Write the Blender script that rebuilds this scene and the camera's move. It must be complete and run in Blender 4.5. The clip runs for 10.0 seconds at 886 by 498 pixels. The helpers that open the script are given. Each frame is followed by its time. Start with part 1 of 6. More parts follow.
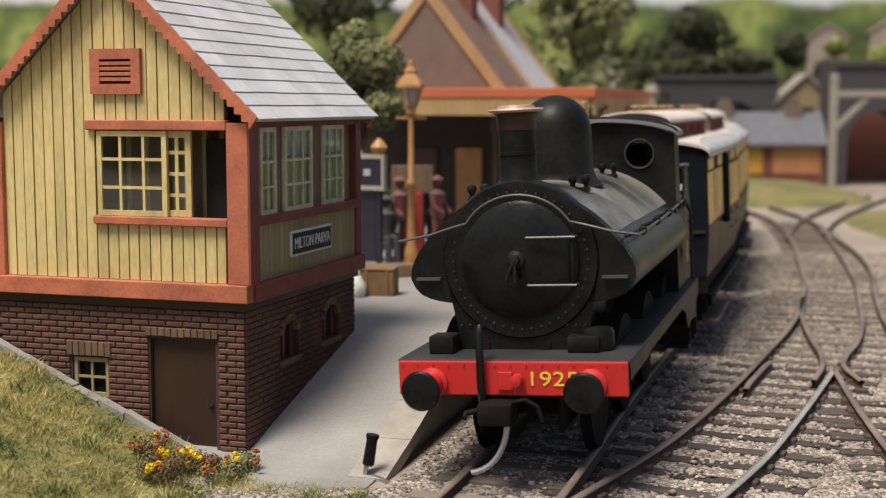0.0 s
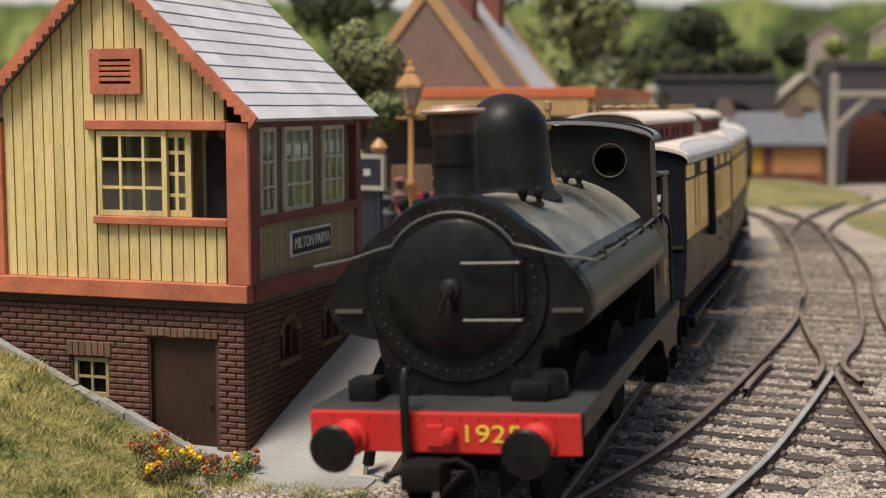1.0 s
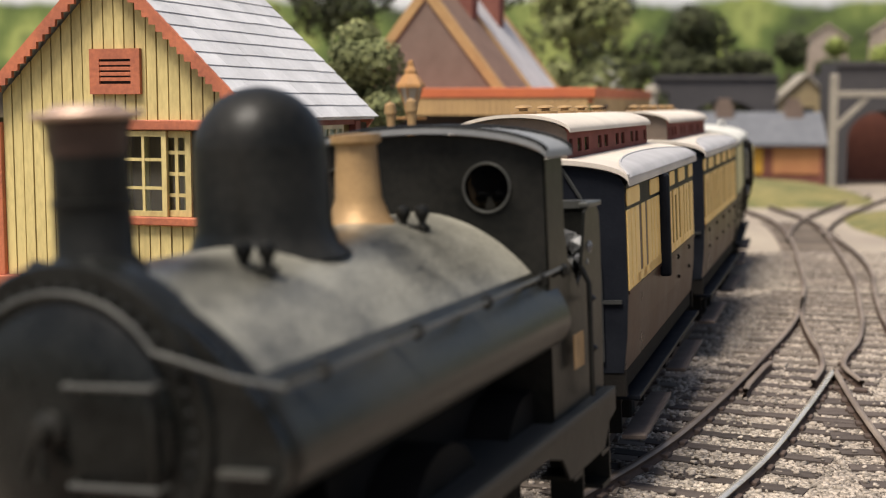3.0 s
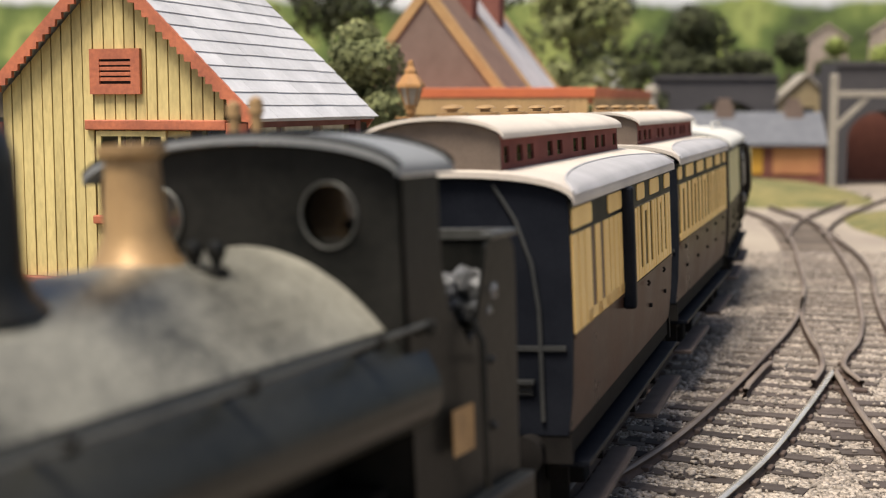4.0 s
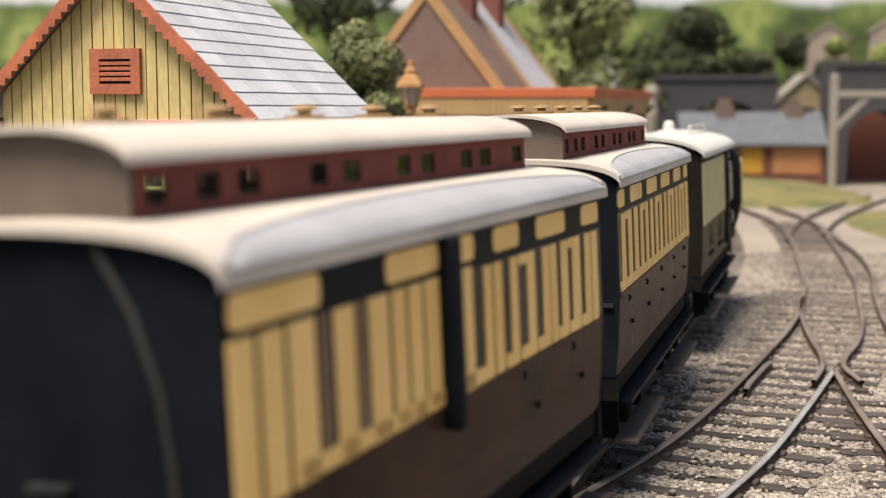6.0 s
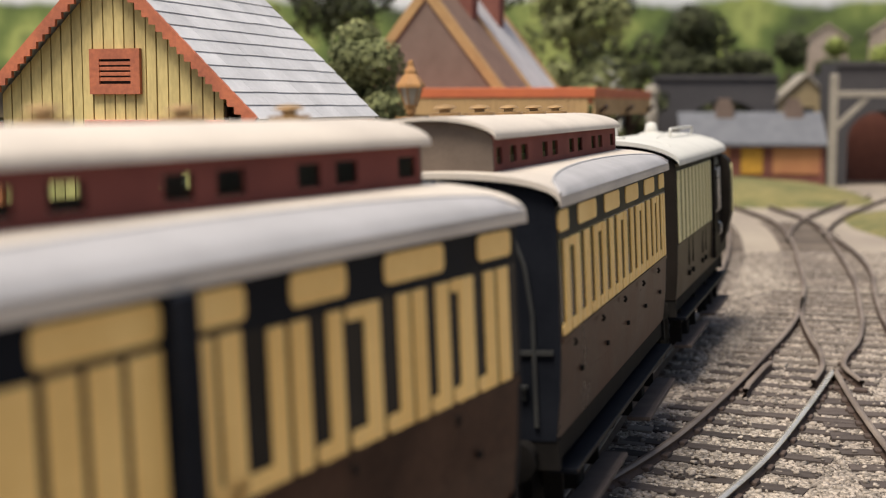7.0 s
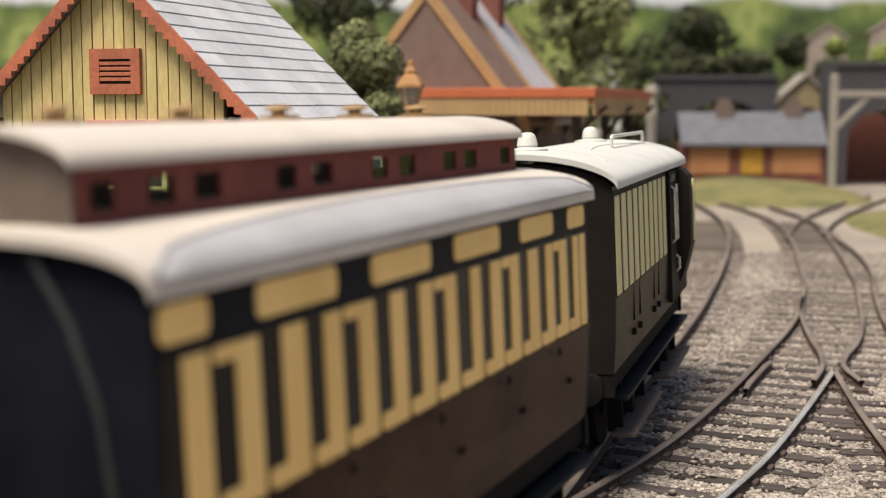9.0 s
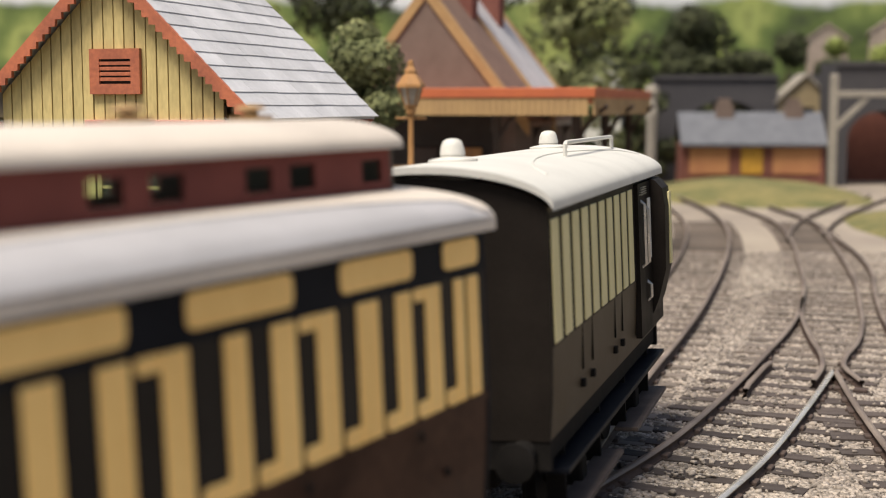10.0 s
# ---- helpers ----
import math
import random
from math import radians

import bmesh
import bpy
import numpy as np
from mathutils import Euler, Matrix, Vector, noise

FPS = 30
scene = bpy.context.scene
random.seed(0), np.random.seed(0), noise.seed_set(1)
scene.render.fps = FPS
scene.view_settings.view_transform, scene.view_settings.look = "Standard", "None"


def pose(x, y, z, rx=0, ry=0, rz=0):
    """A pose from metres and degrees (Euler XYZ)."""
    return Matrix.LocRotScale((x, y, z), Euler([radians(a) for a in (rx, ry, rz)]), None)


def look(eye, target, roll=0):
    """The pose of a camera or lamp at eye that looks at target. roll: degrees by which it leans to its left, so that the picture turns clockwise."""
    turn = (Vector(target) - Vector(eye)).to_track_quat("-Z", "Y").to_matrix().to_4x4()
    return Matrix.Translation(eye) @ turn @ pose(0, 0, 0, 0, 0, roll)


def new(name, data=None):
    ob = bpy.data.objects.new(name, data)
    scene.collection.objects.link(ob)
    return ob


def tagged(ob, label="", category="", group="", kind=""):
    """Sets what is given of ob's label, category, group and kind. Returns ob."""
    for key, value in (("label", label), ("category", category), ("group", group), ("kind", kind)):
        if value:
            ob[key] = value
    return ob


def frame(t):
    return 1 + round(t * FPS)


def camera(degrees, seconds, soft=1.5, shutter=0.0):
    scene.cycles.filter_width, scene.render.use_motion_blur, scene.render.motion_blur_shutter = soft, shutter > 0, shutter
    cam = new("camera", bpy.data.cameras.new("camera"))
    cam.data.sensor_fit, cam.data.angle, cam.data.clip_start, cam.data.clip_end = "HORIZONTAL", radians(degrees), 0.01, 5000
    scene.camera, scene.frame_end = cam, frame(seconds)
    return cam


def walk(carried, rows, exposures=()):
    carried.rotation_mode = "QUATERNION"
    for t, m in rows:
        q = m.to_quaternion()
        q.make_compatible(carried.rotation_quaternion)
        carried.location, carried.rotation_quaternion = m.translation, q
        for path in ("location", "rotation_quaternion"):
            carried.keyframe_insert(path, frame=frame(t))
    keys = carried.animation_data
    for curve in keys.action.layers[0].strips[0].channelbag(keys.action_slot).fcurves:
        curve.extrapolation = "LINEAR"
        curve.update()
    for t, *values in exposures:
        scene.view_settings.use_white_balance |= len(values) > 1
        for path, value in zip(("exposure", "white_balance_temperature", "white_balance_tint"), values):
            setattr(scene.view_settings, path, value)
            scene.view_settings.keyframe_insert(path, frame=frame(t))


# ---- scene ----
# The place is a 1:76 model railway; lengths below are in full-size metres and shrunk by S.
S = 1 / 76
cam = camera(36.42, 10.0, 1.15)
EXPOSURE = [(0.0, 0.60), (1.0, 0.63), (2.5, 0.80), (3.8, 0.94), (5.6, 0.96), (7.0, 0.70), (10.0, 0.73)]
walk(cam, [(0.0, pose(0, 0, 4.0 * S, 83.91, 0, 0)), (10.0, pose(0, 0, 4.0 * S, 83.91, 0, 0))], EXPOSURE)
cam.data.dof.use_dof = True
cam.data.dof.focus_distance = 15.8 * S
cam.data.dof.aperture_fstop = 36.0

# ---- world, sun, exposure ----
world = bpy.data.worlds.new("sky")
scene.world = world
world.use_nodes = True
wn = world.node_tree.nodes
sky = wn.new("ShaderNodeTexSky")
sky.sky_type, sky.sun_disc = "NISHITA", False
sky.sun_elevation, sky.sun_rotation = radians(66), radians(221)
sky.dust_density, sky.air_density, sky.ozone_density = 4.0, 1.0, 0.4
world.node_tree.links.new(sky.outputs[0], wn["Background"].inputs[0])
wn["Background"].inputs[1].default_value = 0.072
sun = new("sun", bpy.data.lights.new("sun", "SUN"))
sun.data.energy, sun.data.angle, sun.data.color = 3.2, radians(22), (1.0, 0.93, 0.83)
sun.matrix_world = look((-0.44, -0.50, 1.5), (0, 0, 0))


# ---- materials ----
def mat(name, col, col2=None, rough=0.65, metal=0.0, scale=3.0, fine=40.0, bump=0.25, amount=1.0, rnd=0.0, island=0.0, stretch=(1, 1, 1), spec=0.4, depth=0.02, lo=0.45, hi=1.0):
    m = bpy.data.materials.new(name)
    m.use_nodes = True
    nt = m.node_tree
    N, L = nt.nodes, nt.links
    b = N["Principled BSDF"]
    b.inputs["Roughness"].default_value, b.inputs["Metallic"].default_value = rough, metal
    b.inputs["Specular IOR Level"].default_value = spec
    tc, mp = N.new("ShaderNodeTexCoord"), N.new("ShaderNodeMapping")
    mp.inputs["Scale"].default_value = [s / S for s in stretch]
    L.new(tc.outputs["Object"], mp.inputs["Vector"])
    n1, n2 = N.new("ShaderNodeTexNoise"), N.new("ShaderNodeTexNoise")
    for n, sc, d in ((n1, scale, 5), (n2, fine, 3)):
        n.inputs["Scale"].default_value, n.inputs["Detail"].default_value = sc, d
        L.new(mp.outputs[0], n.inputs["Vector"])
    add = N.new("ShaderNodeMath")
    add.operation = "MULTIPLY_ADD"
    L.new(n2.outputs["Fac"], add.inputs[0])
    add.inputs[1].default_value = 0.45
    L.new(n1.outputs["Fac"], add.inputs[2])
    ramp = N.new("ShaderNodeMapRange")
    ramp.inputs[1].default_value, ramp.inputs[2].default_value = lo, hi
    ramp.inputs[4].default_value = amount
    L.new(add.outputs[0], ramp.inputs[0])
    mix = N.new("ShaderNodeMix")
    mix.data_type = "RGBA"
    c2 = col2 or [c * 0.6 for c in col]
    mix.inputs["A"].default_value, mix.inputs["B"].default_value = (*col, 1), (*c2, 1)
    L.new(ramp.outputs[0], mix.inputs["Factor"])
    out = mix.outputs["Result"]
    if rnd or island:
        if island:
            src = N.new("ShaderNodeNewGeometry").outputs["Random Per Island"]
        else:
            src = N.new("ShaderNodeObjectInfo").outputs["Random"]
        mr, hs = N.new("ShaderNodeMapRange"), N.new("ShaderNodeHueSaturation")
        k = rnd or island
        mr.inputs[3].default_value, mr.inputs[4].default_value = 1 - k, 1 + k
        L.new(src, mr.inputs[0])
        L.new(mr.outputs[0], hs.inputs["Value"])
        L.new(out, hs.inputs["Color"])
        out = hs.outputs["Color"]
    L.new(out, b.inputs["Base Color"])
    rr = N.new("ShaderNodeMapRange")
    rr.inputs[3].default_value, rr.inputs[4].default_value = max(rough - 0.12, 0.05), min(rough + 0.12, 1)
    L.new(n1.outputs["Fac"], rr.inputs[0])
    L.new(rr.outputs[0], b.inputs["Roughness"])
    if bump:
        bp = N.new("ShaderNodeBump")
        bp.inputs["Strength"].default_value, bp.inputs["Distance"].default_value = bump, depth * S
        L.new(add.outputs[0], bp.inputs["Height"])
        L.new(bp.outputs[0], b.inputs["Normal"])
    return m


def glass(name, tint=(0.9, 0.95, 0.92)):
    m = bpy.data.materials.new(name)
    m.use_nodes = True
    N, L = m.node_tree.nodes, m.node_tree.links
    tr, gl, mx = N.new("ShaderNodeBsdfTransparent"), N.new("ShaderNodeBsdfGlossy"), N.new("ShaderNodeMixShader")
    tr.inputs[0].default_value = (*tint, 1)
    gl.inputs["Roughness"].default_value = 0.06
    mx.inputs[0].default_value = 0.07
    L.new(tr.outputs[0], mx.inputs[1])
    L.new(gl.outputs[0], mx.inputs[2])
    L.new(mx.outputs[0], N["Material Output"].inputs[0])
    return m


M = {
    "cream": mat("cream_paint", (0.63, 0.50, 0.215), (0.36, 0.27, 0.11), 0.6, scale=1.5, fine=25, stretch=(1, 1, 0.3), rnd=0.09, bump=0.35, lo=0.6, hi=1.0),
    # cream darkened for the shaded track side; also a dull front sash
    "dull_shade_cream": mat("dull_shade_cream_paint", (0.36, 0.30, 0.15), (0.24, 0.19, 0.10), 0.7, scale=3, stretch=(1, 1, 0.3)),
    "groove": mat("groove_shadow_wood", (0.055, 0.038, 0.018), rough=0.9),
    "salmon": mat("terracotta_paint", (0.50, 0.155, 0.075), (0.24, 0.075, 0.045), 0.55, scale=1.8, fine=22, bump=0.5, lo=0.58, hi=1.0),
    # the terracotta again, with the track side's shade put into the colour
    "side_shade_red": mat("shaded_terracotta_paint", (0.22, 0.06, 0.045), (0.15, 0.04, 0.03), 0.55, scale=3),
    "brick": mat("brown_brick", (0.155, 0.068, 0.042), (0.058, 0.029, 0.022), 0.75, scale=0.9, fine=22, rnd=0.22, bump=0.7, depth=0.03, lo=0.52, hi=0.92),
    "mortar": mat("dark_mortar", (0.075, 0.038, 0.028), (0.05, 0.028, 0.022), rough=0.9),
    "stone_lintel": mat("brown_lintel_brick", (0.17, 0.10, 0.06), rough=0.85, rnd=0.2),
    "door_brown": mat("dark_brown_door_paint", (0.045, 0.022, 0.012), (0.028, 0.016, 0.010), 0.45, scale=3, stretch=(2, 2, 0.4), bump=0.3),
    "slate": mat("pale_grey_slate", (0.56, 0.55, 0.55), (0.40, 0.395, 0.40), 0.6, scale=1.8, fine=20, rnd=0.08, bump=0.4),
    "white": mat("aged_cream_white_paint", (0.64, 0.58, 0.40), (0.42, 0.37, 0.24), 0.55, scale=5, bump=0.3),
    "curtain": mat("white_blind", (0.72, 0.70, 0.62), (0.5, 0.5, 0.45), 0.8, scale=8),
    "dark": mat("dark_interior", (0.012, 0.010, 0.010), rough=0.8, bump=0),
    "wood": mat("bare_brown_wood", (0.23, 0.15, 0.085), (0.13, 0.08, 0.045), 0.7, scale=4, stretch=(3, 3, 0.5)),
    "plate": mat("dark_blue_enamel", (0.022, 0.022, 0.035), rough=0.35, bump=0.1),
    "letter": mat("white_lettering", (0.75, 0.75, 0.72), rough=0.5, bump=0),
    "tarmac": mat("grey_platform_surface", (0.30, 0.285, 0.265), (0.19, 0.18, 0.17), 0.85, scale=0.5, fine=25, bump=0.35, lo=0.5, hi=0.95),
    "coping": mat("pale_coping_stone", (0.40, 0.37, 0.315), (0.25, 0.225, 0.19), 0.8, scale=3, rnd=0.12, bump=0.5),
    "ground": mat("earth_and_ballast_dust", (0.33, 0.28, 0.215), (0.19, 0.155, 0.13), 0.95, scale=0.35, fine=12, bump=0.8, depth=0.05),
    "ballast": mat("limestone_ballast", (0.40, 0.345, 0.285), (0.20, 0.165, 0.14), 0.9, scale=0.45, fine=15, island=0.55, bump=0.4),
    "sleeper": mat("dark_stained_sleeper", (0.085, 0.066, 0.056), (0.05, 0.039, 0.034), 0.85, scale=3, fine=20, stretch=(1, 3, 3), rnd=0.3, bump=0.5),
    "sleeper_dusty": mat("ballast_dusted_sleeper", (0.20, 0.165, 0.135), (0.12, 0.095, 0.078), 0.9, scale=1.5, fine=14, stretch=(1, 2, 2), rnd=0.25, bump=0.5),
    "rail_side": mat("rusty_rail_side", (0.10, 0.068, 0.052), (0.06, 0.042, 0.035), 0.75, scale=4, bump=0.3, spec=0.1),
    "rail_top": mat("dull_brown_rail_head", (0.25, 0.20, 0.16), (0.12, 0.092, 0.075), 0.6, metal=0.1, scale=0.6, bump=0.1, lo=0.55, hi=0.9),
    "rail_bright": mat("polished_steel_rail_head", (0.78, 0.73, 0.66), (0.45, 0.40, 0.33), 0.26, metal=0.6, scale=0.7, bump=0.1),
    "chair": mat("rusty_rail_chair", (0.09, 0.062, 0.05), rough=0.85),
    "grass": mat("static_grass", (0.42, 0.36, 0.125), (0.085, 0.125, 0.03), 0.9, scale=1.3, fine=5, island=0.6, bump=0, lo=0.56, hi=0.84),
    "far_grass": mat("olive_rough_grass", (0.20, 0.165, 0.06), (0.09, 0.095, 0.032), 0.95, scale=0.5, fine=4, bump=0.9, depth=0.15, lo=0.55, hi=0.9),
    "turf": mat("turf_soil", (0.26, 0.22, 0.08), (0.12, 0.12, 0.04), 0.95, scale=1.5, fine=14, bump=0.8, depth=0.05),
    "leaf": mat("grey_green_foliage", (0.205, 0.205, 0.085), (0.075, 0.09, 0.034), 0.9, scale=0.9, fine=8, island=0.5, bump=0),
    "leaf_light": mat("light_green_foliage", (0.27, 0.30, 0.075), (0.13, 0.17, 0.04), 0.9, scale=0.5, fine=4, island=0.4, bump=0),
    "leaf_dark": mat("dark_green_foliage", (0.062, 0.068, 0.026), (0.028, 0.033, 0.014), 0.9, scale=0.4, fine=4, island=0.6, bump=0),
    "leaf_brown": mat("autumn_foliage", (0.16, 0.115, 0.05), (0.08, 0.06, 0.03), 0.9, scale=1, island=0.5, bump=0),
    "bark": mat("brown_bark", (0.10, 0.07, 0.045), rough=0.9, scale=6, bump=0.7),
    "yellow": mat("yellow_flowers", (0.85, 0.62, 0.02), (0.75, 0.45, 0.02), 0.8, island=0.25, bump=0),
    "orange": mat("orange_flowers", (0.50, 0.13, 0.03), (0.3, 0.07, 0.02), 0.8, island=0.4, bump=0),
    "loco_black": mat("weathered_black_paint", (0.0055, 0.0058, 0.0052), (0.018, 0.017, 0.0145), 0.38, scale=1.5, fine=15, bump=0.3, lo=0.55, hi=0.95, spec=0.14),
    "loco_grey": mat("dusty_toplit_olive_black", (0.012, 0.012, 0.010), (0.31, 0.295, 0.24), 0.36, scale=0.85, fine=30, bump=0.45, spec=0.5, lo=0.52, hi=1.0),
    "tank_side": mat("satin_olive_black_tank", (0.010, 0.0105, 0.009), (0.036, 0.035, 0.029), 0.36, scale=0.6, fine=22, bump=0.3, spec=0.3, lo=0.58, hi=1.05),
    "tank_front": mat("satin_black_smokebox", (0.0045, 0.0050, 0.0046), (0.012, 0.0125, 0.0115), 0.27, scale=2.5, fine=18, bump=0.3, lo=0.55, hi=0.95, spec=0.2),
    "plate_grey": mat("dusty_running_plate", (0.020, 0.021, 0.021), (0.045, 0.045, 0.043), 0.5, scale=2, bump=0.2, spec=0.2),
    "cab_grey": mat("worn_grey_cab_roof", (0.15, 0.155, 0.155), (0.22, 0.222, 0.22), 0.5, scale=0.8, fine=14, bump=0.2),
    "beam_red": mat("bright_red_buffer_beam", (0.50, 0.022, 0.018), (0.40, 0.02, 0.016), 0.42, scale=3, bump=0.1),
    "numeral": mat("yellow_numerals", (0.80, 0.58, 0.06), rough=0.5, bump=0),
    "copper": mat("dull_copper", (0.055, 0.033, 0.027), (0.035, 0.022, 0.018), 0.42, metal=0.4, scale=4),
    "cap_lip": mat("bright_copper_lip", (0.62, 0.46, 0.37), (0.45, 0.31, 0.23), 0.4, metal=0.5, scale=4),
    "brass": mat("dull_ochre_brass", (0.40, 0.25, 0.11), (0.24, 0.15, 0.07), 0.5, metal=0.3, scale=5),
    "steel": mat("bright_steel_wire", (0.55, 0.54, 0.52), rough=0.3, metal=0.9, bump=0.05),
    "dull_steel": mat("dull_steel_handrail", (0.11, 0.11, 0.10), rough=0.4, metal=0.5, bump=0.05),
    "coach_black": mat("blue_black_coach_paint", (0.0065, 0.0075, 0.0105), (0.014, 0.0155, 0.02), 0.42, scale=2, bump=0.15, spec=0.03),
    "coach_cream": mat("coach_cream_paint", (0.92, 0.62, 0.22), (0.76, 0.47, 0.14), 0.5, scale=1.6, stretch=(1, 1, 0.4), bump=0.2, lo=0.55),
    "van_cream": mat("pale_van_cream_paint", (0.70, 0.63, 0.33), (0.58, 0.51, 0.25), 0.5, scale=2.5, stretch=(1, 1, 0.4), bump=0.12),
    "coach_brown": mat("chocolate_coach_paint", (0.026, 0.0145, 0.011), (0.085, 0.047, 0.031), 0.32, scale=1.3, fine=12, bump=0.12, spec=0.03),
    "van_brown": mat("olive_brown_van_paint", (0.062, 0.048, 0.030), (0.09, 0.07, 0.045), 0.42, scale=1.6, bump=0.12, spec=0.04),
    "van_black": mat("brown_black_van_end", (0.022, 0.018, 0.015), rough=0.5, scale=2, bump=0.1, spec=0.03),
    "roof_cream": mat("cream_white_coach_roof", (0.60, 0.53, 0.445), (0.46, 0.405, 0.345), 0.6, scale=0.8, bump=0.2, lo=0.55, hi=0.95),
    "roof_grey": mat("grey_roof_edge", (0.40, 0.385, 0.385), (0.31, 0.30, 0.30), 0.6, scale=1.5, bump=0.12),
    "roof_white": mat("white_van_roof", (0.60, 0.58, 0.52), (0.48, 0.465, 0.42), 0.6, scale=1.2, bump=0.15),
    "maroon": mat("maroon_clerestory_paint", (0.19, 0.062, 0.050), (0.13, 0.045, 0.038), 0.72, scale=2, bump=0.1, spec=0.05),
    "cl_end": mat("brown_clerestory_end", (0.135, 0.10, 0.075), rough=0.6),
    "under": mat("grimy_underframe", (0.007, 0.0065, 0.006), (0.017, 0.015, 0.0135), 0.75, scale=3, bump=0.3, spec=0.06),
    "foot": mat("worn_brown_footboard", (0.10, 0.075, 0.06), (0.06, 0.045, 0.04), 0.75, scale=3, bump=0.3),
    "window": mat("dark_window_glass", (0.02, 0.018, 0.016), rough=0.12, bump=0, spec=0.06),
    "wheel": mat("dark_wheel_steel", (0.012, 0.011, 0.010), rough=0.7, bump=0.1, spec=0.08),
    "lamp": mat("orange_ochre_paint", (0.42, 0.215, 0.07), (0.28, 0.14, 0.05), 0.5, scale=5),
    "lamp_glass": mat("milky_lamp_glass", (0.42, 0.36, 0.28), rough=0.3, bump=0),
    "canopy_red": mat("orange_red_canopy_paint", (0.50, 0.13, 0.045), (0.4, 0.1, 0.04), 0.6, scale=2),
    "canopy_cream": mat("ochre_canopy_valance", (0.44, 0.28, 0.12), (0.34, 0.21, 0.095), 0.65, scale=2),
    "stn_wall": mat("grey_brown_render", (0.175, 0.125, 0.10), (0.14, 0.10, 0.08), 0.85, scale=2, fine=16),
    "stn_roof": mat("brown_tile_roof", (0.20, 0.125, 0.09), (0.14, 0.09, 0.07), 0.8, scale=2),
    "stn_slate": mat("light_slate_roof", (0.47, 0.46, 0.46), (0.36, 0.35, 0.36), 0.65, scale=1.5),
    "quoin": mat("orange_sandstone_coping", (0.42, 0.27, 0.115), (0.31, 0.19, 0.085), 0.8, scale=3),
    "stn_shade": mat("canopy_shade_brown", (0.035, 0.027, 0.022), rough=0.8),
    "red_brick": mat("red_brick_far", (0.20, 0.075, 0.05), (0.14, 0.05, 0.04), 0.85, scale=2, fine=12),
    "poster": mat("orange_poster", (0.46, 0.22, 0.085), (0.36, 0.15, 0.07), 0.7, scale=1),
    "yellow_door": mat("yellow_door_paint", (0.60, 0.32, 0.04), rough=0.6),
    "blue_slate": mat("blue_grey_slate", (0.125, 0.128, 0.14), (0.085, 0.088, 0.10), 0.7, scale=1.5),
    "bridge": mat("sooty_bridge_brick", (0.045, 0.042, 0.045), (0.07, 0.064, 0.065), 0.85, scale=0.6, fine=6),
    "post": mat("weathered_pale_timber", (0.36, 0.32, 0.26), (0.25, 0.22, 0.18), 0.8, scale=3),
    "house": mat("cream_stone_house", (0.32, 0.25, 0.14), (0.24, 0.18, 0.1), 0.85, scale=2),
    "pink_house": mat("pinkish_house_wall", (0.40, 0.32, 0.26), rough=0.85),
    "hamper": mat("brown_wicker", (0.22, 0.13, 0.055), (0.13, 0.075, 0.035), 0.8, scale=6, fine=40, bump=0.6),
    "fig_grey": mat("grey_painted_figure", (0.06, 0.06, 0.068), (0.035, 0.035, 0.04), 0.7),
    "fig_red": mat("red_painted_figure", (0.26, 0.055, 0.045), (0.09, 0.06, 0.055), 0.7, scale=2.5, lo=0.62, hi=0.8),
    "fig_skin": mat("painted_flesh", (0.45, 0.25, 0.18), rough=0.7),
    "bench": mat("red_brown_bench", (0.25, 0.08, 0.055), rough=0.6),
    "edge": mat("grey_path_edging", (0.32, 0.30, 0.27), (0.2, 0.19, 0.17), 0.9, scale=5, bump=0.6),
    "coal": mat("lump_coal", (0.03, 0.03, 0.03), (0.16, 0.16, 0.16), 0.35, scale=8, bump=0.8),
    "red": mat("red_enamel", (0.42, 0.05, 0.04), rough=0.5),
    "pane": glass("window_glass"),
    "cab_tint": glass("dark_tint_cab_glass", (0.22, 0.20, 0.17)),
}


# ---- helpers of this scene ----
def box(bm, x0, y0, z0, x1, y1, z1, b=0.0):
    vs = [bm.verts.new((x, y, z)) for x in (x0, x1) for y in (y0, y1) for z in (z0, z1)]
    fs = [bm.faces.new([vs[i] for i in q]) for q in ((0, 1, 3, 2), (4, 6, 7, 5), (0, 4, 5, 1), (2, 3, 7, 6), (0, 2, 6, 4), (1, 5, 7, 3))]
    if b:
        es = {e for f in fs for e in f.edges}
        bmesh.ops.bevel(bm, geom=list(es), offset=b, segments=2, affect="EDGES", profile=0.5)
    return bm


def prism(bm, prof, axis, a, b):
    """A closed outline of (p, q), drawn out along an axis from a to b: x: (y, z), y: (x, z), z: (x, y)."""
    put = {"x": lambda p, q, r: (r, p, q), "y": lambda p, q, r: (p, r, q), "z": lambda p, q, r: (p, q, r)}[axis]
    A = [bm.verts.new(put(p, q, a)) for p, q in prof]
    B = [bm.verts.new(put(p, q, b)) for p, q in prof]
    n = len(prof)
    for i in range(n):
        bm.faces.new((A[i], A[(i + 1) % n], B[(i + 1) % n], B[i]))
    bm.faces.new(A[::-1])
    bm.faces.new(B)
    bmesh.ops.recalc_face_normals(bm, faces=bm.faces[:])
    return bm


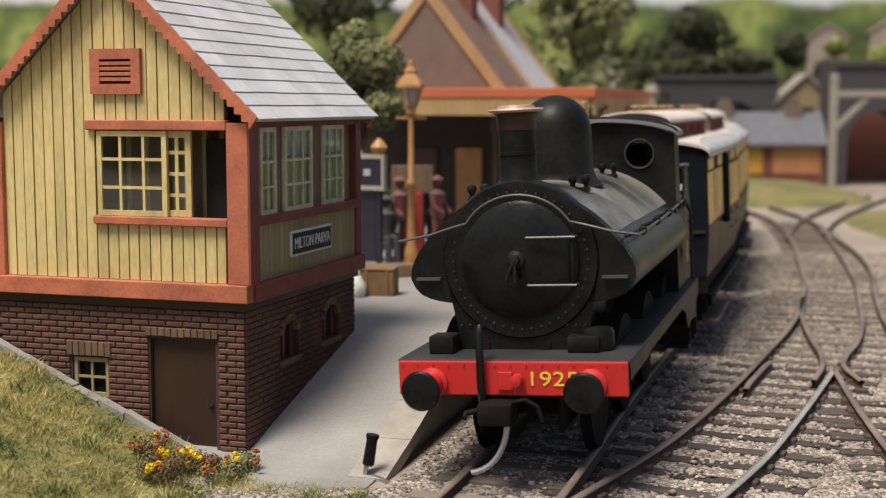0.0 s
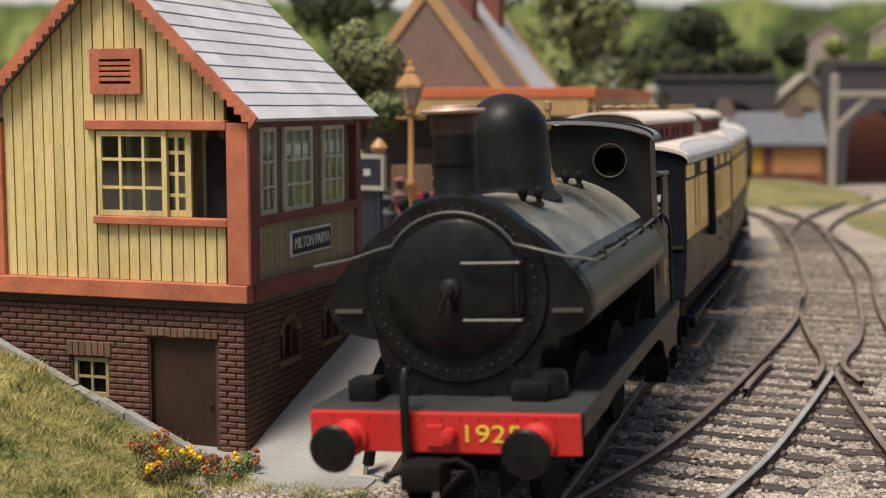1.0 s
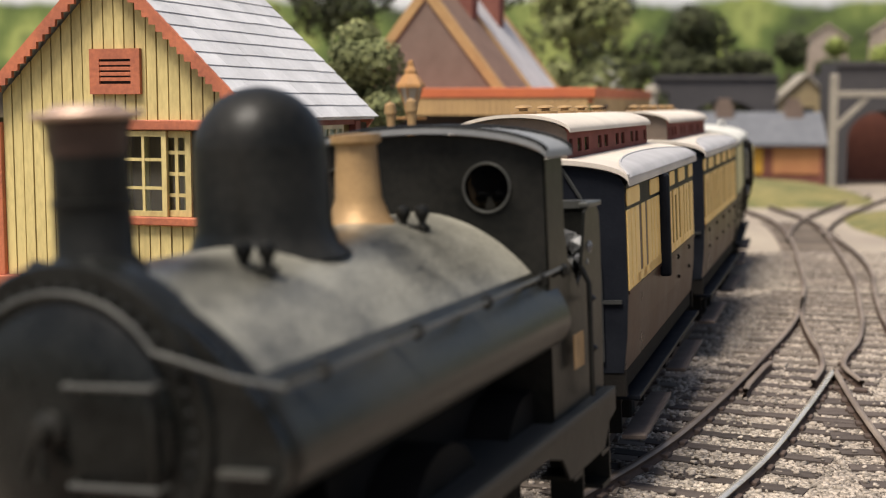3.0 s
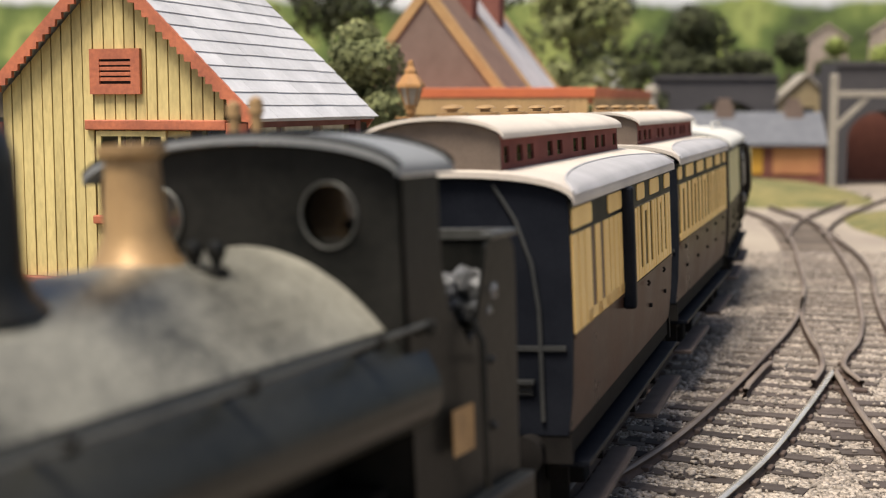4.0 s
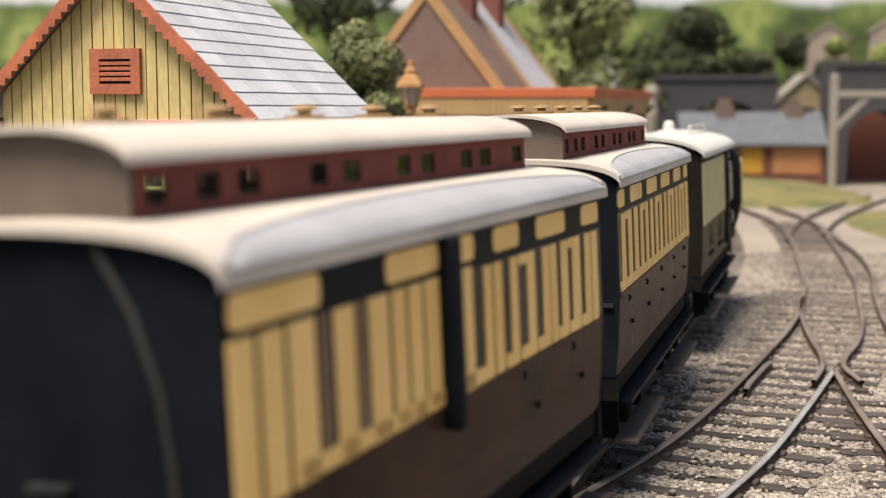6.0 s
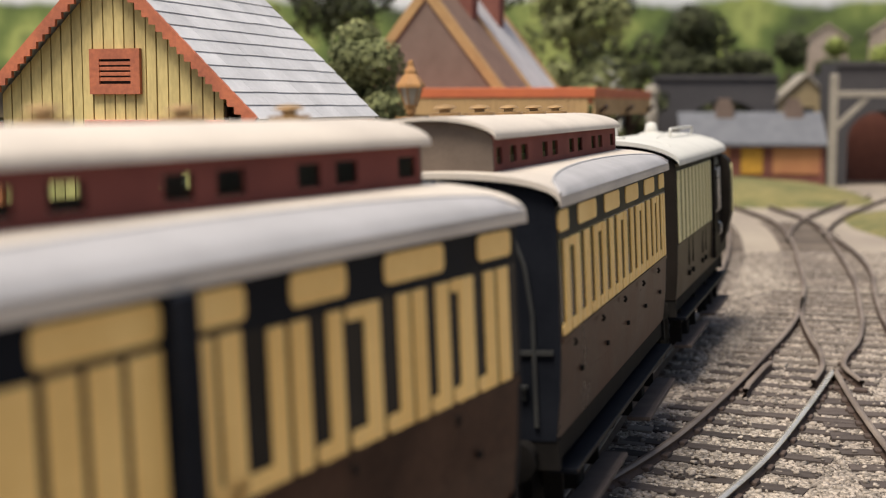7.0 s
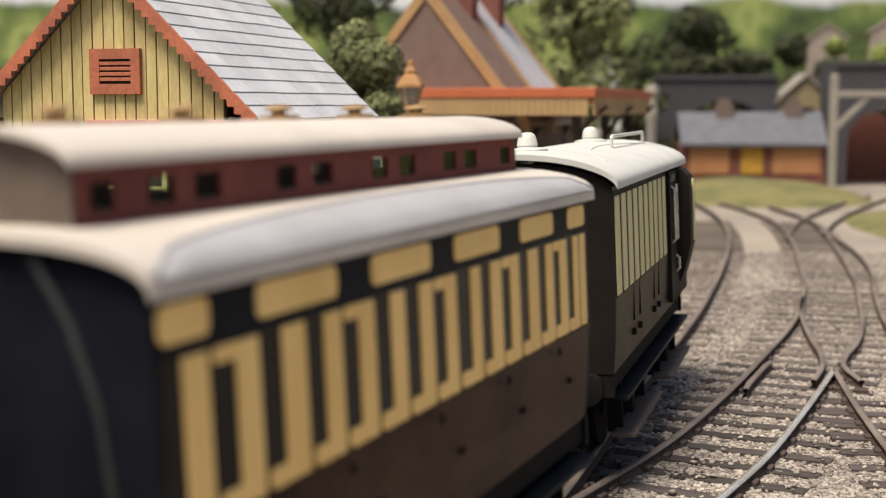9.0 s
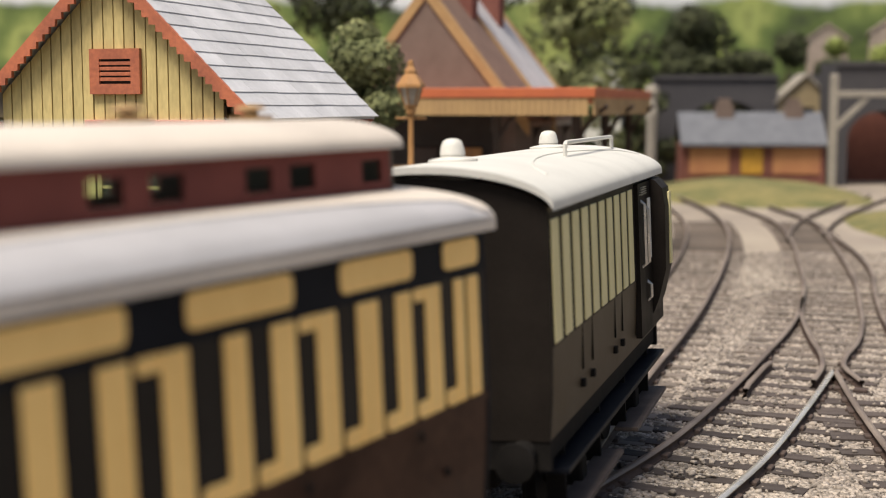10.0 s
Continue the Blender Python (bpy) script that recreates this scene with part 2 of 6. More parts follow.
def lathe(bm, prof, c=(0, 0, 0), seg=24, axis="z"):
    """Rounds of (radius, height) turned about an axis through c."""
    rings = []
    for r, h in prof:
        ring = []
        for i in range(seg):
            a = 2 * math.pi * i / seg
            p, q = r * math.cos(a), r * math.sin(a)
            v = {"z": (p, q, h), "y": (p, h, q), "x": (h, p, q)}[axis]
            ring.append(bm.verts.new([c[k] + v[k] for k in range(3)]))
        rings.append(ring)
    for A, B in zip(rings, rings[1:]):
        for i in range(seg):
            bm.faces.new((A[i], A[(i + 1) % seg], B[(i + 1) % seg], B[i]))
    for ring in (rings[0], rings[-1]):
        bm.faces.new(ring)
    bmesh.ops.recalc_face_normals(bm, faces=bm.faces[:])
    return bm


def tube(bm, pts, r, seg=8):
    """A bent round bar through pts."""
    pts = [Vector(p) for p in pts]
    rings = []
    for i, p in enumerate(pts):
        d = (pts[min(i + 1, len(pts) - 1)] - pts[max(i - 1, 0)]).normalized()
        u = d.orthogonal().normalized() if not rings else (up - up.dot(d) * d).normalized()
        up = u
        w = d.cross(u)
        rr = r[i] if isinstance(r, (list, tuple)) else r
        rings.append([bm.verts.new(p + rr * (math.cos(2 * math.pi * k / seg) * u + math.sin(2 * math.pi * k / seg) * w)) for k in range(seg)])
    for A, B in zip(rings, rings[1:]):
        for k in range(seg):
            bm.faces.new((A[k], A[(k + 1) % seg], B[(k + 1) % seg], B[k]))
    bm.faces.new(rings[0][::-1])
    bm.faces.new(rings[-1])
    return bm


def bm_new():
    return bmesh.new()


def to_mesh(name, bm, smooth=False):
    bmesh.ops.scale(bm, vec=(S, S, S), verts=bm.verts[:])
    me = bpy.data.meshes.new(name)
    bm.to_mesh(me)
    bm.free()
    if smooth:
        me.shade_smooth()
        me.set_sharp_from_angle(angle=radians(38))
    return me


def part(name, bm, material, parent=None, label="", smooth=False, at=None):
    me = to_mesh(name, bm, smooth)
    me.materials.append(M[material])
    ob = new(name, me)
    ob.parent = parent
    if at:
        ob.location = [c * S for c in at]
    if label:
        tagged(ob, label)
    return ob


def piece(name, me, parent, at, rot=(0, 0, 0), scale=(1, 1, 1)):
    ob = new(name, me)
    ob.parent, ob.location, ob.rotation_euler, ob.scale = parent, [c * S for c in at], rot, scale
    return ob


def thing(name, label, category, at=(0, 0, 0), rz=0.0, group="", kind="", ry=0.0):
    ob = new(name)
    ob.empty_display_size = 0.005
    ob.matrix_world = pose(at[0] * S, at[1] * S, at[2] * S, 0, ry, rz)
    return tagged(ob, label, category, group, kind)


def solid(name, bm, material, label, category, at=(0, 0, 0), rz=0.0, group="", kind="", smooth=False):
    me = to_mesh(name, bm, smooth)
    me.materials.append(M[material])
    ob = new(name, me)
    ob.matrix_world = pose(at[0] * S, at[1] * S, at[2] * S, 0, 0, rz)
    return tagged(ob, label, category, group, kind)


def soup(name, V, F, material):
    """One mesh from arrays of places and faces."""
    me = bpy.data.meshes.new(name)
    V, F = np.asarray(V, dtype=np.float64) * S, np.asarray(F)
    n, k = F.shape
    me.vertices.add(len(V))
    me.vertices.foreach_set("co", V.ravel())
    me.loops.add(n * k)
    me.loops.foreach_set("vertex_index", F.ravel().astype(np.int32))
    me.polygons.add(n)
    me.polygons.foreach_set("loop_start", (np.arange(n) * k).astype(np.int32))
    me.update(calc_edges=True)
    me.materials.append(M[material])
    return me


# ---- the train's line: heading (degrees from +y) at each run along it ----
RUN = [-56, -44, -38, -32, -26, -20, -14, -8, -2, 4, 10, 16, 22, 28]
TURN = [-6.4, -0.5, 4.5, 8.8, 12.3, 14.4, 15.5, 17.9, 15.7, 20.2, 31.3, 51.5, 77.0, 96.4]
CANT, GAUGE = 2.79, 1.26
SG = np.arange(-56, 28.01, 0.25)
HG = np.radians(np.interp(SG, RUN, TURN))
XG = np.concatenate([[0], np.cumsum(-(np.sin(HG[1:]) + np.sin(HG[:-1])) * 0.125)])
YG = np.concatenate([[0], np.cumsum(-(np.cos(HG[1:]) + np.cos(HG[:-1])) * 0.125)])
XG += 0.708 - np.interp(0, SG, XG)
YG += 13.875 - np.interp(0, SG, YG)


def line(s, off=0.0):
    """The point of the line at run s, off metres to its right, and its heading in degrees."""
    h = np.interp(s, SG, HG)
    return np.interp(s, SG, XG) + off * math.cos(h), np.interp(s, SG, YG) - off * math.sin(h), math.degrees(h)


TIMES = [0, 0.5, 1, 1.5, 2, 2.5, 4, 4.5, 5, 5.5, 7, 7.5, 8, 8.5, 9, 9.5, 10]
GONE = [-0.537, 0.712, 1.962, 3.283, 4.74, 6.2, 10.393, 11.713, 13.063, 14.447, 18.613, 19.965, 21.384, 22.774, 24.237, 25.68, 27.19]


def gone(t):
    return float(np.interp(t, TIMES, GONE))


# ---- ground and backdrop ----
def ground():
    n = 90
    xs, ys = np.linspace(-70, 90, n), np.concatenate([np.linspace(-30, 60, n - 20), np.linspace(62, 140, 20)])
    X, Y = np.meshgrid(xs, ys, indexing="ij")
    Z = np.full(X.shape, -0.17)
    V = np.stack([X, Y, Z], -1).reshape(-1, 3)
    i, j = np.meshgrid(np.arange(n - 1), np.arange(n - 1), indexing="ij")
    a = (i * n + j).ravel()
    F = np.stack([a, a + n, a + n + 1, a + 1], 1)
    ob = new("ground", soup("ground", V, F, "ground"))
    tagged(ob, "dusty grey-brown ballasted ground of the layout", "ground", kind="structure")


def backdrop():
    m = bpy.data.materials.new("painted_backdrop")
    m.use_nodes = True
    N, L = m.node_tree.nodes, m.node_tree.links
    tc, sx, n1, n2 = N.new("ShaderNodeTexCoord"), N.new("ShaderNodeSeparateXYZ"), N.new("ShaderNodeTexNoise"), N.new("ShaderNodeTexNoise")
    L.new(tc.outputs["Object"], sx.inputs[0])
    for k, sc in ((n1, 0.16 / S), (n2, 0.6 / S)):
        k.inputs["Scale"].default_value, k.inputs["Detail"].default_value = sc, 4
        L.new(tc.outputs["Object"], k.inputs["Vector"])
    r1 = N.new("ShaderNodeValToRGB")
    cols = ((0.30, (0.045, 0.06, 0.026)), (0.40, (0.085, 0.12, 0.035)), (0.50, (0.15, 0.20, 0.055)), (0.62, (0.33, 0.37, 0.11)), (0.74, (0.15, 0.19, 0.06)))
    while len(r1.color_ramp.elements) < len(cols):
        r1.color_ramp.elements.new(0.5)
    for e, (p, c) in zip(r1.color_ramp.elements, cols):
        e.position, e.color = p, (*c, 1)
    mixn = N.new("ShaderNodeMath")
    mixn.operation = "MULTIPLY_ADD"
    L.new(n2.outputs["Fac"], mixn.inputs[0])
    mixn.inputs[1].default_value = 0.35
    sub = N.new("ShaderNodeMath")
    sub.operation = "SUBTRACT"
    L.new(n1.outputs["Fac"], sub.inputs[0])
    sub.inputs[1].default_value = 0.17
    L.new(sub.outputs[0], mixn.inputs[2])
    L.new(mixn.outputs[0], r1.inputs[0])
    # the sky begins at an uneven skyline
    h = N.new("ShaderNodeMath")
    h.operation = "MULTIPLY_ADD"
    L.new(n1.outputs["Fac"], h.inputs[0])
    h.inputs[1].default_value = -3.0 * S
    L.new(sx.outputs["Z"], h.inputs[2])
    mr = N.new("ShaderNodeMapRange")
    mr.inputs[1].default_value, mr.inputs[2].default_value = 9.2 * S, 9.9 * S
    L.new(h.outputs[0], mr.inputs[0])
    mx = N.new("ShaderNodeMix")
    mx.data_type = "RGBA"
    mx.inputs["B"].default_value = (0.72, 0.73, 0.74, 1)
    L.new(r1.outputs[0], mx.inputs["A"])
    L.new(mr.outputs[0], mx.inputs["Factor"])
    L.new(mx.outputs["Result"], N["Principled BSDF"].inputs["Base Color"])
    N["Principled BSDF"].inputs["Roughness"].default_value = 0.95
    M["backdrop"] = m
    bm = bm_new()
    box(bm, -70, 92, -0.5, 90, 92.3, 16)
    solid("backdrop", bm, "backdrop", "painted scenic backdrop of green wooded hills and pale sky", "backdrop", kind="structure")


def bank():
    """Grassy bank before the signal box, with a kerb along its top edge."""
    n = 60
    us, vs = np.linspace(-7.5, 0.35, n), np.linspace(-7.0, -0.12, n)
    U, W = np.meshgrid(us, vs, indexing="ij")
    base = np.clip((-U - 0.35), 0, None) * 0.43
    Z = base * (1 - 0.02 * (W + 7) * 0) - 0.17 + 0.05 * np.sin(U * 3.1 + W) * np.sin(W * 2.3) * np.clip(base * 4, 0, 1)
    Z -= np.clip(-W - 4.6, 0, None) * 0.45 * np.clip(base, 0, 1)
    Z = np.maximum(Z, -0.25)
    V = np.stack([U, W, Z], -1).reshape(-1, 3)
    i, j = np.meshgrid(np.arange(n - 1), np.arange(n - 1), indexing="ij")
    a = (i * n + j).ravel()
    me = soup("bank", V, np.stack([a, a + n, a + n + 1, a + 1], 1), "turf")
    ob = new("grass_bank", me)
    ob.matrix_world = BOX
    tagged(ob, "sloping turf bank in front of the signal box", "bank", kind="structure")
    rng = np.random.default_rng(3)
    k = 95000
    p = np.stack([rng.uniform(-6.6, 0.3, k), rng.uniform(-6.3, -0.24, k)], 1)
    fr = rng.random(k) < 0.035
    p[fr] = np.stack([rng.uniform(0.2, 1.9, k), rng.normal(-0.95, 0.10, k) - 0.25 * rng.random(k)], 1)[fr]
    p = p[(p[:, 0] > -5.2) | (rng.random(k) < 0.3)]
    k = len(p)
    bz = np.clip(-p[:, 0] - 0.35, 0, None) * 0.43
    z = bz - 0.17 + 0.05 * np.sin(p[:, 0] * 3.1 + p[:, 1]) * np.sin(p[:, 1] * 2.3) * np.clip(bz * 4, 0, 1)
    z -= np.clip(-p[:, 1] - 4.6, 0, None) * 0.45 * np.clip(bz, 0, 1)
    a, hh = rng.uniform(0, 6.28, k), rng.uniform(0.025, 0.12, k)
    clump = np.sin(p[:, 0] * 7.3 + 2 * np.sin(p[:, 1] * 3.1)) * np.sin(p[:, 1] * 6.1 + 1.5 * np.sin(p[:, 0] * 4.7))
    hh *= 0.85 + 0.75 * np.clip(clump, -0.6, 1)
    lean = rng.normal(0, 0.085, (k, 2))
    w = rng.uniform(0.004, 0.009, k)
    dx, dy = np.cos(a) * w, np.sin(a) * w
    V = np.empty((k, 3, 3))
    V[:, 0] = np.stack([p[:, 0] - dx, p[:, 1] - dy, z - 0.02], 1)
    V[:, 1] = np.stack([p[:, 0] + dx, p[:, 1] + dy, z - 0.02], 1)
    V[:, 2] = np.stack([p[:, 0] + lean[:, 0], p[:, 1] + lean[:, 1], z + hh], 1)
    me = soup("grass", V.reshape(-1, 3), np.arange(3 * k).reshape(-1, 3), "grass")
    ob = new("grass", me)
    ob.matrix_world = BOX
    tagged(ob, "yellow-green static grass on the bank", "grass", kind="stuff")
    kerb = thing("kerb", "rough grey stone edging along the top of the bank", "kerb", kind="structure")
    kerb.matrix_world = BOX
    x = -6.6
    while x < -0.3:
        l = random.uniform(0.28, 0.42)
        bm = bm_new()
        z0, z1 = (-x - 0.35) * 0.43 - 0.17, (-(x + l) - 0.35) * 0.43 - 0.17
        j = random.uniform(-0.01, 0.015)
        prism(bm, [(x, z0 - 0.12), (x + l - 0.012, z1 - 0.12), (x + l - 0.012, z1 + 0.045 + j), (x, z0 + 0.045 + 2 * j)], "y", -0.29 + 2 * j, -0.13)
        part("kerb_stone", bm, "edge", kerb)
        x += l


# ---- tracks ----
def rail_mesh(pts, cant=0.0):
    """A bullhead rail through plan points, with its running head as a second part."""
    P = np.array(pts, float)
    d = np.gradient(P, axis=0)
    d /= np.linalg.norm(d, axis=1)[:, None]
    nrm = np.stack([d[:, 1], -d[:, 0]], 1)
    out = []
    for prof, mt in (([(-0.042, -0.02), (0.042, -0.02), (0.03, -0.045), (0.014, -0.055), (0.014, -0.105), (0.05, -0.125), (0.05, -0.14), (-0.05, -0.14), (-0.05, -0.125), (-0.014, -0.105), (-0.014, -0.055), (-0.03, -0.045)], "rail_side"),
                     ([(-0.043, -0.021), (-0.036, 0.0), (0.036, 0.0), (0.043, -0.021)], "rail_top")):
        V = np.stack([np.stack([P[:, 0] + nrm[:, 0] * a, P[:, 1] + nrm[:, 1] * a, np.full(len(P), b + cant)], 1) for a, b in prof], 1)
        n, k = V.shape[:2]
        F = []
        for i in range(n - 1):
            for q in range(k if mt == "rail_side" else k - 1):
                F.append((i * k + q, i * k + (q + 1) % k, (i + 1) * k + (q + 1) % k, (i + 1) * k + q))
        out.append((V.reshape(-1, 3), F, mt))
    return out


def rail(parent, pts, cant=0.0, bright=False):
    (V, F, a), (V2, F2, b) = rail_mesh(pts, cant)
    b = "rail_bright" if bright else b
    ob = new("rail", soup("rail", V, F, a))
    ob.parent = parent
    top = new("rail_head", soup("rail_head", V2, F2, b))
    top.parent = ob


def smooth_line(pts, n=60):
    """A smooth curve through a few plan points."""
    P = np.array(pts, float)
    t = np.concatenate([[0], np.cumsum(np.linalg.norm(np.diff(P, axis=0), axis=1))])
    T = np.linspace(0, t[-1], n)
    m = np.gradient(P, t, axis=0)
    i = np.clip(np.searchsorted(t, T, side="right") - 1, 0, len(t) - 2)
    h = (t[i + 1] - t[i])[:, None]
    u = ((T - t[i])[:, None]) / h
    return (2 * u**3 - 3 * u**2 + 1) * P[i] + (u**3 - 2 * u**2 + u) * h * m[i] + (-2 * u**3 + 3 * u**2) * P[i + 1] + (u**3 - u**2) * h * m[i + 1]


SLEEPERS = []


def sleepers(parent, centre, half, gap=0.72, wide=0.26, dusty=99.0):
    c = np.array(centre, float)
    t = np.concatenate([[0], np.cumsum(np.linalg.norm(np.diff(c, axis=0), axis=1))])
    bm = bm_new()
    box(bm, -1, -wide / 2, -0.27, 1, wide / 2, -0.125)
    me = to_mesh("sleeper", bm)
    pale = me.copy()
    me.materials.append(M["sleeper"])
    pale.materials.append(M["sleeper_dusty"])
    s = 0.2
    while s < t[-1]:
        x, y = np.interp(s, t, c[:, 0]), np.interp(s, t, c[:, 1])
        x2, y2 = np.interp(min(s + 0.1, t[-1]), t, c[:, 0]), np.interp(min(s + 0.1, t[-1]), t, c[:, 1])
        x1, y1 = np.interp(max(s - 0.1, 0), t, c[:, 0]), np.interp(max(s - 0.1, 0), t, c[:, 1])
        a = math.atan2(y2 - y1, x2 - x1) - math.pi / 2
        hw = half(s / t[-1]) if callable(half) else half
        if y < 48:
            piece("sleeper", me if y < dusty else pale, parent, (x, y, random.uniform(-0.008, 0.008)), (0, 0, a + random.uniform(-0.015, 0.015)), (hw, 1, 1))
            SLEEPERS.append((x, y, a, hw))
        s += gap + random.uniform(-0.03, 0.03)


A_LINE = smooth_line([(-1.6, 8.6), (-0.2, 10.9), (1.37, 13.48), (2.6, 15.6), (3.89, 18.35), (5.14, 21.32), (6.6, 25.0), (7.9, 29.2), (9.3, 35.0), (10.6, 41.0), (11.6, 47.5), (11.7, 53), (11.2, 60)], 120)
B_LINE = smooth_line([(-0.3, 7.8), (1.1, 10.3), (2.85, 13.48), (3.56, 14.8), (4.75, 17.4), (5.93, 20.15)], 40)
B_WING = smooth_line([(6.12, 19.35), (6.22, 20.6), (6.42, 21.2), (7.0, 22.5), (7.75, 24.6), (8.45, 27.0), (9.4, 30.4), (10.7, 36.0), (12.0, 42), (13.0, 48.5), (13.1, 54)], 90)
C_LINE = smooth_line([(4.4, 9.5), (4.85, 12.5), (5.23, 15.55), (5.62, 18.2), (5.96, 20.15)], 40)
C_WING = smooth_line([(5.42, 19.4), (5.86, 20.5), (6.08, 21.3), (6.34, 22.8), (6.85, 25.4), (7.55, 28.0)], 40)
D_LINE = smooth_line([(5.85, 9.0), (6.25, 12.5), (6.75, 16.5), (7.35, 20.4), (8.2, 24.6), (9.3, 28.7), (10.4, 32.4), (11.5, 37.6), (12.2, 42.5), (12.95, 47.5)], 90)
E_LINE = smooth_line([(10.4, 40.5), (12.1, 45.9), (15.5, 53.6), (19.2, 60.5)], 50)
E_MATE = smooth_line([(11.9, 42.0), (14.1, 47.8), (17.4, 54.8), (21.2, 62)], 50)


def tracks():
    main = thing("railway_track", "curved main line with rusty bullhead rails on dark sleepers", "track", kind="structure")
    ss = np.arange(-54, 26, 0.5)
    L = np.array([line(s, -GAUGE / 2)[:2] for s in ss])
    R = np.array([line(s, GAUGE / 2)[:2] for s in ss])
    rail(main, L)
    rail(main, R, math.sin(radians(CANT)) * GAUGE)
    sleepers(main, [line(s)[:2] for s in np.arange(-44, 14, 0.5)], 1.05, dusty=0.0)
    side = thing("railway_track", "turnout with check rails and a vee crossing in pale ballast", "track", kind="structure")
    for pts in (A_LINE, B_LINE, B_WING, C_LINE, C_WING, D_LINE, E_LINE, E_MATE):
        rail(side, pts, 0.006, pts is B_LINE)
    for ln, lo, hi, off in ((A_LINE, 18.7, 21.3, 0.15), (D_LINE, 18.6, 21.4, -0.15)):
        seg = np.array([p for p in ln if lo < p[1] < hi])
        v = np.gradient(seg, axis=0)
        v /= np.linalg.norm(v, axis=1)[:, None]
        n = np.stack([v[:, 1], -v[:, 0]], 1)
        u = np.linspace(-1, 1, len(seg))
        rail(side, seg + n * (off * (1 + 0.6 * np.clip(np.abs(u) - 0.6, 0, 1)))[:, None], 0.0)
    left = np.array([A_LINE[i] for i in range(len(A_LINE)) if A_LINE[i][1] < 30])
    r2 = smooth_line([(-0.3, 7.8), (1.1, 10.3), (2.85, 13.48), (4.75, 17.4), (5.93, 20.15), (7.0, 22.5), (7.75, 24.6), (9.3, 30.0)], 90)
    q = np.array([r2[np.argmin(np.linalg.norm(r2 - p, axis=1))] for p in left])
    sleepers(side, (left + q) / 2, 1.25, 0.66, 0.24, 21.0)
    c2 = np.array([(x + 0.75, y - 0.05) for x, y in C_LINE if y < 18.6])
    sleepers(side, c2, 1.25, 0.68)
    far = np.array([(x + 0.65, y) for x, y in A_LINE if y > 30])
    sleepers(side, far, 1.0, 0.72, dusty=0.0)
    # chairs that hold the rails on the nearest sleepers
    bm = bm_new()
    box(bm, -0.10, -0.09, -0.14, 0.10, 0.09, -0.085, 0.015)
    me = to_mesh("rail_chair", bm)
    me.materials.append(M["chair"])
    lines = [np.array(R), A_LINE, B_LINE, C_LINE, B_WING]
    count = 0
    for x, y, a, hw in SLEEPERS:
        if 10 < y < 23 and x > 0.5:
            for ln in lines:
                d = np.array([math.cos(a), math.sin(a)])
                rel = ln - np.array([x, y])
                across, along = rel @ d, rel @ np.array([-d[1], d[0]])
                i = int(np.argmin(np.abs(along)))
                if abs(along[i]) < 0.35 and abs(across[i]) < hw - 0.05 and count < 280:
                    piece("rail_chair", me, side, (x + d[0] * across[i], y + d[1] * across[i], 0.004), (0, 0, a))
                    count += 1


def ballast():
    rng = np.random.default_rng(5)
    cube = np.array([(x, y, z) for x in (-1, 1) for y in (-1, 1) for z in (-1, 1)]) * 0.62
    fac = np.array([(0, 1, 3), (0, 3, 2), (4, 6, 7), (4, 7, 5), (0, 4, 5), (0, 5, 1), (2, 3, 7), (2, 7, 6), (0, 2, 6), (0, 6, 4), (1, 5, 7), (1, 7, 3)])
    # denser near the camera
    n = 430000
    y = 9.5 + (38 - 9.5) * rng.random(n) ** 1.7
    x = rng.uniform(-2.8, 14, n)
    cx = np.interp(y, YG[::-1], XG[::-1])
    keep = ((x > cx - 1.45) | ((y < 14.3) & (x > -2.6))) & (x < y * 0.36 + 1.2) & (rng.random(n) < np.where(y < 24, 1.0, 0.5))
    x, y = x[keep], y[keep]
    r = rng.uniform(0.017, 0.038, len(x)) * np.where(rng.random(len(x)) < 0.06, 1.5, 1)
    low = np.zeros(len(x), bool)
    for sx, sy, a, hw in SLEEPERS:
        dx, dy = x - sx, y - sy
        u, v = dx * math.cos(a) + dy * math.sin(a), -dx * math.sin(a) + dy * math.cos(a)
        low |= (np.abs(u) < hw) & (np.abs(v) < 0.125)
    drop = low & (rng.random(len(x)) < 0.95)
    x, y, r, low = x[~drop], y[~drop], r[~drop], low[~drop]
    n = min(len(x), 135000)
    x, y, r, low = x[:n], y[:n], r[:n], low[:n]
    z = np.where(low, -0.125 + r * 0.4, -0.175 + rng.uniform(-0.01, 0.03, n))
    # no stone stands up on a rail head
    for ln in (np.array([line(s, -GAUGE / 2)[:2] for s in np.arange(-30, 10, 0.3)]), np.array([line(s, GAUGE / 2)[:2] for s in np.arange(-30, 10, 0.3)]), A_LINE, B_LINE, B_WING, C_LINE, C_WING, D_LINE):
        for p in ln:
            near = (np.abs(x - p[0]) < 0.3) & (np.abs(y - p[1]) < 0.3)
            z[near] = np.minimum(z[near], -0.15)
            r[near] = np.minimum(r[near], 0.045)
    jit = cube[None] * (1 + np.clip(rng.normal(0, 0.36, (n, 8, 3)), -0.7, 0.8))
    ang = rng.uniform(0, 6.28, n)
    c, s = np.cos(ang)[:, None], np.sin(ang)[:, None]
    V = np.empty((n, 8, 3))
    V[..., 0] = x[:, None] + r[:, None] * (jit[..., 0] * c - jit[..., 1] * s) * 1.2
    V[..., 1] = y[:, None] + r[:, None] * (jit[..., 0] * s + jit[..., 1] * c)
    V[..., 2] = z[:, None] + r[:, None] * jit[..., 2] * 0.8
    F = (fac[None] + (np.arange(n) * 8)[:, None, None]).reshape(-1, 3)
    ob = new("ballast", soup("ballast", V.reshape(-1, 3), F, "ballast"))
    tagged(ob, "loose pale limestone ballast between the sleepers", "ballast", kind="stuff")


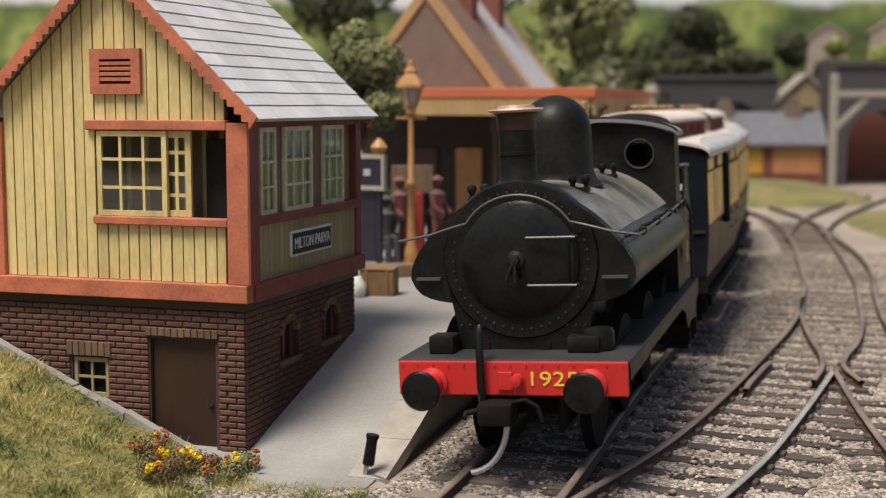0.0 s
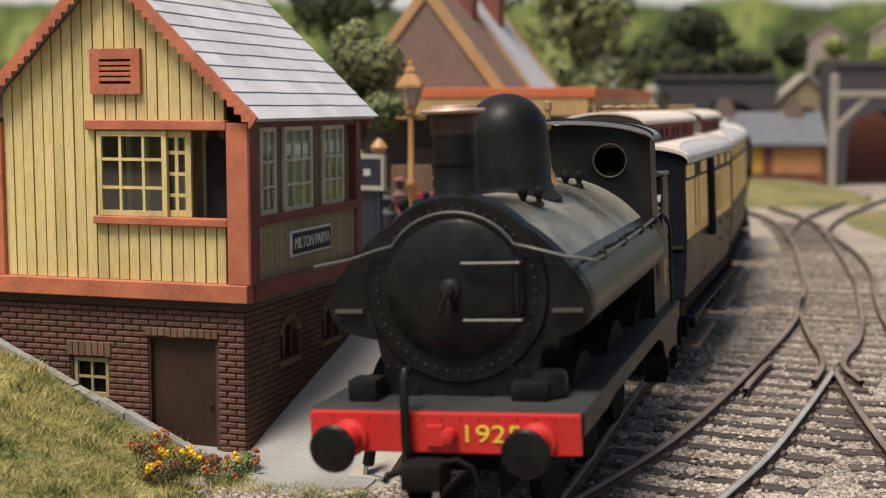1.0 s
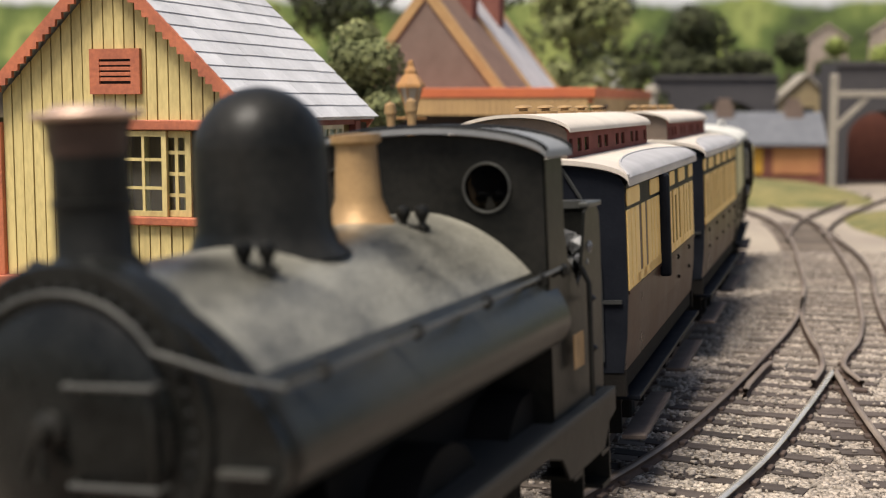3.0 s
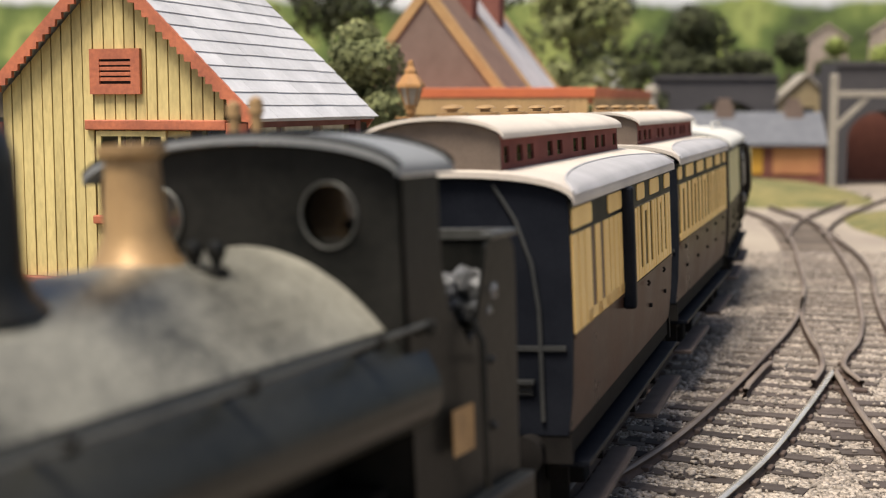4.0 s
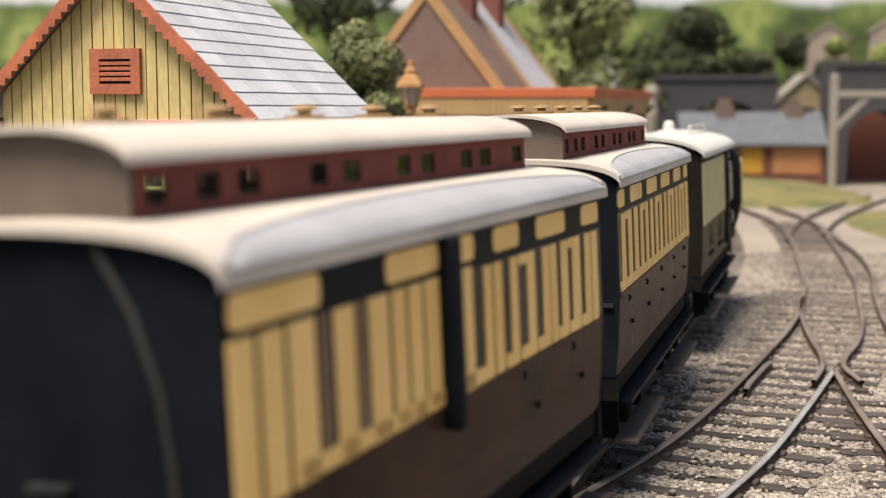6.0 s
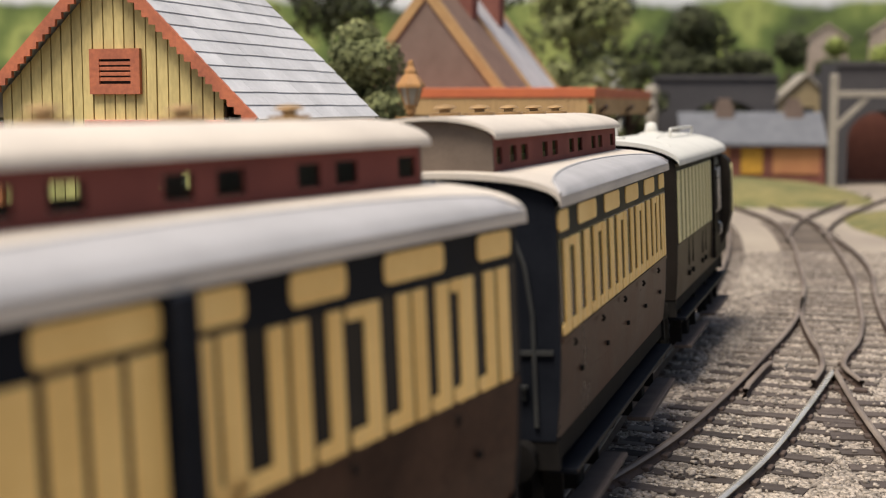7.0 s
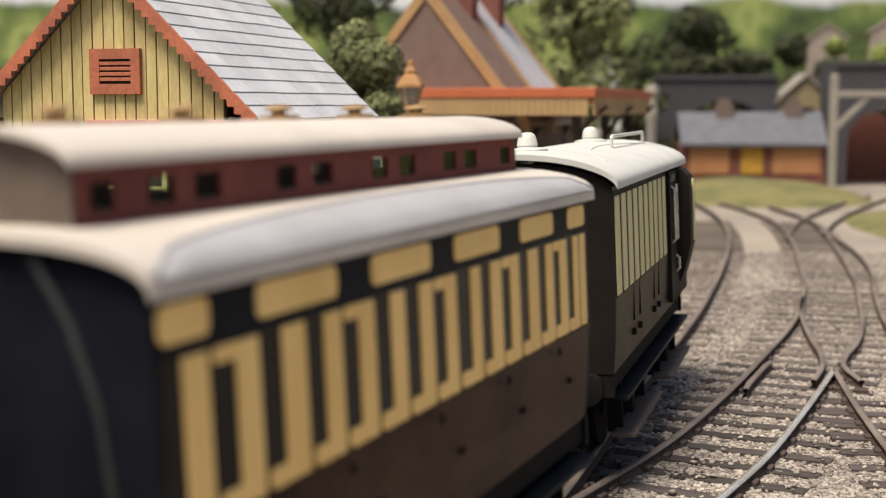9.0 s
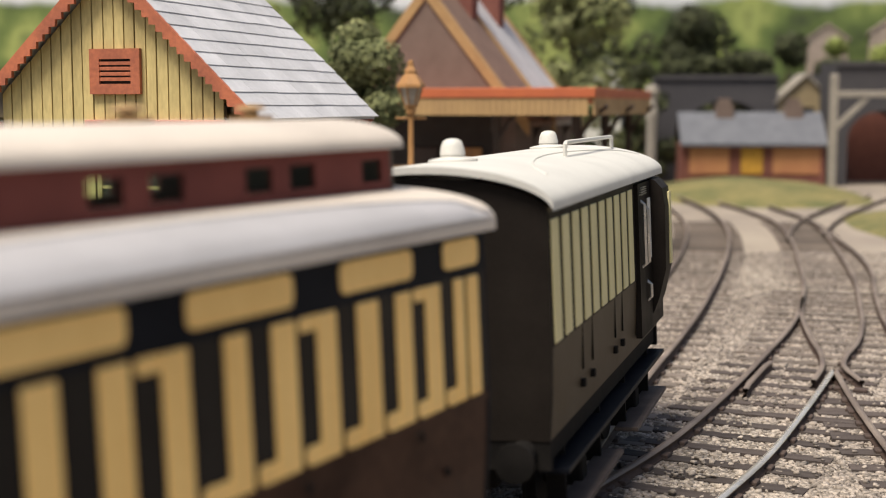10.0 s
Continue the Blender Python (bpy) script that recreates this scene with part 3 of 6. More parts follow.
# ---- platform ----
def platform():
    pf = thing("platform", "grey station platform with a ramp down to the track", "platform", kind="structure")
    bm = bm_new()
    ss = np.concatenate([[0.45, 0.1], np.arange(-0.2, -40.1, -0.5)])
    rows = []
    for s in ss:
        x, y, h = line(s, -1.62)
        z = -0.15 + 1.05 * min(max((-s - 0.4) / 3.9, 0), 1)
        x2, y2, _ = line(s, -11)
        rows.append([bm.verts.new((x, y, -0.4)), bm.verts.new((x, y, z)), bm.verts.new((x2, y2, z)), bm.verts.new((x2, y2, -0.4))])
    for A, B in zip(rows, rows[1:]):
        for i in range(3):
            bm.faces.new((A[i], A[i + 1], B[i + 1], B[i]))
    bm.faces.new(rows[0])
    bm.faces.new(rows[-1][::-1])
    bmesh.ops.recalc_face_normals(bm, faces=bm.faces[:])
    part("platform_surface", bm, "tarmac", pf)
    s = -0.3
    while s > -34:
        l = random.uniform(0.85, 0.95)
        bm = bm_new()
        v = []
        for q in (s, s - l + 0.012):
            z = -0.15 + 1.05 * min(max((-q - 0.4) / 3.9, 0), 1)
            for off, dz in ((-1.5, -0.14), (-1.5, 0.022), (-1.95, 0.022), (-1.95, -0.14)):
                x, y, h = line(q, off)
                v.append(bm.verts.new((x, y, z + dz)))
        for f in ((0, 1, 5, 4), (1, 2, 6, 5), (2, 3, 7, 6), (0, 3, 2, 1), (4, 5, 6, 7), (0, 4, 7, 3)):
            bm.faces.new([v[i] for i in f])
        bmesh.ops.recalc_face_normals(bm, faces=bm.faces[:])
        part("coping_stone", bm, "coping", pf)
        s -= l


# ---- signal box ----
BOX = pose(-2.31 * S, 15.5 * S, 0, 0, 0, -18)
CX, HALF, LEN, PITCH = -1.68, 1.68, 3.42, 0.957


def roof_z(x):
    return 5.77 - abs(x - CX) * PITCH


def sash(parent, x0, x1, z0, z1, y, cols, rows, axis="x", name="window", bar=0.035, matname="white", pane=True):
    """A glazed sash with bars in the plane y (or in the plane x, for a side)."""
    def slab(bm, a0, a1, b0, b1, t):
        if axis == "x":
            box(bm, a0, y - t, b0, a1, y + t, b1)
        else:
            box(bm, y - t, a0, b0, y + t, a1, b1)
    w = thing_part(name, parent)
    for nm, a0, a1, b0, b1 in (("stile", x0, x0 + bar * 1.5, z0, z1), ("stile", x1 - bar * 1.5, x1, z0, z1), ("top_rail", x0 + bar * 1.5, x1 - bar * 1.5, z1 - bar * 1.5, z1), ("bottom_rail", x0 + bar * 1.5, x1 - bar * 1.5, z0, z0 + bar * 1.5)):
        bm = bm_new()
        slab(bm, a0, a1, b0, b1, 0.022)
        part(nm, bm, matname, w)
    for i in range(1, cols):
        a = x0 + (x1 - x0) * i / cols
        bm = bm_new()
        slab(bm, a - bar * 0.42, a + bar * 0.42, z0 + bar, z1 - bar, 0.016)
        part("glazing_bar", bm, matname, w)
    for i in range(1, rows):
        b = z0 + (z1 - z0) * i / rows
        bm = bm_new()
        slab(bm, x0 + bar, x1 - bar, b - bar * 0.42, b + bar * 0.42, 0.013)
        part("glazing_bar", bm, matname, w)
    if pane:
        bm = bm_new()
        slab(bm, x0 + bar, x1 - bar, z0 + bar, z1 - bar, 0.003)
        part("pane", bm, "pane", w).visible_shadow = False
    return w


def thing_part(name, parent):
    ob = new(name)
    ob.empty_display_size = 0.003
    ob.parent = parent
    return ob


def signal_box():
    sb = thing("signal_box", "cream boarded signal box with terracotta trim on a brown brick base", "signal box")
    sb.matrix_world = BOX
    L, R = CX - HALF - 0.02, 0.0
    # brick base: core walls with true openings
    def front(bm, x0, x1, z0, z1):
        box(bm, x0, 0.012, z0, x1, 0.2, z1)
    bm = bm_new()
    for q in ((L, -2.34, -0.5, 1.72), (-2.34, -1.84, -0.5, 0.46), (-2.34, -1.84, 0.95, 1.72), (-1.84, -1.26, -0.5, 1.72), (-1.26, -0.39, 1.24, 1.72), (-0.39, R - 0.012, -0.5, 1.72)):
        front(bm, *q)
    box(bm, L, LEN - 0.2, -0.5, R - 0.012, LEN, 1.72)
    box(bm, L, 0.2, -0.5, L + 0.2, LEN - 0.2, 1.72)
    core = part("brick_wall", bm, "mortar", sb)
    bm = bm_new()
    holes = [(0.95, 1.5, 0.85, 1.27), (2.26, 2.84, 0.88, 1.28)]
    ys = [0.2, 0.95, 1.5, 2.26, 2.84, LEN - 0.2]
    for i in range(5):
        a, b = ys[i], ys[i + 1]
        if i in (1, 3):
            h = holes[i // 2]
            box(bm, R - 0.2, a, -0.5, R - 0.012, b, h[2])
            box(bm, R - 0.2, a, h[3], R - 0.012, b, 1.72)
        else:
            box(bm, R - 0.2, a, -0.5, R - 0.012, b, 1.72)
    part("brick_wall", bm, "mortar", sb)
    # bricks of the front
    H = 0.073
    meshes = {}
    def brick_mesh(l, ax):
        key = (round(l, 2), ax)
        if key not in meshes:
            bm = bm_new()
            l2, hh = l / 2 - 0.006, H / 2 - 0.008
            if ax == "x":
                box(bm, -l2, -0.012, -hh, l2, 0.03, hh)
            else:
                box(bm, -0.03, -l2, -hh, 0.014, l2, hh)
            bmesh.ops.bevel(bm, geom=bm.edges[:], offset=0.009, segments=1, affect="EDGES")
            meshes[key] = to_mesh("brick", bm)
            meshes[key].materials.append(M["brick"])
        return meshes[key]
    z, row, count = -0.26, 0, 0
    holes_f = [(-2.36, -1.82, 0.43, 1.09), (-1.28, -0.37, -0.4, 1.30)]
    while z < 1.70:
        x = R - 0.115 - (0.115 if row % 2 else 0)
        first = True
        edge = R
        while edge > L + 0.05:
            l = 0.115 if (first and row % 2) else 0.23
            first = False
            c = edge - l / 2
            # cut to the openings
            a, b = c - l / 2, c + l / 2
            for h in holes_f:
                if h[2] - 0.03 < z < h[3] + 0.01:
                    if a < h[1] and b > h[0]:
                        if b > h[1]:
                            a = h[1]
                        elif a < h[0]:
                            b = h[0]
                        else:
                            a = b
            ll = round((b - a) / 0.0575) * 0.0575
            if ll > 0.05 and not (z < 0.35 and (a + b) / 2 < -2.3):
                piece("brick", brick_mesh(ll, "x"), core, ((a + b) / 2, random.uniform(-0.003, 0.004), z))
                count += 1
            edge -= l
        z += H
        row += 1
    # side bricks, joined: the shaded side shows them faintly
    bm = bm_new()
    z, row = -0.26, 0
    while z < 1.70:
        y = 0.0 - (0.115 if row % 2 else 0)
        while y < LEN:
            a, b = max(y + 0.006, 0.03), min(y + 0.224, LEN)
            for h in holes:
                if h[2] - 0.04 < z < h[3] + 0.09 and a < h[1] and b > h[0]:
                    if a < h[0]:
                        b = h[0]
                    elif b > h[1]:
                        a = h[1]
                    else:
                        a = b
            if b - a > 0.02:
                box(bm, R - 0.03, a, z - H / 2 + 0.006, R + 0.008 + random.uniform(-0.002, 0.003), b, z + H / 2 - 0.006)
            y += 0.23
        z += H
        row += 1
    side = part("brickwork", bm, "brick", sb, "dark red-brown brick side courses")
    tagged(side, kind="stuff")
    # arched heads and small windows of the side
    for y0, y1, z0, z1 in holes:
        w = thing_part("arched_window", sb)
        c, r = (y0 + y1) / 2, (y1 - y0) / 2
        for k in range(7):
            a0, a1 = math.pi * k / 7 + 0.03, math.pi * (k + 1) / 7 - 0.03
            bm = bm_new()
            prism(bm, [(c + q * math.cos(a) * 1.0, z1 - 0.10 + q * math.sin(a) * 0.8) for q, a in ((r * 0.72, a0), (r * 1.12, a0), (r * 1.12, a1), (r * 0.72, a1))], "x", R - 0.03, R + 0.03)
            part("arch_brick", bm, "stone_lintel", w)
        bm = bm_new()
        box(bm, R - 0.05, y0 - 0.03, z0 - 0.07, R + 0.045, y1 + 0.03, z0, 0.01)
        part("window_sill", bm, "stone_lintel", w)
        bm = bm_new()
        box(bm, R - 0.19, y0, z0, R - 0.10, y1, z1 + 0.05)
        part("pane", bm, "dark", w)
        for yy in (y0 + 0.03, c, y1 - 0.03):
            bm = bm_new()
            box(bm, R - 0.10, yy - 0.02, z0, R - 0.07, yy + 0.02, z1)
            part("glazing_bar", bm, "side_shade_red", w)
    # soldier courses over door and window
    for x0, x1, z in ((-2.40, -1.78, 0.98), (-1.31, -0.34, 1.27)):
        n = int((x1 - x0) / 0.085)
        for k in range(n):
            bm = bm_new()
            a = x0 + (x1 - x0) * k / n
            box(bm, a + 0.005, -0.03, z + random.uniform(-0.006, 0.006), a + (x1 - x0) / n - 0.005, 0.02, z + (0.17 if z < 1.2 else 0.10), 0.006)
            part("lintel_brick", bm, "stone_lintel", core)
    bm = bm_new()
    box(bm, -1.25, 0.07, -0.5, -0.40, 0.12, 1.235)
    door = part("door", bm, "door_brown", sb, "plain dark brown door in the brick base")
    bm = bm_new()
    lathe(bm, [(0.0, 0.03), (0.025, 0.04), (0.025, 0.07)], (-0.48, 0, 0.45), 10, "y")
    part("door_knob", bm, "dark", door)
    sash(sb, -2.335, -1.845, 0.465, 0.945, 0.06, 2, 2, bar=0.034, pane=False, matname="dull_shade_cream")
    bm = bm_new()
    box(bm, -2.34, 0.11, 0.46, -1.84, 0.15, 0.95)
    part("dark_pane", bm, "window", sb)
    # band between the storeys; its side length is coloured as shaded
    for q, mt in (((L - 0.13, -0.13, 1.72, 0.10, 0.06, 1.93), "salmon"), ((R - 0.06, 0.07, 1.72, 0.135, LEN + 0.12, 1.93), "side_shade_red")):
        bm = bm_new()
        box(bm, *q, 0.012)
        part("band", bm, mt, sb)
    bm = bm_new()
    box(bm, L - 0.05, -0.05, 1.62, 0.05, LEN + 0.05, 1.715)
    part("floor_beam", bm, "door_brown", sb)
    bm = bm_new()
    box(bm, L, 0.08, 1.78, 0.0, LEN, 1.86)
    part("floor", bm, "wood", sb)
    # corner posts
    for x0, x1, y0, y1, mt in ((-0.16, 0.115, -0.09, 0.12, "salmon"), (L - 0.12, -3.19, -0.09, 0.12, "salmon"), (-0.02, 0.09, LEN - 0.10, LEN + 0.08, "side_shade_red"), (L - 0.1, L + 0.05, LEN - 0.10, LEN + 0.08, "side_shade_red")):
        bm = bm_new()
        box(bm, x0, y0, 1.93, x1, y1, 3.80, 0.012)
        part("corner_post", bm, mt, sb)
    # thin sheet over the post's side face, painted darker as shade
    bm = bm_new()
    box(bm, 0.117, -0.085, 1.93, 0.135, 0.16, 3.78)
    part("corner_post_face", bm, "side_shade_red", sb)
    # boards of the front gable; the window opening is left free
    bm = bm_new()
    for q in ((-3.2, -1.90, 1.93, 3.83), (-1.90, -0.19, 1.93, 2.60), ):
        box(bm, q[0], 0.0, q[2], q[1], 0.05, q[3])
    prism(bm, [(-3.2, 3.83), (-0.19, 3.83), (-0.19, 3.98), (CX, roof_z(CX) - 0.20), (-3.2, 3.98)], "y", 0.0, 0.05)
    part("front_wall", bm, "groove", sb)
    x = -3.185
    while x < -0.2:
        w = random.uniform(0.136, 0.15)
        b = min(x + w, -0.195)
        t0, t1 = roof_z(x) - 0.19, roof_z(b - 0.014) - 0.19
        spans = [(1.935, None)] if b < -1.85 else [(1.935, 2.60), (3.83, None)]
        for z0, z1 in spans:
            bm = bm_new()
            top = [(b - 0.018, t1), (x, t0)] if z1 is None else [(b - 0.018, z1), (x, z1)]
            if z1 is None and x < CX < b:
                top.insert(1, (CX, roof_z(CX) - 0.19))
            f = random.uniform(-0.004, 0.004)
            prism(bm, [(x, z0), (b - 0.018, z0)] + top, "y", -0.028 + f, 0.002)
            part("board", bm, "cream", sb)
        x += w
    # lintel and sill of the front window
    for nm, q in (("window_sill", (-1.93, -0.10, 2.595, -0.16, 0.03, 2.695)), ("window_lintel", (-2.01, -0.10, 3.71, -0.16, 0.03, 3.83))):
        bm = bm_new()
        box(bm, *q, 0.014)
        part(nm, bm, "salmon", sb)
    sash(sb, -1.88, -0.95, 2.70, 3.70, -0.035, 3, 3, bar=0.042, matname="cream")
    sash(sb, -1.04, -0.66, 2.70, 3.70, 0.02, 2, 4, bar=0.05, matname="cream")
    # louvred ventilator
    bm = bm_new()
    for q in ((-1.93, -1.80, 4.13, 4.66), (-1.38, -1.26, 4.13, 4.66), (-1.80, -1.38, 4.13, 4.25), (-1.80, -1.38, 4.54, 4.66)):
        box(bm, q[0] + 0.0, -0.085, q[2], q[1], -0.03, q[3])
    lv = part("louvre", bm, "salmon", sb, "terracotta louvred gable ventilator")
    bm = bm_new()
    box(bm, -1.80, -0.045, 4.25, -1.38, -0.031, 4.54)
    part("louvre_back", bm, "dark", lv)
    for k in range(4):
        bm = bm_new()
        z = 4.285 + 0.062 * k
        prism(bm, [(-0.078, z), (-0.078, z + 0.034), (-0.05, z + 0.046), (-0.05, z + 0.012)], "x", -1.80, -1.38)
        part("slat", bm, "salmon", lv)
    # side towards the track; boards and trim hold its shade in their colours
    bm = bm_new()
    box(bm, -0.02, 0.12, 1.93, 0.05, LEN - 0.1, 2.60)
    part("side_wall", bm, "dull_shade_cream", sb, "cream boards under the side windows, darkened for shade")
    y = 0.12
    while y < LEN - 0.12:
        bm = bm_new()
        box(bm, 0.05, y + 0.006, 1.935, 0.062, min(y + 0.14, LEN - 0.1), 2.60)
        part("board", bm, "dull_shade_cream", sb)
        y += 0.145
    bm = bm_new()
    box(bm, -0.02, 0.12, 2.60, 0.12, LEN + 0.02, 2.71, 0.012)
    part("window_sill", bm, "side_shade_red", sb)
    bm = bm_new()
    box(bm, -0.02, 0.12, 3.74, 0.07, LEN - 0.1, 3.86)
    part("wall_plate", bm, "side_shade_red", sb)
    for y0, y1, cols, dx in ((0.32, 0.76, 2, 0.06), (0.98, 1.82, 3, 0.07), (2.20, 2.92, 3, 0.05)):
        sash(sb, y0, y1, 2.71, 3.74, dx, cols, 1, axis="y", bar=0.035)
        for zz in (3.33, 3.03):
            bm = bm_new()
            box(bm, dx - 0.015, y0 + 0.03, zz - 0.016, dx + 0.015, y1 - 0.03, zz + 0.016)
            part("glazing_bar", bm, "white", sb)
    for y0, y1 in ((0.16, 0.32), (0.76, 0.98), (1.82, 2.20)):
        bm = bm_new()
        box(bm, 0.0, y0, 2.71, 0.04, y1, 3.74)
        part("mullion", bm, "wood", sb)
    for y0, y1 in ((0.34, 0.74), (1.0, 1.8), (2.22, 2.9)):
        bm = bm_new()
        n = 14
        for k in range(n):
            a, b = y0 + (y1 - y0) * k / n, y0 + (y1 - y0) * (k + 1) / n
            box(bm, 0.022 - 0.012 * (k % 2), a, 3.38, 0.03, b, 3.72)
        part("blind", bm, "curtain", sb, "pale pleated blind behind the glass")
    # battens and curtains seen through the glass
    for k in range(7):
        x = -1.85 + 0.26 * k + random.uniform(-0.03, 0.03)
        bm = bm_new()
        box(bm, x - 0.03, 0.62, 1.9, x + 0.03, 0.66, 3.72)
        part("inner_post", bm, "cream", sb)
    bm = bm_new()
    box(bm, -1.95, 0.68, 1.9, -0.75, 0.70, 3.74)
    part("inner_screen", bm, "wood", sb)
    for y0, y1 in ((0.34, 0.74), (1.0, 1.8), (2.22, 2.9)):
        bm = bm_new()
        n = 10
        for k in range(n):
            a, b2 = y0 + (y1 - y0) * k / n, y0 + (y1 - y0) * (k + 1) / n
            box(bm, 0.016 - 0.012 * (k % 2), a, 2.72, 0.026, b2, 3.37)
        part("curtain", bm, "van_cream", sb, "yellow-cream curtain behind the glass")
    # inside: back wall and far side, boarded
    for q, mt in (((L, LEN - 0.05, 1.86, 0.05, LEN, 3.85), "cream"), ((L - 0.03, 0.1, 1.86, L + 0.03, LEN - 0.05, 3.85), "cream"), ((-2.9, 0.9, 1.86, -0.9, 1.35, 2.75), "wood")):
        bm = bm_new()
        box(bm, *q)
        part("inner_wall" if mt == "cream" else "lever_frame", bm, mt, sb)
    prism_bm = bm_new()
    prism(prism_bm, [(L - 0.05, 3.85), (0.05, 3.85), (CX, roof_z(CX) - 0.2)], "y", LEN - 0.05, LEN)
    part("rear_gable", prism_bm, "cream", sb)
    # added dark box, so the open end of the front window looks unlit
    bm = bm_new()
    box(bm, -0.62, 0.30, 1.86, -0.22, 0.42, 3.6)
    part("coat_stand", bm, "dark", sb)
    # name plate
    bm = bm_new()
    box(bm, 0.064, 1.13, 2.13, 0.095, 2.40, 2.45, 0.006)
    np_ = part("name_plate", bm, "curtain", sb, "dark blue name plate with white letters and border")
    bm = bm_new()
    box(bm, 0.090, 1.16, 2.16, 0.101, 2.37, 2.42)
    part("plate_field", bm, "plate", np_)
    words("lettering", "MILTON PARVA", 0.20, np_, (0.103, 1.765, 2.225), (90, 0, 90), "letter", 1.12)
    # roof: boarded slopes under slates
    bm = bm_new()
    e = 1.93
    for sgn in (-1, 1):
        prism(bm, [(CX, 5.71), (CX + sgn * e, 5.71 - e * PITCH), (CX + sgn * e, 5.66 - e * PITCH), (CX, 5.64)], "y", -0.14, LEN + 0.2)
    roof = part("roof", bm, "slate", sb, "pale grey slate roof with worn edges")
    nslope = 12
    ln = e * math.sqrt(1 + PITCH**2)
    ang = math.atan(PITCH)
    for sgn in (1, -1):
        for r in range(nslope):
            if sgn == -1 and r > 3:
                continue
            y = -0.17 - (0.13 if r % 2 else 0)
            d0, d1 = ln * r / nslope, ln * (r + 1) / nslope + 0.05
            while y < LEN + 0.2:
                a, b = max(y, -0.17), min(y + 0.66, LEN + 0.22)
                if b - a > 0.03:
                    bm = bm_new()
                    j = random.uniform(-0.006, 0.006)
                    pr = []
                    for d, t in ((d0, 0.004), (d1 + j, 0.014), (d1 + j, 0.032), (d0, 0.016)):
                        pr.append((CX + sgn * (d * math.cos(ang) + t * math.sin(ang)), 5.71 - d * math.sin(ang) + t * math.cos(ang)))
                    prism(bm, pr, "y", a + 0.0012, b - 0.0012)
                    part("slate", bm, "slate", roof)
                y += 0.66
    for yy in (-0.18, LEN + 0.2):
        for sgn in (-1, 1):
            bm = bm_new()
            dz = 0.09 if yy > 1 else 0.0
            top = [(CX, 5.75), (CX + sgn * (1.97 if yy < 1 else 1.92), 5.75 - (1.97 if yy < 1 else 1.92) * PITCH)]
            low = []
            n = 21
            for k in range(n + 1):
                d = (1.87 if yy < 1 else 1.82) * (n - k) / n
                low.append((CX + sgn * d, 5.75 - 0.23 - d * PITCH))
                if k < n:
                    low.append((CX + sgn * (d - 0.004), 5.75 - 0.15 - d * PITCH))
            prism(bm, [(x, z - dz) for x, z in top + low], "y", yy - 0.025, yy + 0.025)
            part("bargeboard", bm, "salmon", sb, "terracotta bargeboard with a sawtooth edge")
    bm = bm_new()
    tube(bm, [(CX, -0.2, 5.74), (CX, LEN + 0.2, 5.74)], 0.06)
    part("ridge_tile", bm, "slate", sb)
    bm = bm_new()
    lathe(bm, [(0.03, 5.70), (0.05, 5.8), (0.03, 5.86), (0.07, 5.92), (0.0, 6.15)], (CX, LEN + 0.2, 0), 10)
    part("finial", bm, "salmon", sb)


def words(name, text, size, parent, at, rot, matname, width=None):
    cu = bpy.data.curves.new(name, "FONT")
    cu.body, cu.size, cu.align_x = text, size * S, "CENTER"
    cu.extrude = 0.004 * S
    tmp = bpy.data.objects.new(name, cu)
    scene.collection.objects.link(tmp)
    me = bpy.data.meshes.new_from_object(tmp.evaluated_get(bpy.context.evaluated_depsgraph_get()))
    bpy.data.objects.remove(tmp)
    me.materials.clear()
    me.materials.append(M[matname])
    ob = new(name, me)
    ob.parent = parent
    ob.matrix_basis = pose(at[0] * S, at[1] * S, at[2] * S, *rot)
    if width:
        w = max(v.co.x for v in me.vertices) - min(v.co.x for v in me.vertices)
        ob.scale = (width * S / w, 1, 1)
    return ob


# ---- train: local x to the right of the view, y backwards, z up from the rail ----
WHEELS = []


def wheel(parent, x, y, r, spokes=10):
    """A spoked wheel whose axle lies along x."""
    hub = part("wheel", lathe(bm_new(), [(r - 0.07, -0.06), (r + 0.03, -0.06), (r + 0.03, -0.03), (r, -0.02), (r - 0.005, 0.06), (r - 0.07, 0.06), (r - 0.07, -0.06)][:-1], (0, 0, 0), 28, "x"), "wheel", parent, at=(x, y, r))
    bm = bm_new()
    lathe(bm, [(0.0, -0.05), (0.11, -0.05), (0.11, 0.07), (0.0, 0.07)], (0, 0, 0), 12, "x")
    for k in range(spokes):
        a = 2 * math.pi * k / spokes
        tube(bm, [(0, 0.08 * math.cos(a), 0.08 * math.sin(a)), (0, (r - 0.05) * math.cos(a), (r - 0.05) * math.sin(a))], 0.025, 5)
    part("spokes", bm, "under", hub)
    WHEELS.append((hub, x, y, r))


def arc(hw, z0, z1, n=18, e=1.15):
    """Points of a shallow arch from -hw to hw that rises from z0 to z1."""
    return [(hw * math.sin(-math.pi / 2 + math.pi * i / n), z0 + (z1 - z0) * (math.cos(-math.pi / 2 + math.pi * i / n) ** e if 0 < i < n else 0)) for i in range(n + 1)]


def tank_outline(n=40, grow=1.0):
    """Cross-section of the saddle tank: a broad arch with tucked-in lower edges."""
    pts = []
    key = [(0.62, 1.80), (0.95, 1.83), (1.17, 1.92), (1.27, 2.10), (1.20, 2.32), (1.02, 2.55), (0.78, 2.78), (0.48, 2.96), (0.2, 3.05), (0.0, 3.07)]
    c = smooth_line(key, 24)
    right = [(x * grow, 2.3 + (z - 2.3) * grow) for x, z in c]
    return right + [(-x, z) for x, z in right[-2::-1]]


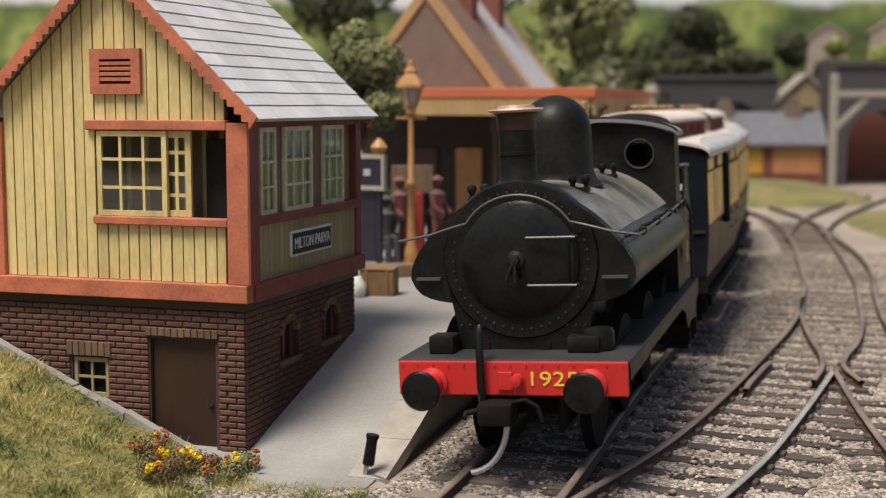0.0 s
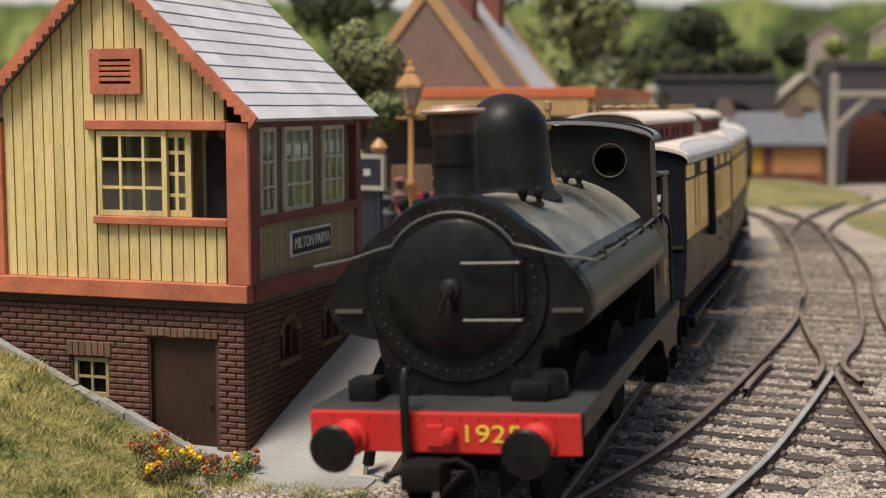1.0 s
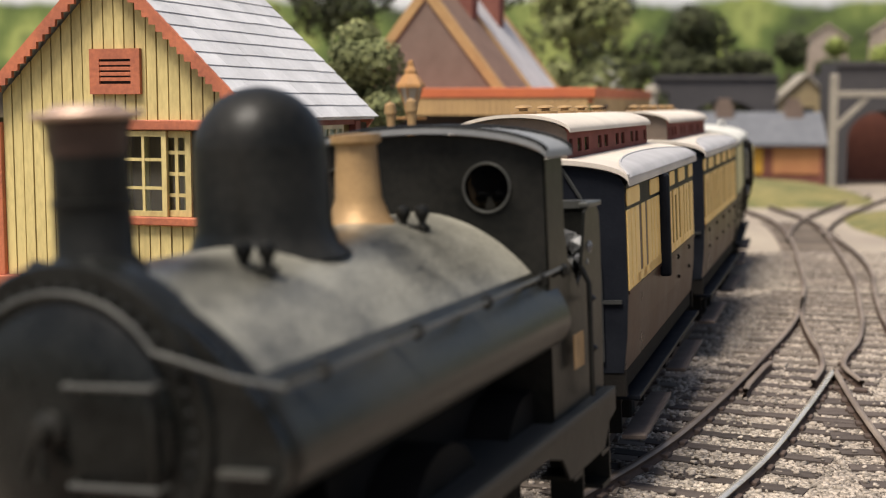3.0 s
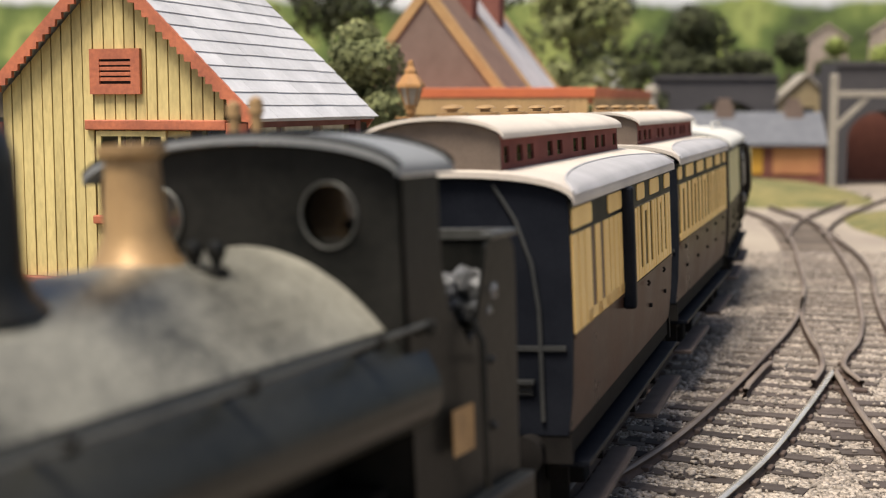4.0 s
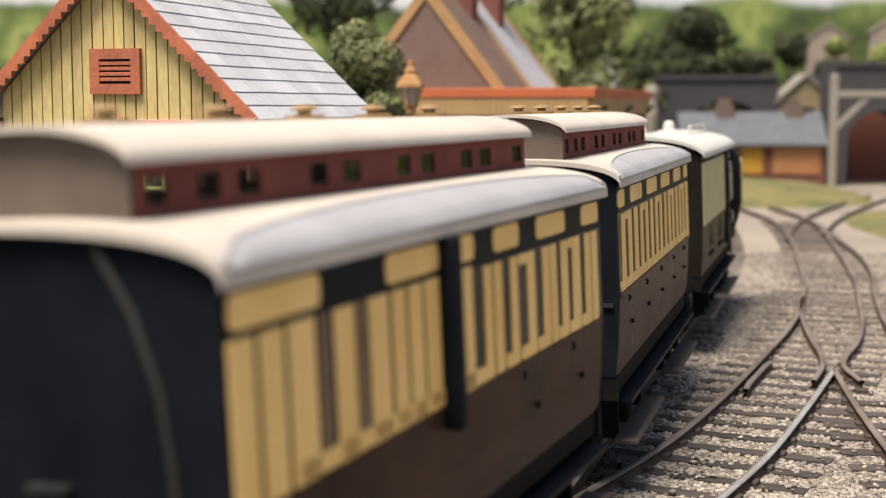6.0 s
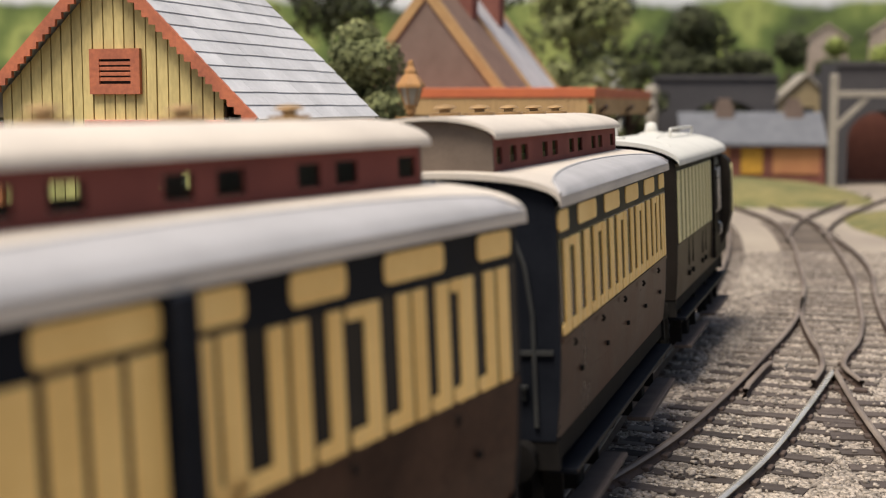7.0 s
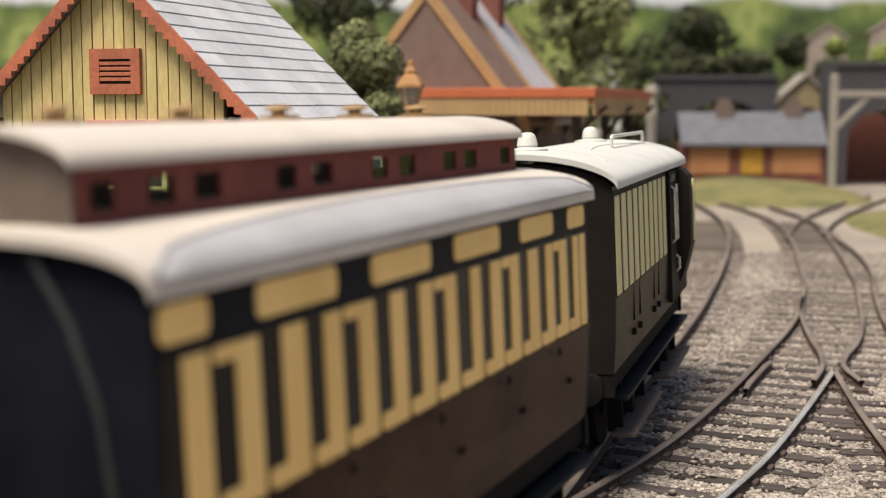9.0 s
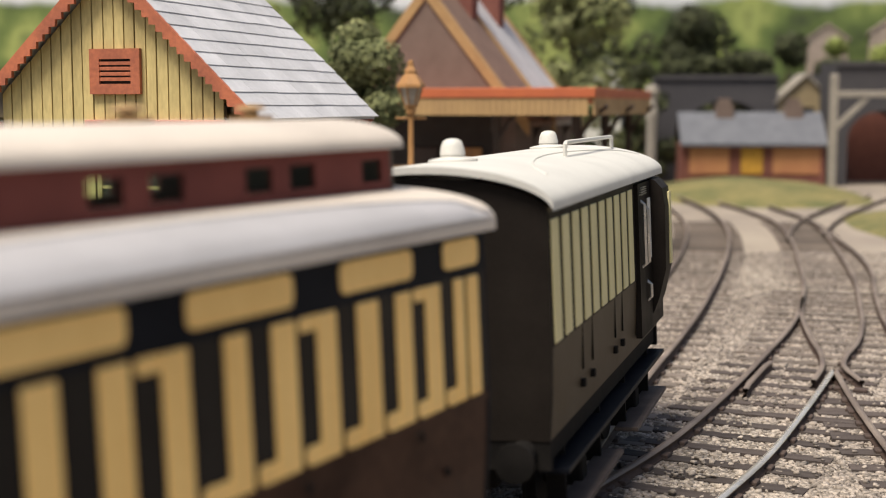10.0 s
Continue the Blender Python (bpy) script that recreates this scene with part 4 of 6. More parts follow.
def saddle_tank_engine():
    lo = thing("steam_locomotive", "weathered black saddle tank engine with red buffer beam", "locomotive")
    # frames and running plate
    bm = bm_new()
    box(bm, -1.27, -0.28, 1.22, 1.27, 6.75, 1.28, 0.01)
    part("running_plate", bm, "plate_grey", lo, "dusty grey-black running plate")
    for sx in (-1, 1):
        bm = bm_new()
        a, b = sorted((sx * 1.235, sx * 1.265))
        prism(bm, [(-0.25, 1.06), (1.0, 1.06), (1.4, 1.1), (4.6, 1.1), (5.0, 1.0), (5.2, 0.78), (6.3, 0.78), (6.5, 1.0), (6.75, 1.06), (6.75, 1.22), (-0.25, 1.22)], "x", a, b)
        part("valance", bm, "loco_black", lo)
        bm = bm_new()
        a, b = sorted((sx * 0.42, sx * 0.46))
        box(bm, a, 0.0, 0.42, b, 6.5, 1.22)
        part("frame", bm, "under", lo)
        for y0 in (5.35, 6.25):
            bm = bm_new()
            a, b = sorted((sx * 0.95, sx * 1.25))
            box(bm, a, y0, 0.42, b, y0 + 0.28, 0.46)
            box(bm, a, y0, 0.72, b, y0 + 0.28, 0.76)
            box(bm, a, y0 + 0.26, 0.42, b, y0 + 0.29, 1.2)
            part("cab_step", bm, "loco_black", lo)
    bm = bm_new()
    box(bm, -1.25, -0.34, 0.90, 1.25, -0.27, 1.265, 0.012)
    beam = part("buffer_beam", bm, "beam_red", lo, "bright red buffer beam with yellow numerals")
    words("number_lettering", "1925", 0.22, beam, (0.45, -0.346, 1.01), (90, 0, 0), "numeral", 0.50)
    bm = bm_new()
    for x in np.linspace(-1.2, 1.2, 15):
        for z in (0.93, 1.23):
            lathe(bm, [(0.012, -0.352), (0.012, -0.335)], (x, 0, z), 6, "y")
    tagged(part("rivets", bm, "beam_red", beam), kind="stuff")
    for x in (-0.865, 0.865):
        bm = bm_new()
        lathe(bm, [(0.17, -0.34), (0.17, -0.38), (0.13, -0.40), (0.11, -0.62), (0.08, -0.63), (0.08, -0.76)], (x, 0, 1.03), 20, "y")
        bf = part("buffer", bm, "beam_red", lo, "red buffer shank with round black head", True)
        bm = bm_new()
        lathe(bm, [(0.06, -0.74), (0.20, -0.76), (0.215, -0.79), (0.19, -0.82), (0.0, -0.83)], (x, 0, 1.03), 28, "y")
        part("buffer_head", bm, "tank_front", bf, "round black buffer head", True)
    bm = bm_new()
    box(bm, -0.14, -0.37, 0.96, 0.02, -0.34, 1.16, 0.01)
    lathe(bm, [(0.07, -0.36), (0.06, -0.5), (0.0, -0.51)], (0.08, 0, 1.08), 12, "y")
    part("draw_plate", bm, "beam_red", lo)
    bm = bm_new()
    box(bm, -0.32, -0.62, 0.62, 0.05, -0.25, 0.86, 0.03)
    tube(bm, [(-0.32, -0.55, 0.78), (-0.44, -0.6, 0.76), (-0.44, -0.66, 0.72)], 0.03)
    tube(bm, [(0.05, -0.5, 0.86), (0.2, -0.55, 0.9), (0.32, -0.52, 0.82), (0.36, -0.5, 0.66)], 0.025)
    part("coupling", bm, "under", lo, "black tension-lock coupling under the beam", True)
    bm = bm_new()
    pts = [(-0.02, -0.5, 0.66)] + [(-0.02 - 0.42 * (1 - math.cos(a)), -0.52 - 0.06 * math.sin(a), 0.62 - 0.5 * math.sin(a)) for a in np.linspace(0.1, 1.5, 10)]
    tube(bm, pts, 0.032)
    part("coupling_hook", bm, "steel", lo, "bright steel wire hook", True)
    bm = bm_new()
    tube(bm, [(-0.30, -0.38, 0.85), (-0.31, -0.42, 1.0), (-0.31, -0.42, 1.55), (-0.31, -0.36, 1.63), (-0.31, -0.2, 1.62)], [0.05, 0.045, 0.04, 0.045, 0.03], 10)
    part("vacuum_pipe", bm, "tank_front", lo, smooth=True)
    for x in (-0.86, 0.83):
        bm = bm_new()
        if x < 0:
            box(bm, x - 0.14, 0.0, 1.28, x + 0.14, 0.3, 1.48, 0.02)
        else:
            lathe(bm, [(0.18, 1.28), (0.18, 1.46), (0.16, 1.52), (0, 1.53)], (x, 0.35, 0), 20)
            box(bm, x - 0.3, 0.1, 1.28, x + 0.05, 0.45, 1.46, 0.02)
        part("sand_box", bm, "loco_black", lo, smooth=True)
    for x in (-0.45, 0.25):
        bm = bm_new()
        box(bm, x - 0.06, 0.3, 1.28, x + 0.06, 0.36, 1.36)
        part("lamp_iron", bm, "loco_black", lo)
    # smokebox and boiler
    bm = bm_new()
    lathe(bm, [(0.0, 0.30), (0.86, 0.30), (0.88, 0.33), (0.88, 0.55)], (0, 0, 2.28), 48, "y")
    sm = part("smokebox", bm, "tank_front", lo, "satin black smokebox front with rivets", True)
    bm = bm_new()
    prism(bm, [(-0.78, 1.28), (0.78, 1.28), (0.74, 1.5), (0.86, 2.1), (-0.86, 2.1), (-0.74, 1.5)], "y", 0.33, 1.3)
    part("smokebox_saddle", bm, "tank_front", lo)
    bm = bm_new()
    lathe(bm, [(0.66, 0.31), (0.66, 0.27), (0.62, 0.245), (0.42, 0.19), (0.2, 0.165), (0.0, 0.16)], (0, 0, 2.28), 40, "y")
    dr = part("smokebox_door", bm, "tank_front", lo, "dished black smokebox door", True)
    bm = bm_new()
    lathe(bm, [(0.11, 0.19), (0.10, 0.12), (0.06, 0.10), (0.05, 0.04), (0.0, 0.03)], (-0.01, 0, 2.30), 16, "y")
    tube(bm, [(-0.01, 0.07, 2.32), (0.0, 0.05, 2.06)], 0.026)
    tube(bm, [(-0.01, 0.05, 2.30), (-0.1, 0.03, 2.08)], 0.022)
    part("door_dart", bm, "loco_black", dr, smooth=True)
    for z in (2.54, 2.02):
        bm = bm_new()
        tube(bm, [(0.12, 0.18, z), (0.12, 0.11, z), (0.66, 0.11, z), (0.66, 0.2, z)], 0.016)
        part("hinge_strap", bm, "dull_steel", dr, smooth=True)
    bm = bm_new()
    tube(bm, [(0.62, 0.19, 1.98), (0.62, 0.15, 2.02), (0.62, 0.15, 2.5), (0.62, 0.19, 2.56)], 0.022)
    part("hinge_pin", bm, "loco_black", dr, smooth=True)
    bm = bm_new()
    for k in range(44):
        a = 2 * math.pi * k / 44
        lathe(bm, [(0.015, 0.28), (0.011, 0.302)], (0.76 * math.cos(a), 0, 2.28 + 0.76 * math.sin(a)), 6, "y")
    for k in range(15):
        lathe(bm, [(0.013, 0.31), (0.010, 0.335)], (-0.7 + 0.1 * k, 0, 1.56), 6, "y")
    tagged(part("rivets", bm, "plate_grey", sm), kind="stuff")
    for sgn in (-1, 1):
        bm = bm_new()
        box(bm, sgn * 1.05 - 0.14, 0.26, 2.07, sgn * 1.05 + 0.14, 0.35, 2.10)
        part("foot_ledge", bm, "dull_steel", lo)
    bm = bm_new()
    lathe(bm, [(0.72, 0.5), (0.72, 5.4)], (0, 0, 2.1), 32, "y")
    part("boiler", bm, "loco_black", lo, smooth=True)
    # tank in three looks: black front plate, dark sides, paler top
    bm = bm_new()
    prism(bm, tank_outline(), "y", 0.36, 5.36)
    part("saddle_tank", bm, "tank_side", lo, "dark satin saddle tank", True)
    # the top plates above the handrail carry dust, and top light in their colour
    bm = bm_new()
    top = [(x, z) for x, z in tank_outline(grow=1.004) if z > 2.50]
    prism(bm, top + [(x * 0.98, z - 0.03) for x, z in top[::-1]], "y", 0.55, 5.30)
    part("tank_top", bm, "loco_grey", lo, "olive-grey top plates of the tank, dusty and coloured as lit from above", True)
    bm = bm_new()
    prism(bm, tank_outline(grow=1.004), "y", 0.33, 0.42)
    part("tank_front_plate", bm, "tank_front", lo, "black tank front plate", True)
    bm = bm_new()
    o = tank_outline(grow=1.012)
    n = len(o)
    for a, b in ((o, 0.425),):
        A = [bm.verts.new((x, 0.42, z)) for x, z in a]
        B = [bm.verts.new((x, 0.50, z)) for x, z in a]
        for k in range(n - 1):
            bm.faces.new((A[k], A[k + 1], B[k + 1], B[k]))
    part("tank_band", bm, "loco_black", lo, smooth=True)
    # handrail: over the smokebox in an arch, then out and back along the tank
    bm = bm_new()
    hr = [(-1.36, 0.22, 2.52), (-1.0, 0.24, 2.58), (-0.74, 0.25, 2.66)]
    hr += [(-0.66 * math.cos(a), 0.25, 2.42 + 0.58 * math.sin(a)) for a in np.linspace(0.5, math.pi - 0.5, 16)]
    hr += [(0.74, 0.25, 2.66), (1.05, 0.24, 2.58), (1.32, 0.26, 2.54), (1.33, 0.6, 2.54), (1.30, 3.0, 2.55), (1.24, 5.3, 2.57)]
    tube(bm, hr, 0.016)
    hh = part("handrail", bm, "dull_steel", lo, "thin steel handrail round the tank", True)
    for y in (0.7, 2.0, 3.3, 4.6, 5.25):
        bm = bm_new()
        tube(bm, [(1.1, y, 2.48), (1.31 - 0.012 * y, y, 2.545)], 0.022)
        lathe(bm, [(0.0, -0.06), (0.045, -0.03), (0.045, 0.03), (0, 0.06)], (1.315 - 0.012 * y, y, 2.545), 10)
        part("handrail_knob", bm, "loco_black", hh, smooth=True)
    # chimney, dome, valve, lifting hooks
    bm = bm_new()
    lathe(bm, [(0.37, 2.97), (0.30, 3.04), (0.255, 3.10), (0.245, 3.12), (0.235, 3.13), (0.215, 3.16), (0.213, 3.42), (0.225, 3.425), (0.225, 3.46), (0.21, 3.465), (0.208, 3.70), (0.19, 3.71)], (-0.07, 0.72, 0), 32)
    ch = part("chimney", bm, "loco_black", lo, "black chimney with a copper cap", True)
    bm = bm_new()
    lathe(bm, [(0.215, 3.70), (0.225, 3.74), (0.225, 3.84), (0.245, 3.88), (0.27, 3.90), (0.16, 3.90)], (-0.07, 0.72, 0), 32)
    part("chimney_cap", bm, "copper", ch, "dull copper chimney cap", True)
    bm = bm_new()
    lathe(bm, [(0.26, 3.895), (0.30, 3.905), (0.315, 3.925), (0.30, 3.94), (0.21, 3.945), (0.20, 3.975), (0.17, 3.98), (0.16, 3.9)], (-0.07, 0.72, 0), 32)
    part("chimney_lip", bm, "cap_lip", ch, "pale copper chimney lip", True)
    bm = bm_new()
    lathe(bm, [(0.58, 2.96), (0.50, 3.04), (0.46, 3.16), (0.45, 3.68)] + [(0.45 * math.cos(a), 3.66 + 0.44 * math.sin(a)) for a in np.linspace(0.08, 1.55, 12)], (0, 2.5, 0), 36)
    part("dome", bm, "loco_black", lo, "tall satin black steam dome", True)
    bm = bm_new()
    lathe(bm, [(0.34, 2.98), (0.24, 3.1), (0.185, 3.25), (0.16, 3.66), (0.20, 3.69), (0.20, 3.75), (0.0, 3.76)], (-0.05, 4.1, 0), 28)
    part("safety_valve_cover", bm, "brass", lo, "tapered brass safety valve cover", True)
    for x, y in ((0.46, 1.55), (-0.62, 1.0), (0.36, 4.2), (-0.5, 4.5)):
        bm = bm_new()
        z = {0.46: 2.97, 0.36: 3.0}.get(x, 2.92)
        for q in (-0.08, 0.08):
            lathe(bm, [(0.05, z), (0.03, z + 0.04), (0.035, z + 0.07), (0.055, z + 0.10), (0.06, z + 0.13), (0.045, z + 0.165), (0.0, z + 0.18)], (x + q, y, 0), 12)
        box(bm, x - 0.12, y - 0.06, z - 0.03, x + 0.12, y + 0.06, z + 0.02)
        part("filler_clip", bm, "loco_black", lo, smooth=True)
    # cab
    zr, zc = 3.49, 3.73
    cab_arc = arc(1.20, zr, zc, 20)
    bm = bm_new()
    for sgn in (-1, 1):
        # front plate with a round window, as a fan of strips round the hole
        cx = sgn * 0.67
        outer = []
        for k in range(24):
            a = 2 * math.pi * k / 24
            dx, dz = math.cos(a), math.sin(a)
            t = min([q for q in (((1.16 if sgn > 0 else 0.0) - cx) / dx if dx > 1e-6 else 9, ((0.0 if sgn > 0 else -1.16) - cx) / dx if dx < -1e-6 else 9, (3.52 - 3.26) / dz if dz > 1e-6 else 9, (1.28 - 3.26) / dz if dz < -1e-6 else 9)])
            outer.append((cx + dx * t, 3.26 + dz * t))
        inner = [(cx + 0.19 * math.cos(2 * math.pi * k / 24), 3.26 + 0.19 * math.sin(2 * math.pi * k / 24)) for k in range(24)]
        corners = [(1.16 if sgn > 0 else 0.0, 3.52), (0.0 if sgn > 0 else -1.16, 3.52), (0.0 if sgn > 0 else -1.16, 1.28), (1.16 if sgn > 0 else 0.0, 1.28)]
        for y in (5.08, 5.14):
            I = [bm.verts.new((x, y, z)) for x, z in inner]
            O = [bm.verts.new((x, y, z)) for x, z in outer]
            for k in range(24):
                bm.faces.new((I[k], O[k], O[(k + 1) % 24], I[(k + 1) % 24]))
            C = [(c, min(range(24), key=lambda k: (outer[k][0] - c[0]) ** 2 + (outer[k][1] - c[1]) ** 2)) for c in corners]
            for c, k in C:
                a0, a1 = outer[k], outer[(k + 1) % 24]
                best = max(((k, (k + 1) % 24), ((k - 1) % 24, k)), key=lambda e: abs((outer[e[0]][0] - c[0]) * (outer[e[1]][1] - c[1]) - (outer[e[0]][1] - c[1]) * (outer[e[1]][0] - c[0])))
                v = bm.verts.new((c[0], y, c[1]))
                bm.faces.new((O[best[0]], v, O[best[1]]))
    prism(bm, [(-1.16, 3.52)] + [(x * 0.97, z - 0.01) for x, z in cab_arc if z > 3.53] + [(1.16, 3.52)], "y", 5.08, 5.14)
    bmesh.ops.remove_doubles(bm, verts=bm.verts[:], dist=0.001)
    cabf = part("cab_front", bm, "loco_black", lo, "dark cab front plate with two round windows")
    for sgn in (-1, 1):
        bm = bm_new()
        ring = [(sgn * 0.67 + 0.205 * math.cos(a), 5.065, 3.26 + 0.205 * math.sin(a)) for a in np.linspace(0, 2 * math.pi, 25)]
        tube(bm, ring, 0.010, 6)
        part("spectacle_rim", bm, "dull_steel", cabf, "thin metal window rim", True)
        # the glass tint stands in for the dark inside of the cab
        bm = bm_new()
        lathe(bm, [(0.20, 5.10), (0.20, 5.115)], (sgn * 0.67, 0, 3.26), 24, "y")
        part("spectacle_glass", bm, "cab_tint", cabf).visible_shadow = False
    bm = bm_new()
    rp = arc(1.22, zr, zc, 24)
    prism(bm, rp + [(x, z + 0.05) for x, z in rp[::-1]], "y", 4.98, 5.74)
    rf = part("cab_roof", bm, "cab_grey", lo, "arched grey-black cab roof", True)
    for y in (5.0, 5.71):
        bm = bm_new()
        tube(bm, [(x, y, z + 0.055) for x, z in rp], 0.022, 6)
        part("roof_rib", bm, "loco_black", rf, smooth=True)
    for x, y, h in ((-0.20, 5.6, 0.24), (-0.43, 5.66, 0.22)):
        bm = bm_new()
        lathe(bm, [(0.05, 3.74), (0.05, 3.78), (0.035, 3.79), (0.04, 3.80 + h * 0.5), (0.055, 3.80 + h * 0.55), (0.05, 3.78 + h), (0.02, 3.80 + h), (0, 3.81 + h)], (x, y, 0), 14)
        part("whistle", bm, "brass", lo, "upright brass whistle", True)
    for sx in (-1, 1):
        a, b = sorted((sx * 1.13, sx * 1.16))
        bm = bm_new()
        prism(bm, [(5.14, 1.28), (6.0, 1.28), (6.0, 2.3), (5.86, 2.45), (5.70, 2.6), (5.62, 2.9), (5.62, 3.48), (5.14, 3.48)], "x", a, b)
        part("cab_side", bm, "loco_black", lo)
        bm = bm_new()
        # bunker side with a rounded flare on top
        prism(bm, [(6.0, 1.28), (6.72, 1.28), (6.78, 2.7), (6.77, 2.9), (6.68, 3.01), (6.42, 3.01), (6.30, 2.95), (6.24, 2.75), (6.1, 2.4), (6.0, 2.35)], "x", a, b)
        part("bunker_side", bm, "loco_black", lo)
        bm = bm_new()
        tube(bm, [(sx * 1.27, 5.95, 1.35), (sx * 1.27, 5.95, 2.35), (sx * 1.2, 5.95, 2.5)], 0.025)
        lathe(bm, [(0.0, -0.04), (0.05, 0), (0.0, 0.04)], (sx * 1.25, 6.1, 1.75), 8)
        lathe(bm, [(0.0, -0.04), (0.05, 0), (0.0, 0.04)], (sx * 1.25, 6.1, 2.2), 8)
        part("grab_rail", bm, "loco_black", lo, smooth=True)
    bm = bm_new()
    box(bm, -1.13, 6.68, 1.28, 1.13, 6.74, 2.97)
    part("bunker_back", bm, "loco_black", lo)
    bm = bm_new()
    box(bm, -1.13, 6.14, 1.28, 1.13, 6.18, 2.4)
    part("bunker_front", bm, "loco_black", lo)
    bm = bm_new()
    box(bm, -1.13, 6.18, 2.0, 1.13, 6.68, 2.05)
    part("bunker_floor", bm, "loco_black", lo)
    bm2 = bm_new()
    for sgn in (-1, 1):
        box(bm2, min(sgn * 1.18, sgn * 1.08), 6.36, 2.99, max(sgn * 1.18, sgn * 1.08), 6.8, 3.04, 0.012)
    box(bm2, -1.08, 6.66, 2.97, 1.08, 6.8, 3.04)
    part("bunker_rim", bm2, "dull_steel", lo, "worn bare metal bunker rim")
    bm = bm_new()
    rng = random.Random(4)
    for _ in range(120):
        x, y, r = rng.uniform(-1.1, 1.1), rng.uniform(6.25, 6.62), rng.uniform(0.06, 0.13)
        m = pose(x, y, 2.45 + rng.uniform(0, 0.28), rng.uniform(0, 90), rng.uniform(0, 90), 0)
        bmesh.ops.create_icosphere(bm, subdivisions=1, radius=r, matrix=m)
    tagged(part("coal", bm, "coal", lo, "lumps of black coal in the bunker"), kind="stuff")
    bm = bm_new()
    box(bm, 1.225, 5.55, 1.65, 1.235, 5.85, 1.95)
    part("number_plate", bm, "brass", lo)
    # splashers, springs and wheels
    for sx in (-1, 1):
        for y in (1.15, 3.1, 5.0):
            bm = bm_new()
            c = [(y + 0.66 * math.cos(a), 1.0 + 0.56 * math.sin(a)) for a in np.linspace(0.4, math.pi - 0.4, 14)]
            prism(bm, c, "x", *sorted((sx * 0.62, sx * 1.0)))
            part("splasher", bm, "under", lo)
            wheel(lo, sx * 0.62, y, 0.60, 12)
        bm = bm_new()
        box(bm, *sorted((sx * 0.72, sx * 0.66))[:1], 1.1, 0.6, sorted((sx * 0.72, sx * 0.66))[1], 5.0, 0.68, 0.01)
        part("coupling_rod", bm, "dull_steel", lo)
    bm = bm_new()
    box(bm, -0.4, 0.6, 0.5, 0.4, 6.2, 1.2)
    box(bm, -0.62, 2.0, 1.2, 0.62, 5.3, 1.7)
    part("ash_pan", bm, "under", lo)
    return lo


def running_gear(co, L, hw, axles, r=0.46):
    for sx in (-1, 1):
        bm = bm_new()
        box(bm, *sorted((sx * (hw - 0.18), sx * (hw - 0.08)))[:1], 0.05, 0.92, sorted((sx * (hw - 0.18), sx * (hw - 0.08)))[1], L - 0.05, 1.13, 0.012)
        part("solebar", bm, "under", co)
        for z, q, mt in ((0.80, hw + 0.06, "coach_black"), (0.36, hw + 0.10, "foot")):
            bm = bm_new()
            x0, x1 = sorted((sx * (q - 0.26), sx * q))
            if z > 0.5:
                box(bm, x0, 0.2, z, x1, L - 0.2, z + 0.05, 0.01)
            else:
                box(bm, x0, axles[0] - 1.15, z, x1, axles[0] + 1.15, z + 0.05, 0.01)
                part("footboard", bm, mt, co, "long worn timber footboard")
                bm = bm_new()
                box(bm, x0, axles[1] - 1.15, z, x1, axles[1] + 1.15, z + 0.05, 0.01)
            part("footboard", bm, mt, co, "long worn timber footboard")
        for y in axles:
            wheel(co, sx * 0.62, y, r, 8)
            bm = bm_new()
            x0, x1 = sorted((sx * 0.80, sx * 0.86))
            prism(bm, [(y - 0.42, 0.95), (y - 0.12, 0.32), (y + 0.12, 0.32), (y + 0.42, 0.95)], "x", x0, x1)
            part("axle_guard", bm, "under", co)
            x0, x1 = sorted((sx * 0.84, sx * 1.06))
            bm = bm_new()
            box(bm, x0, y - 0.13, 0.36, x1, y + 0.13, 0.62, 0.03)
            part("axlebox", bm, "under", co)
            bm = bm_new()
            prism(bm, [(y - 0.6, 0.64), (y + 0.6, 0.64), (y + 0.6, 0.67), (y + 0.24, 0.78), (y - 0.24, 0.78), (y - 0.6, 0.67)], "x", x0, x1 - 0.04)
            part("leaf_spring", bm, "under", co)
            for q in (-0.85, 0.85):
                bm = bm_new()
                box(bm, x0 + 0.05, y + q - 0.03, 0.36, x1, y + q + 0.03, 0.95)
                part("step_bracket", bm, "under", co)
    for y0, d in ((0.0, -1), (L, 1)):
        bm = bm_new()
        box(bm, -hw + 0.05, min(y0, y0 - d * 0.1), 0.88, hw - 0.05, max(y0, y0 - d * 0.1), 1.14)
        part("headstock", bm, "under", co)
        for x in (-0.86, 0.86):
            bm = bm_new()
            prof = [(0.12, y0), (0.09, y0 + d * 0.2), (0.06, y0 + d * 0.21), (0.06, y0 + d * 0.3), (0.17, y0 + d * 0.31), (0.17, y0 + d * 0.34), (0.0, y0 + d * 0.35)]
            lathe(bm, prof, (x, 0, 1.02), 16, "y")
            part("buffer", bm, "under", co, smooth=True)
    bm = bm_new()
    box(bm, -0.5, 0.4, 0.6, 0.5, L - 0.4, 0.95)
    part("underframe", bm, "under", co)


def side_profile(hw, tuck=0.07):
    """Body side that tucks in towards the bottom: (x, z)."""
    return [(hw - tuck, 1.13), (hw - tuck * 0.35, 1.5), (hw, 1.95), (hw, 3.08)]


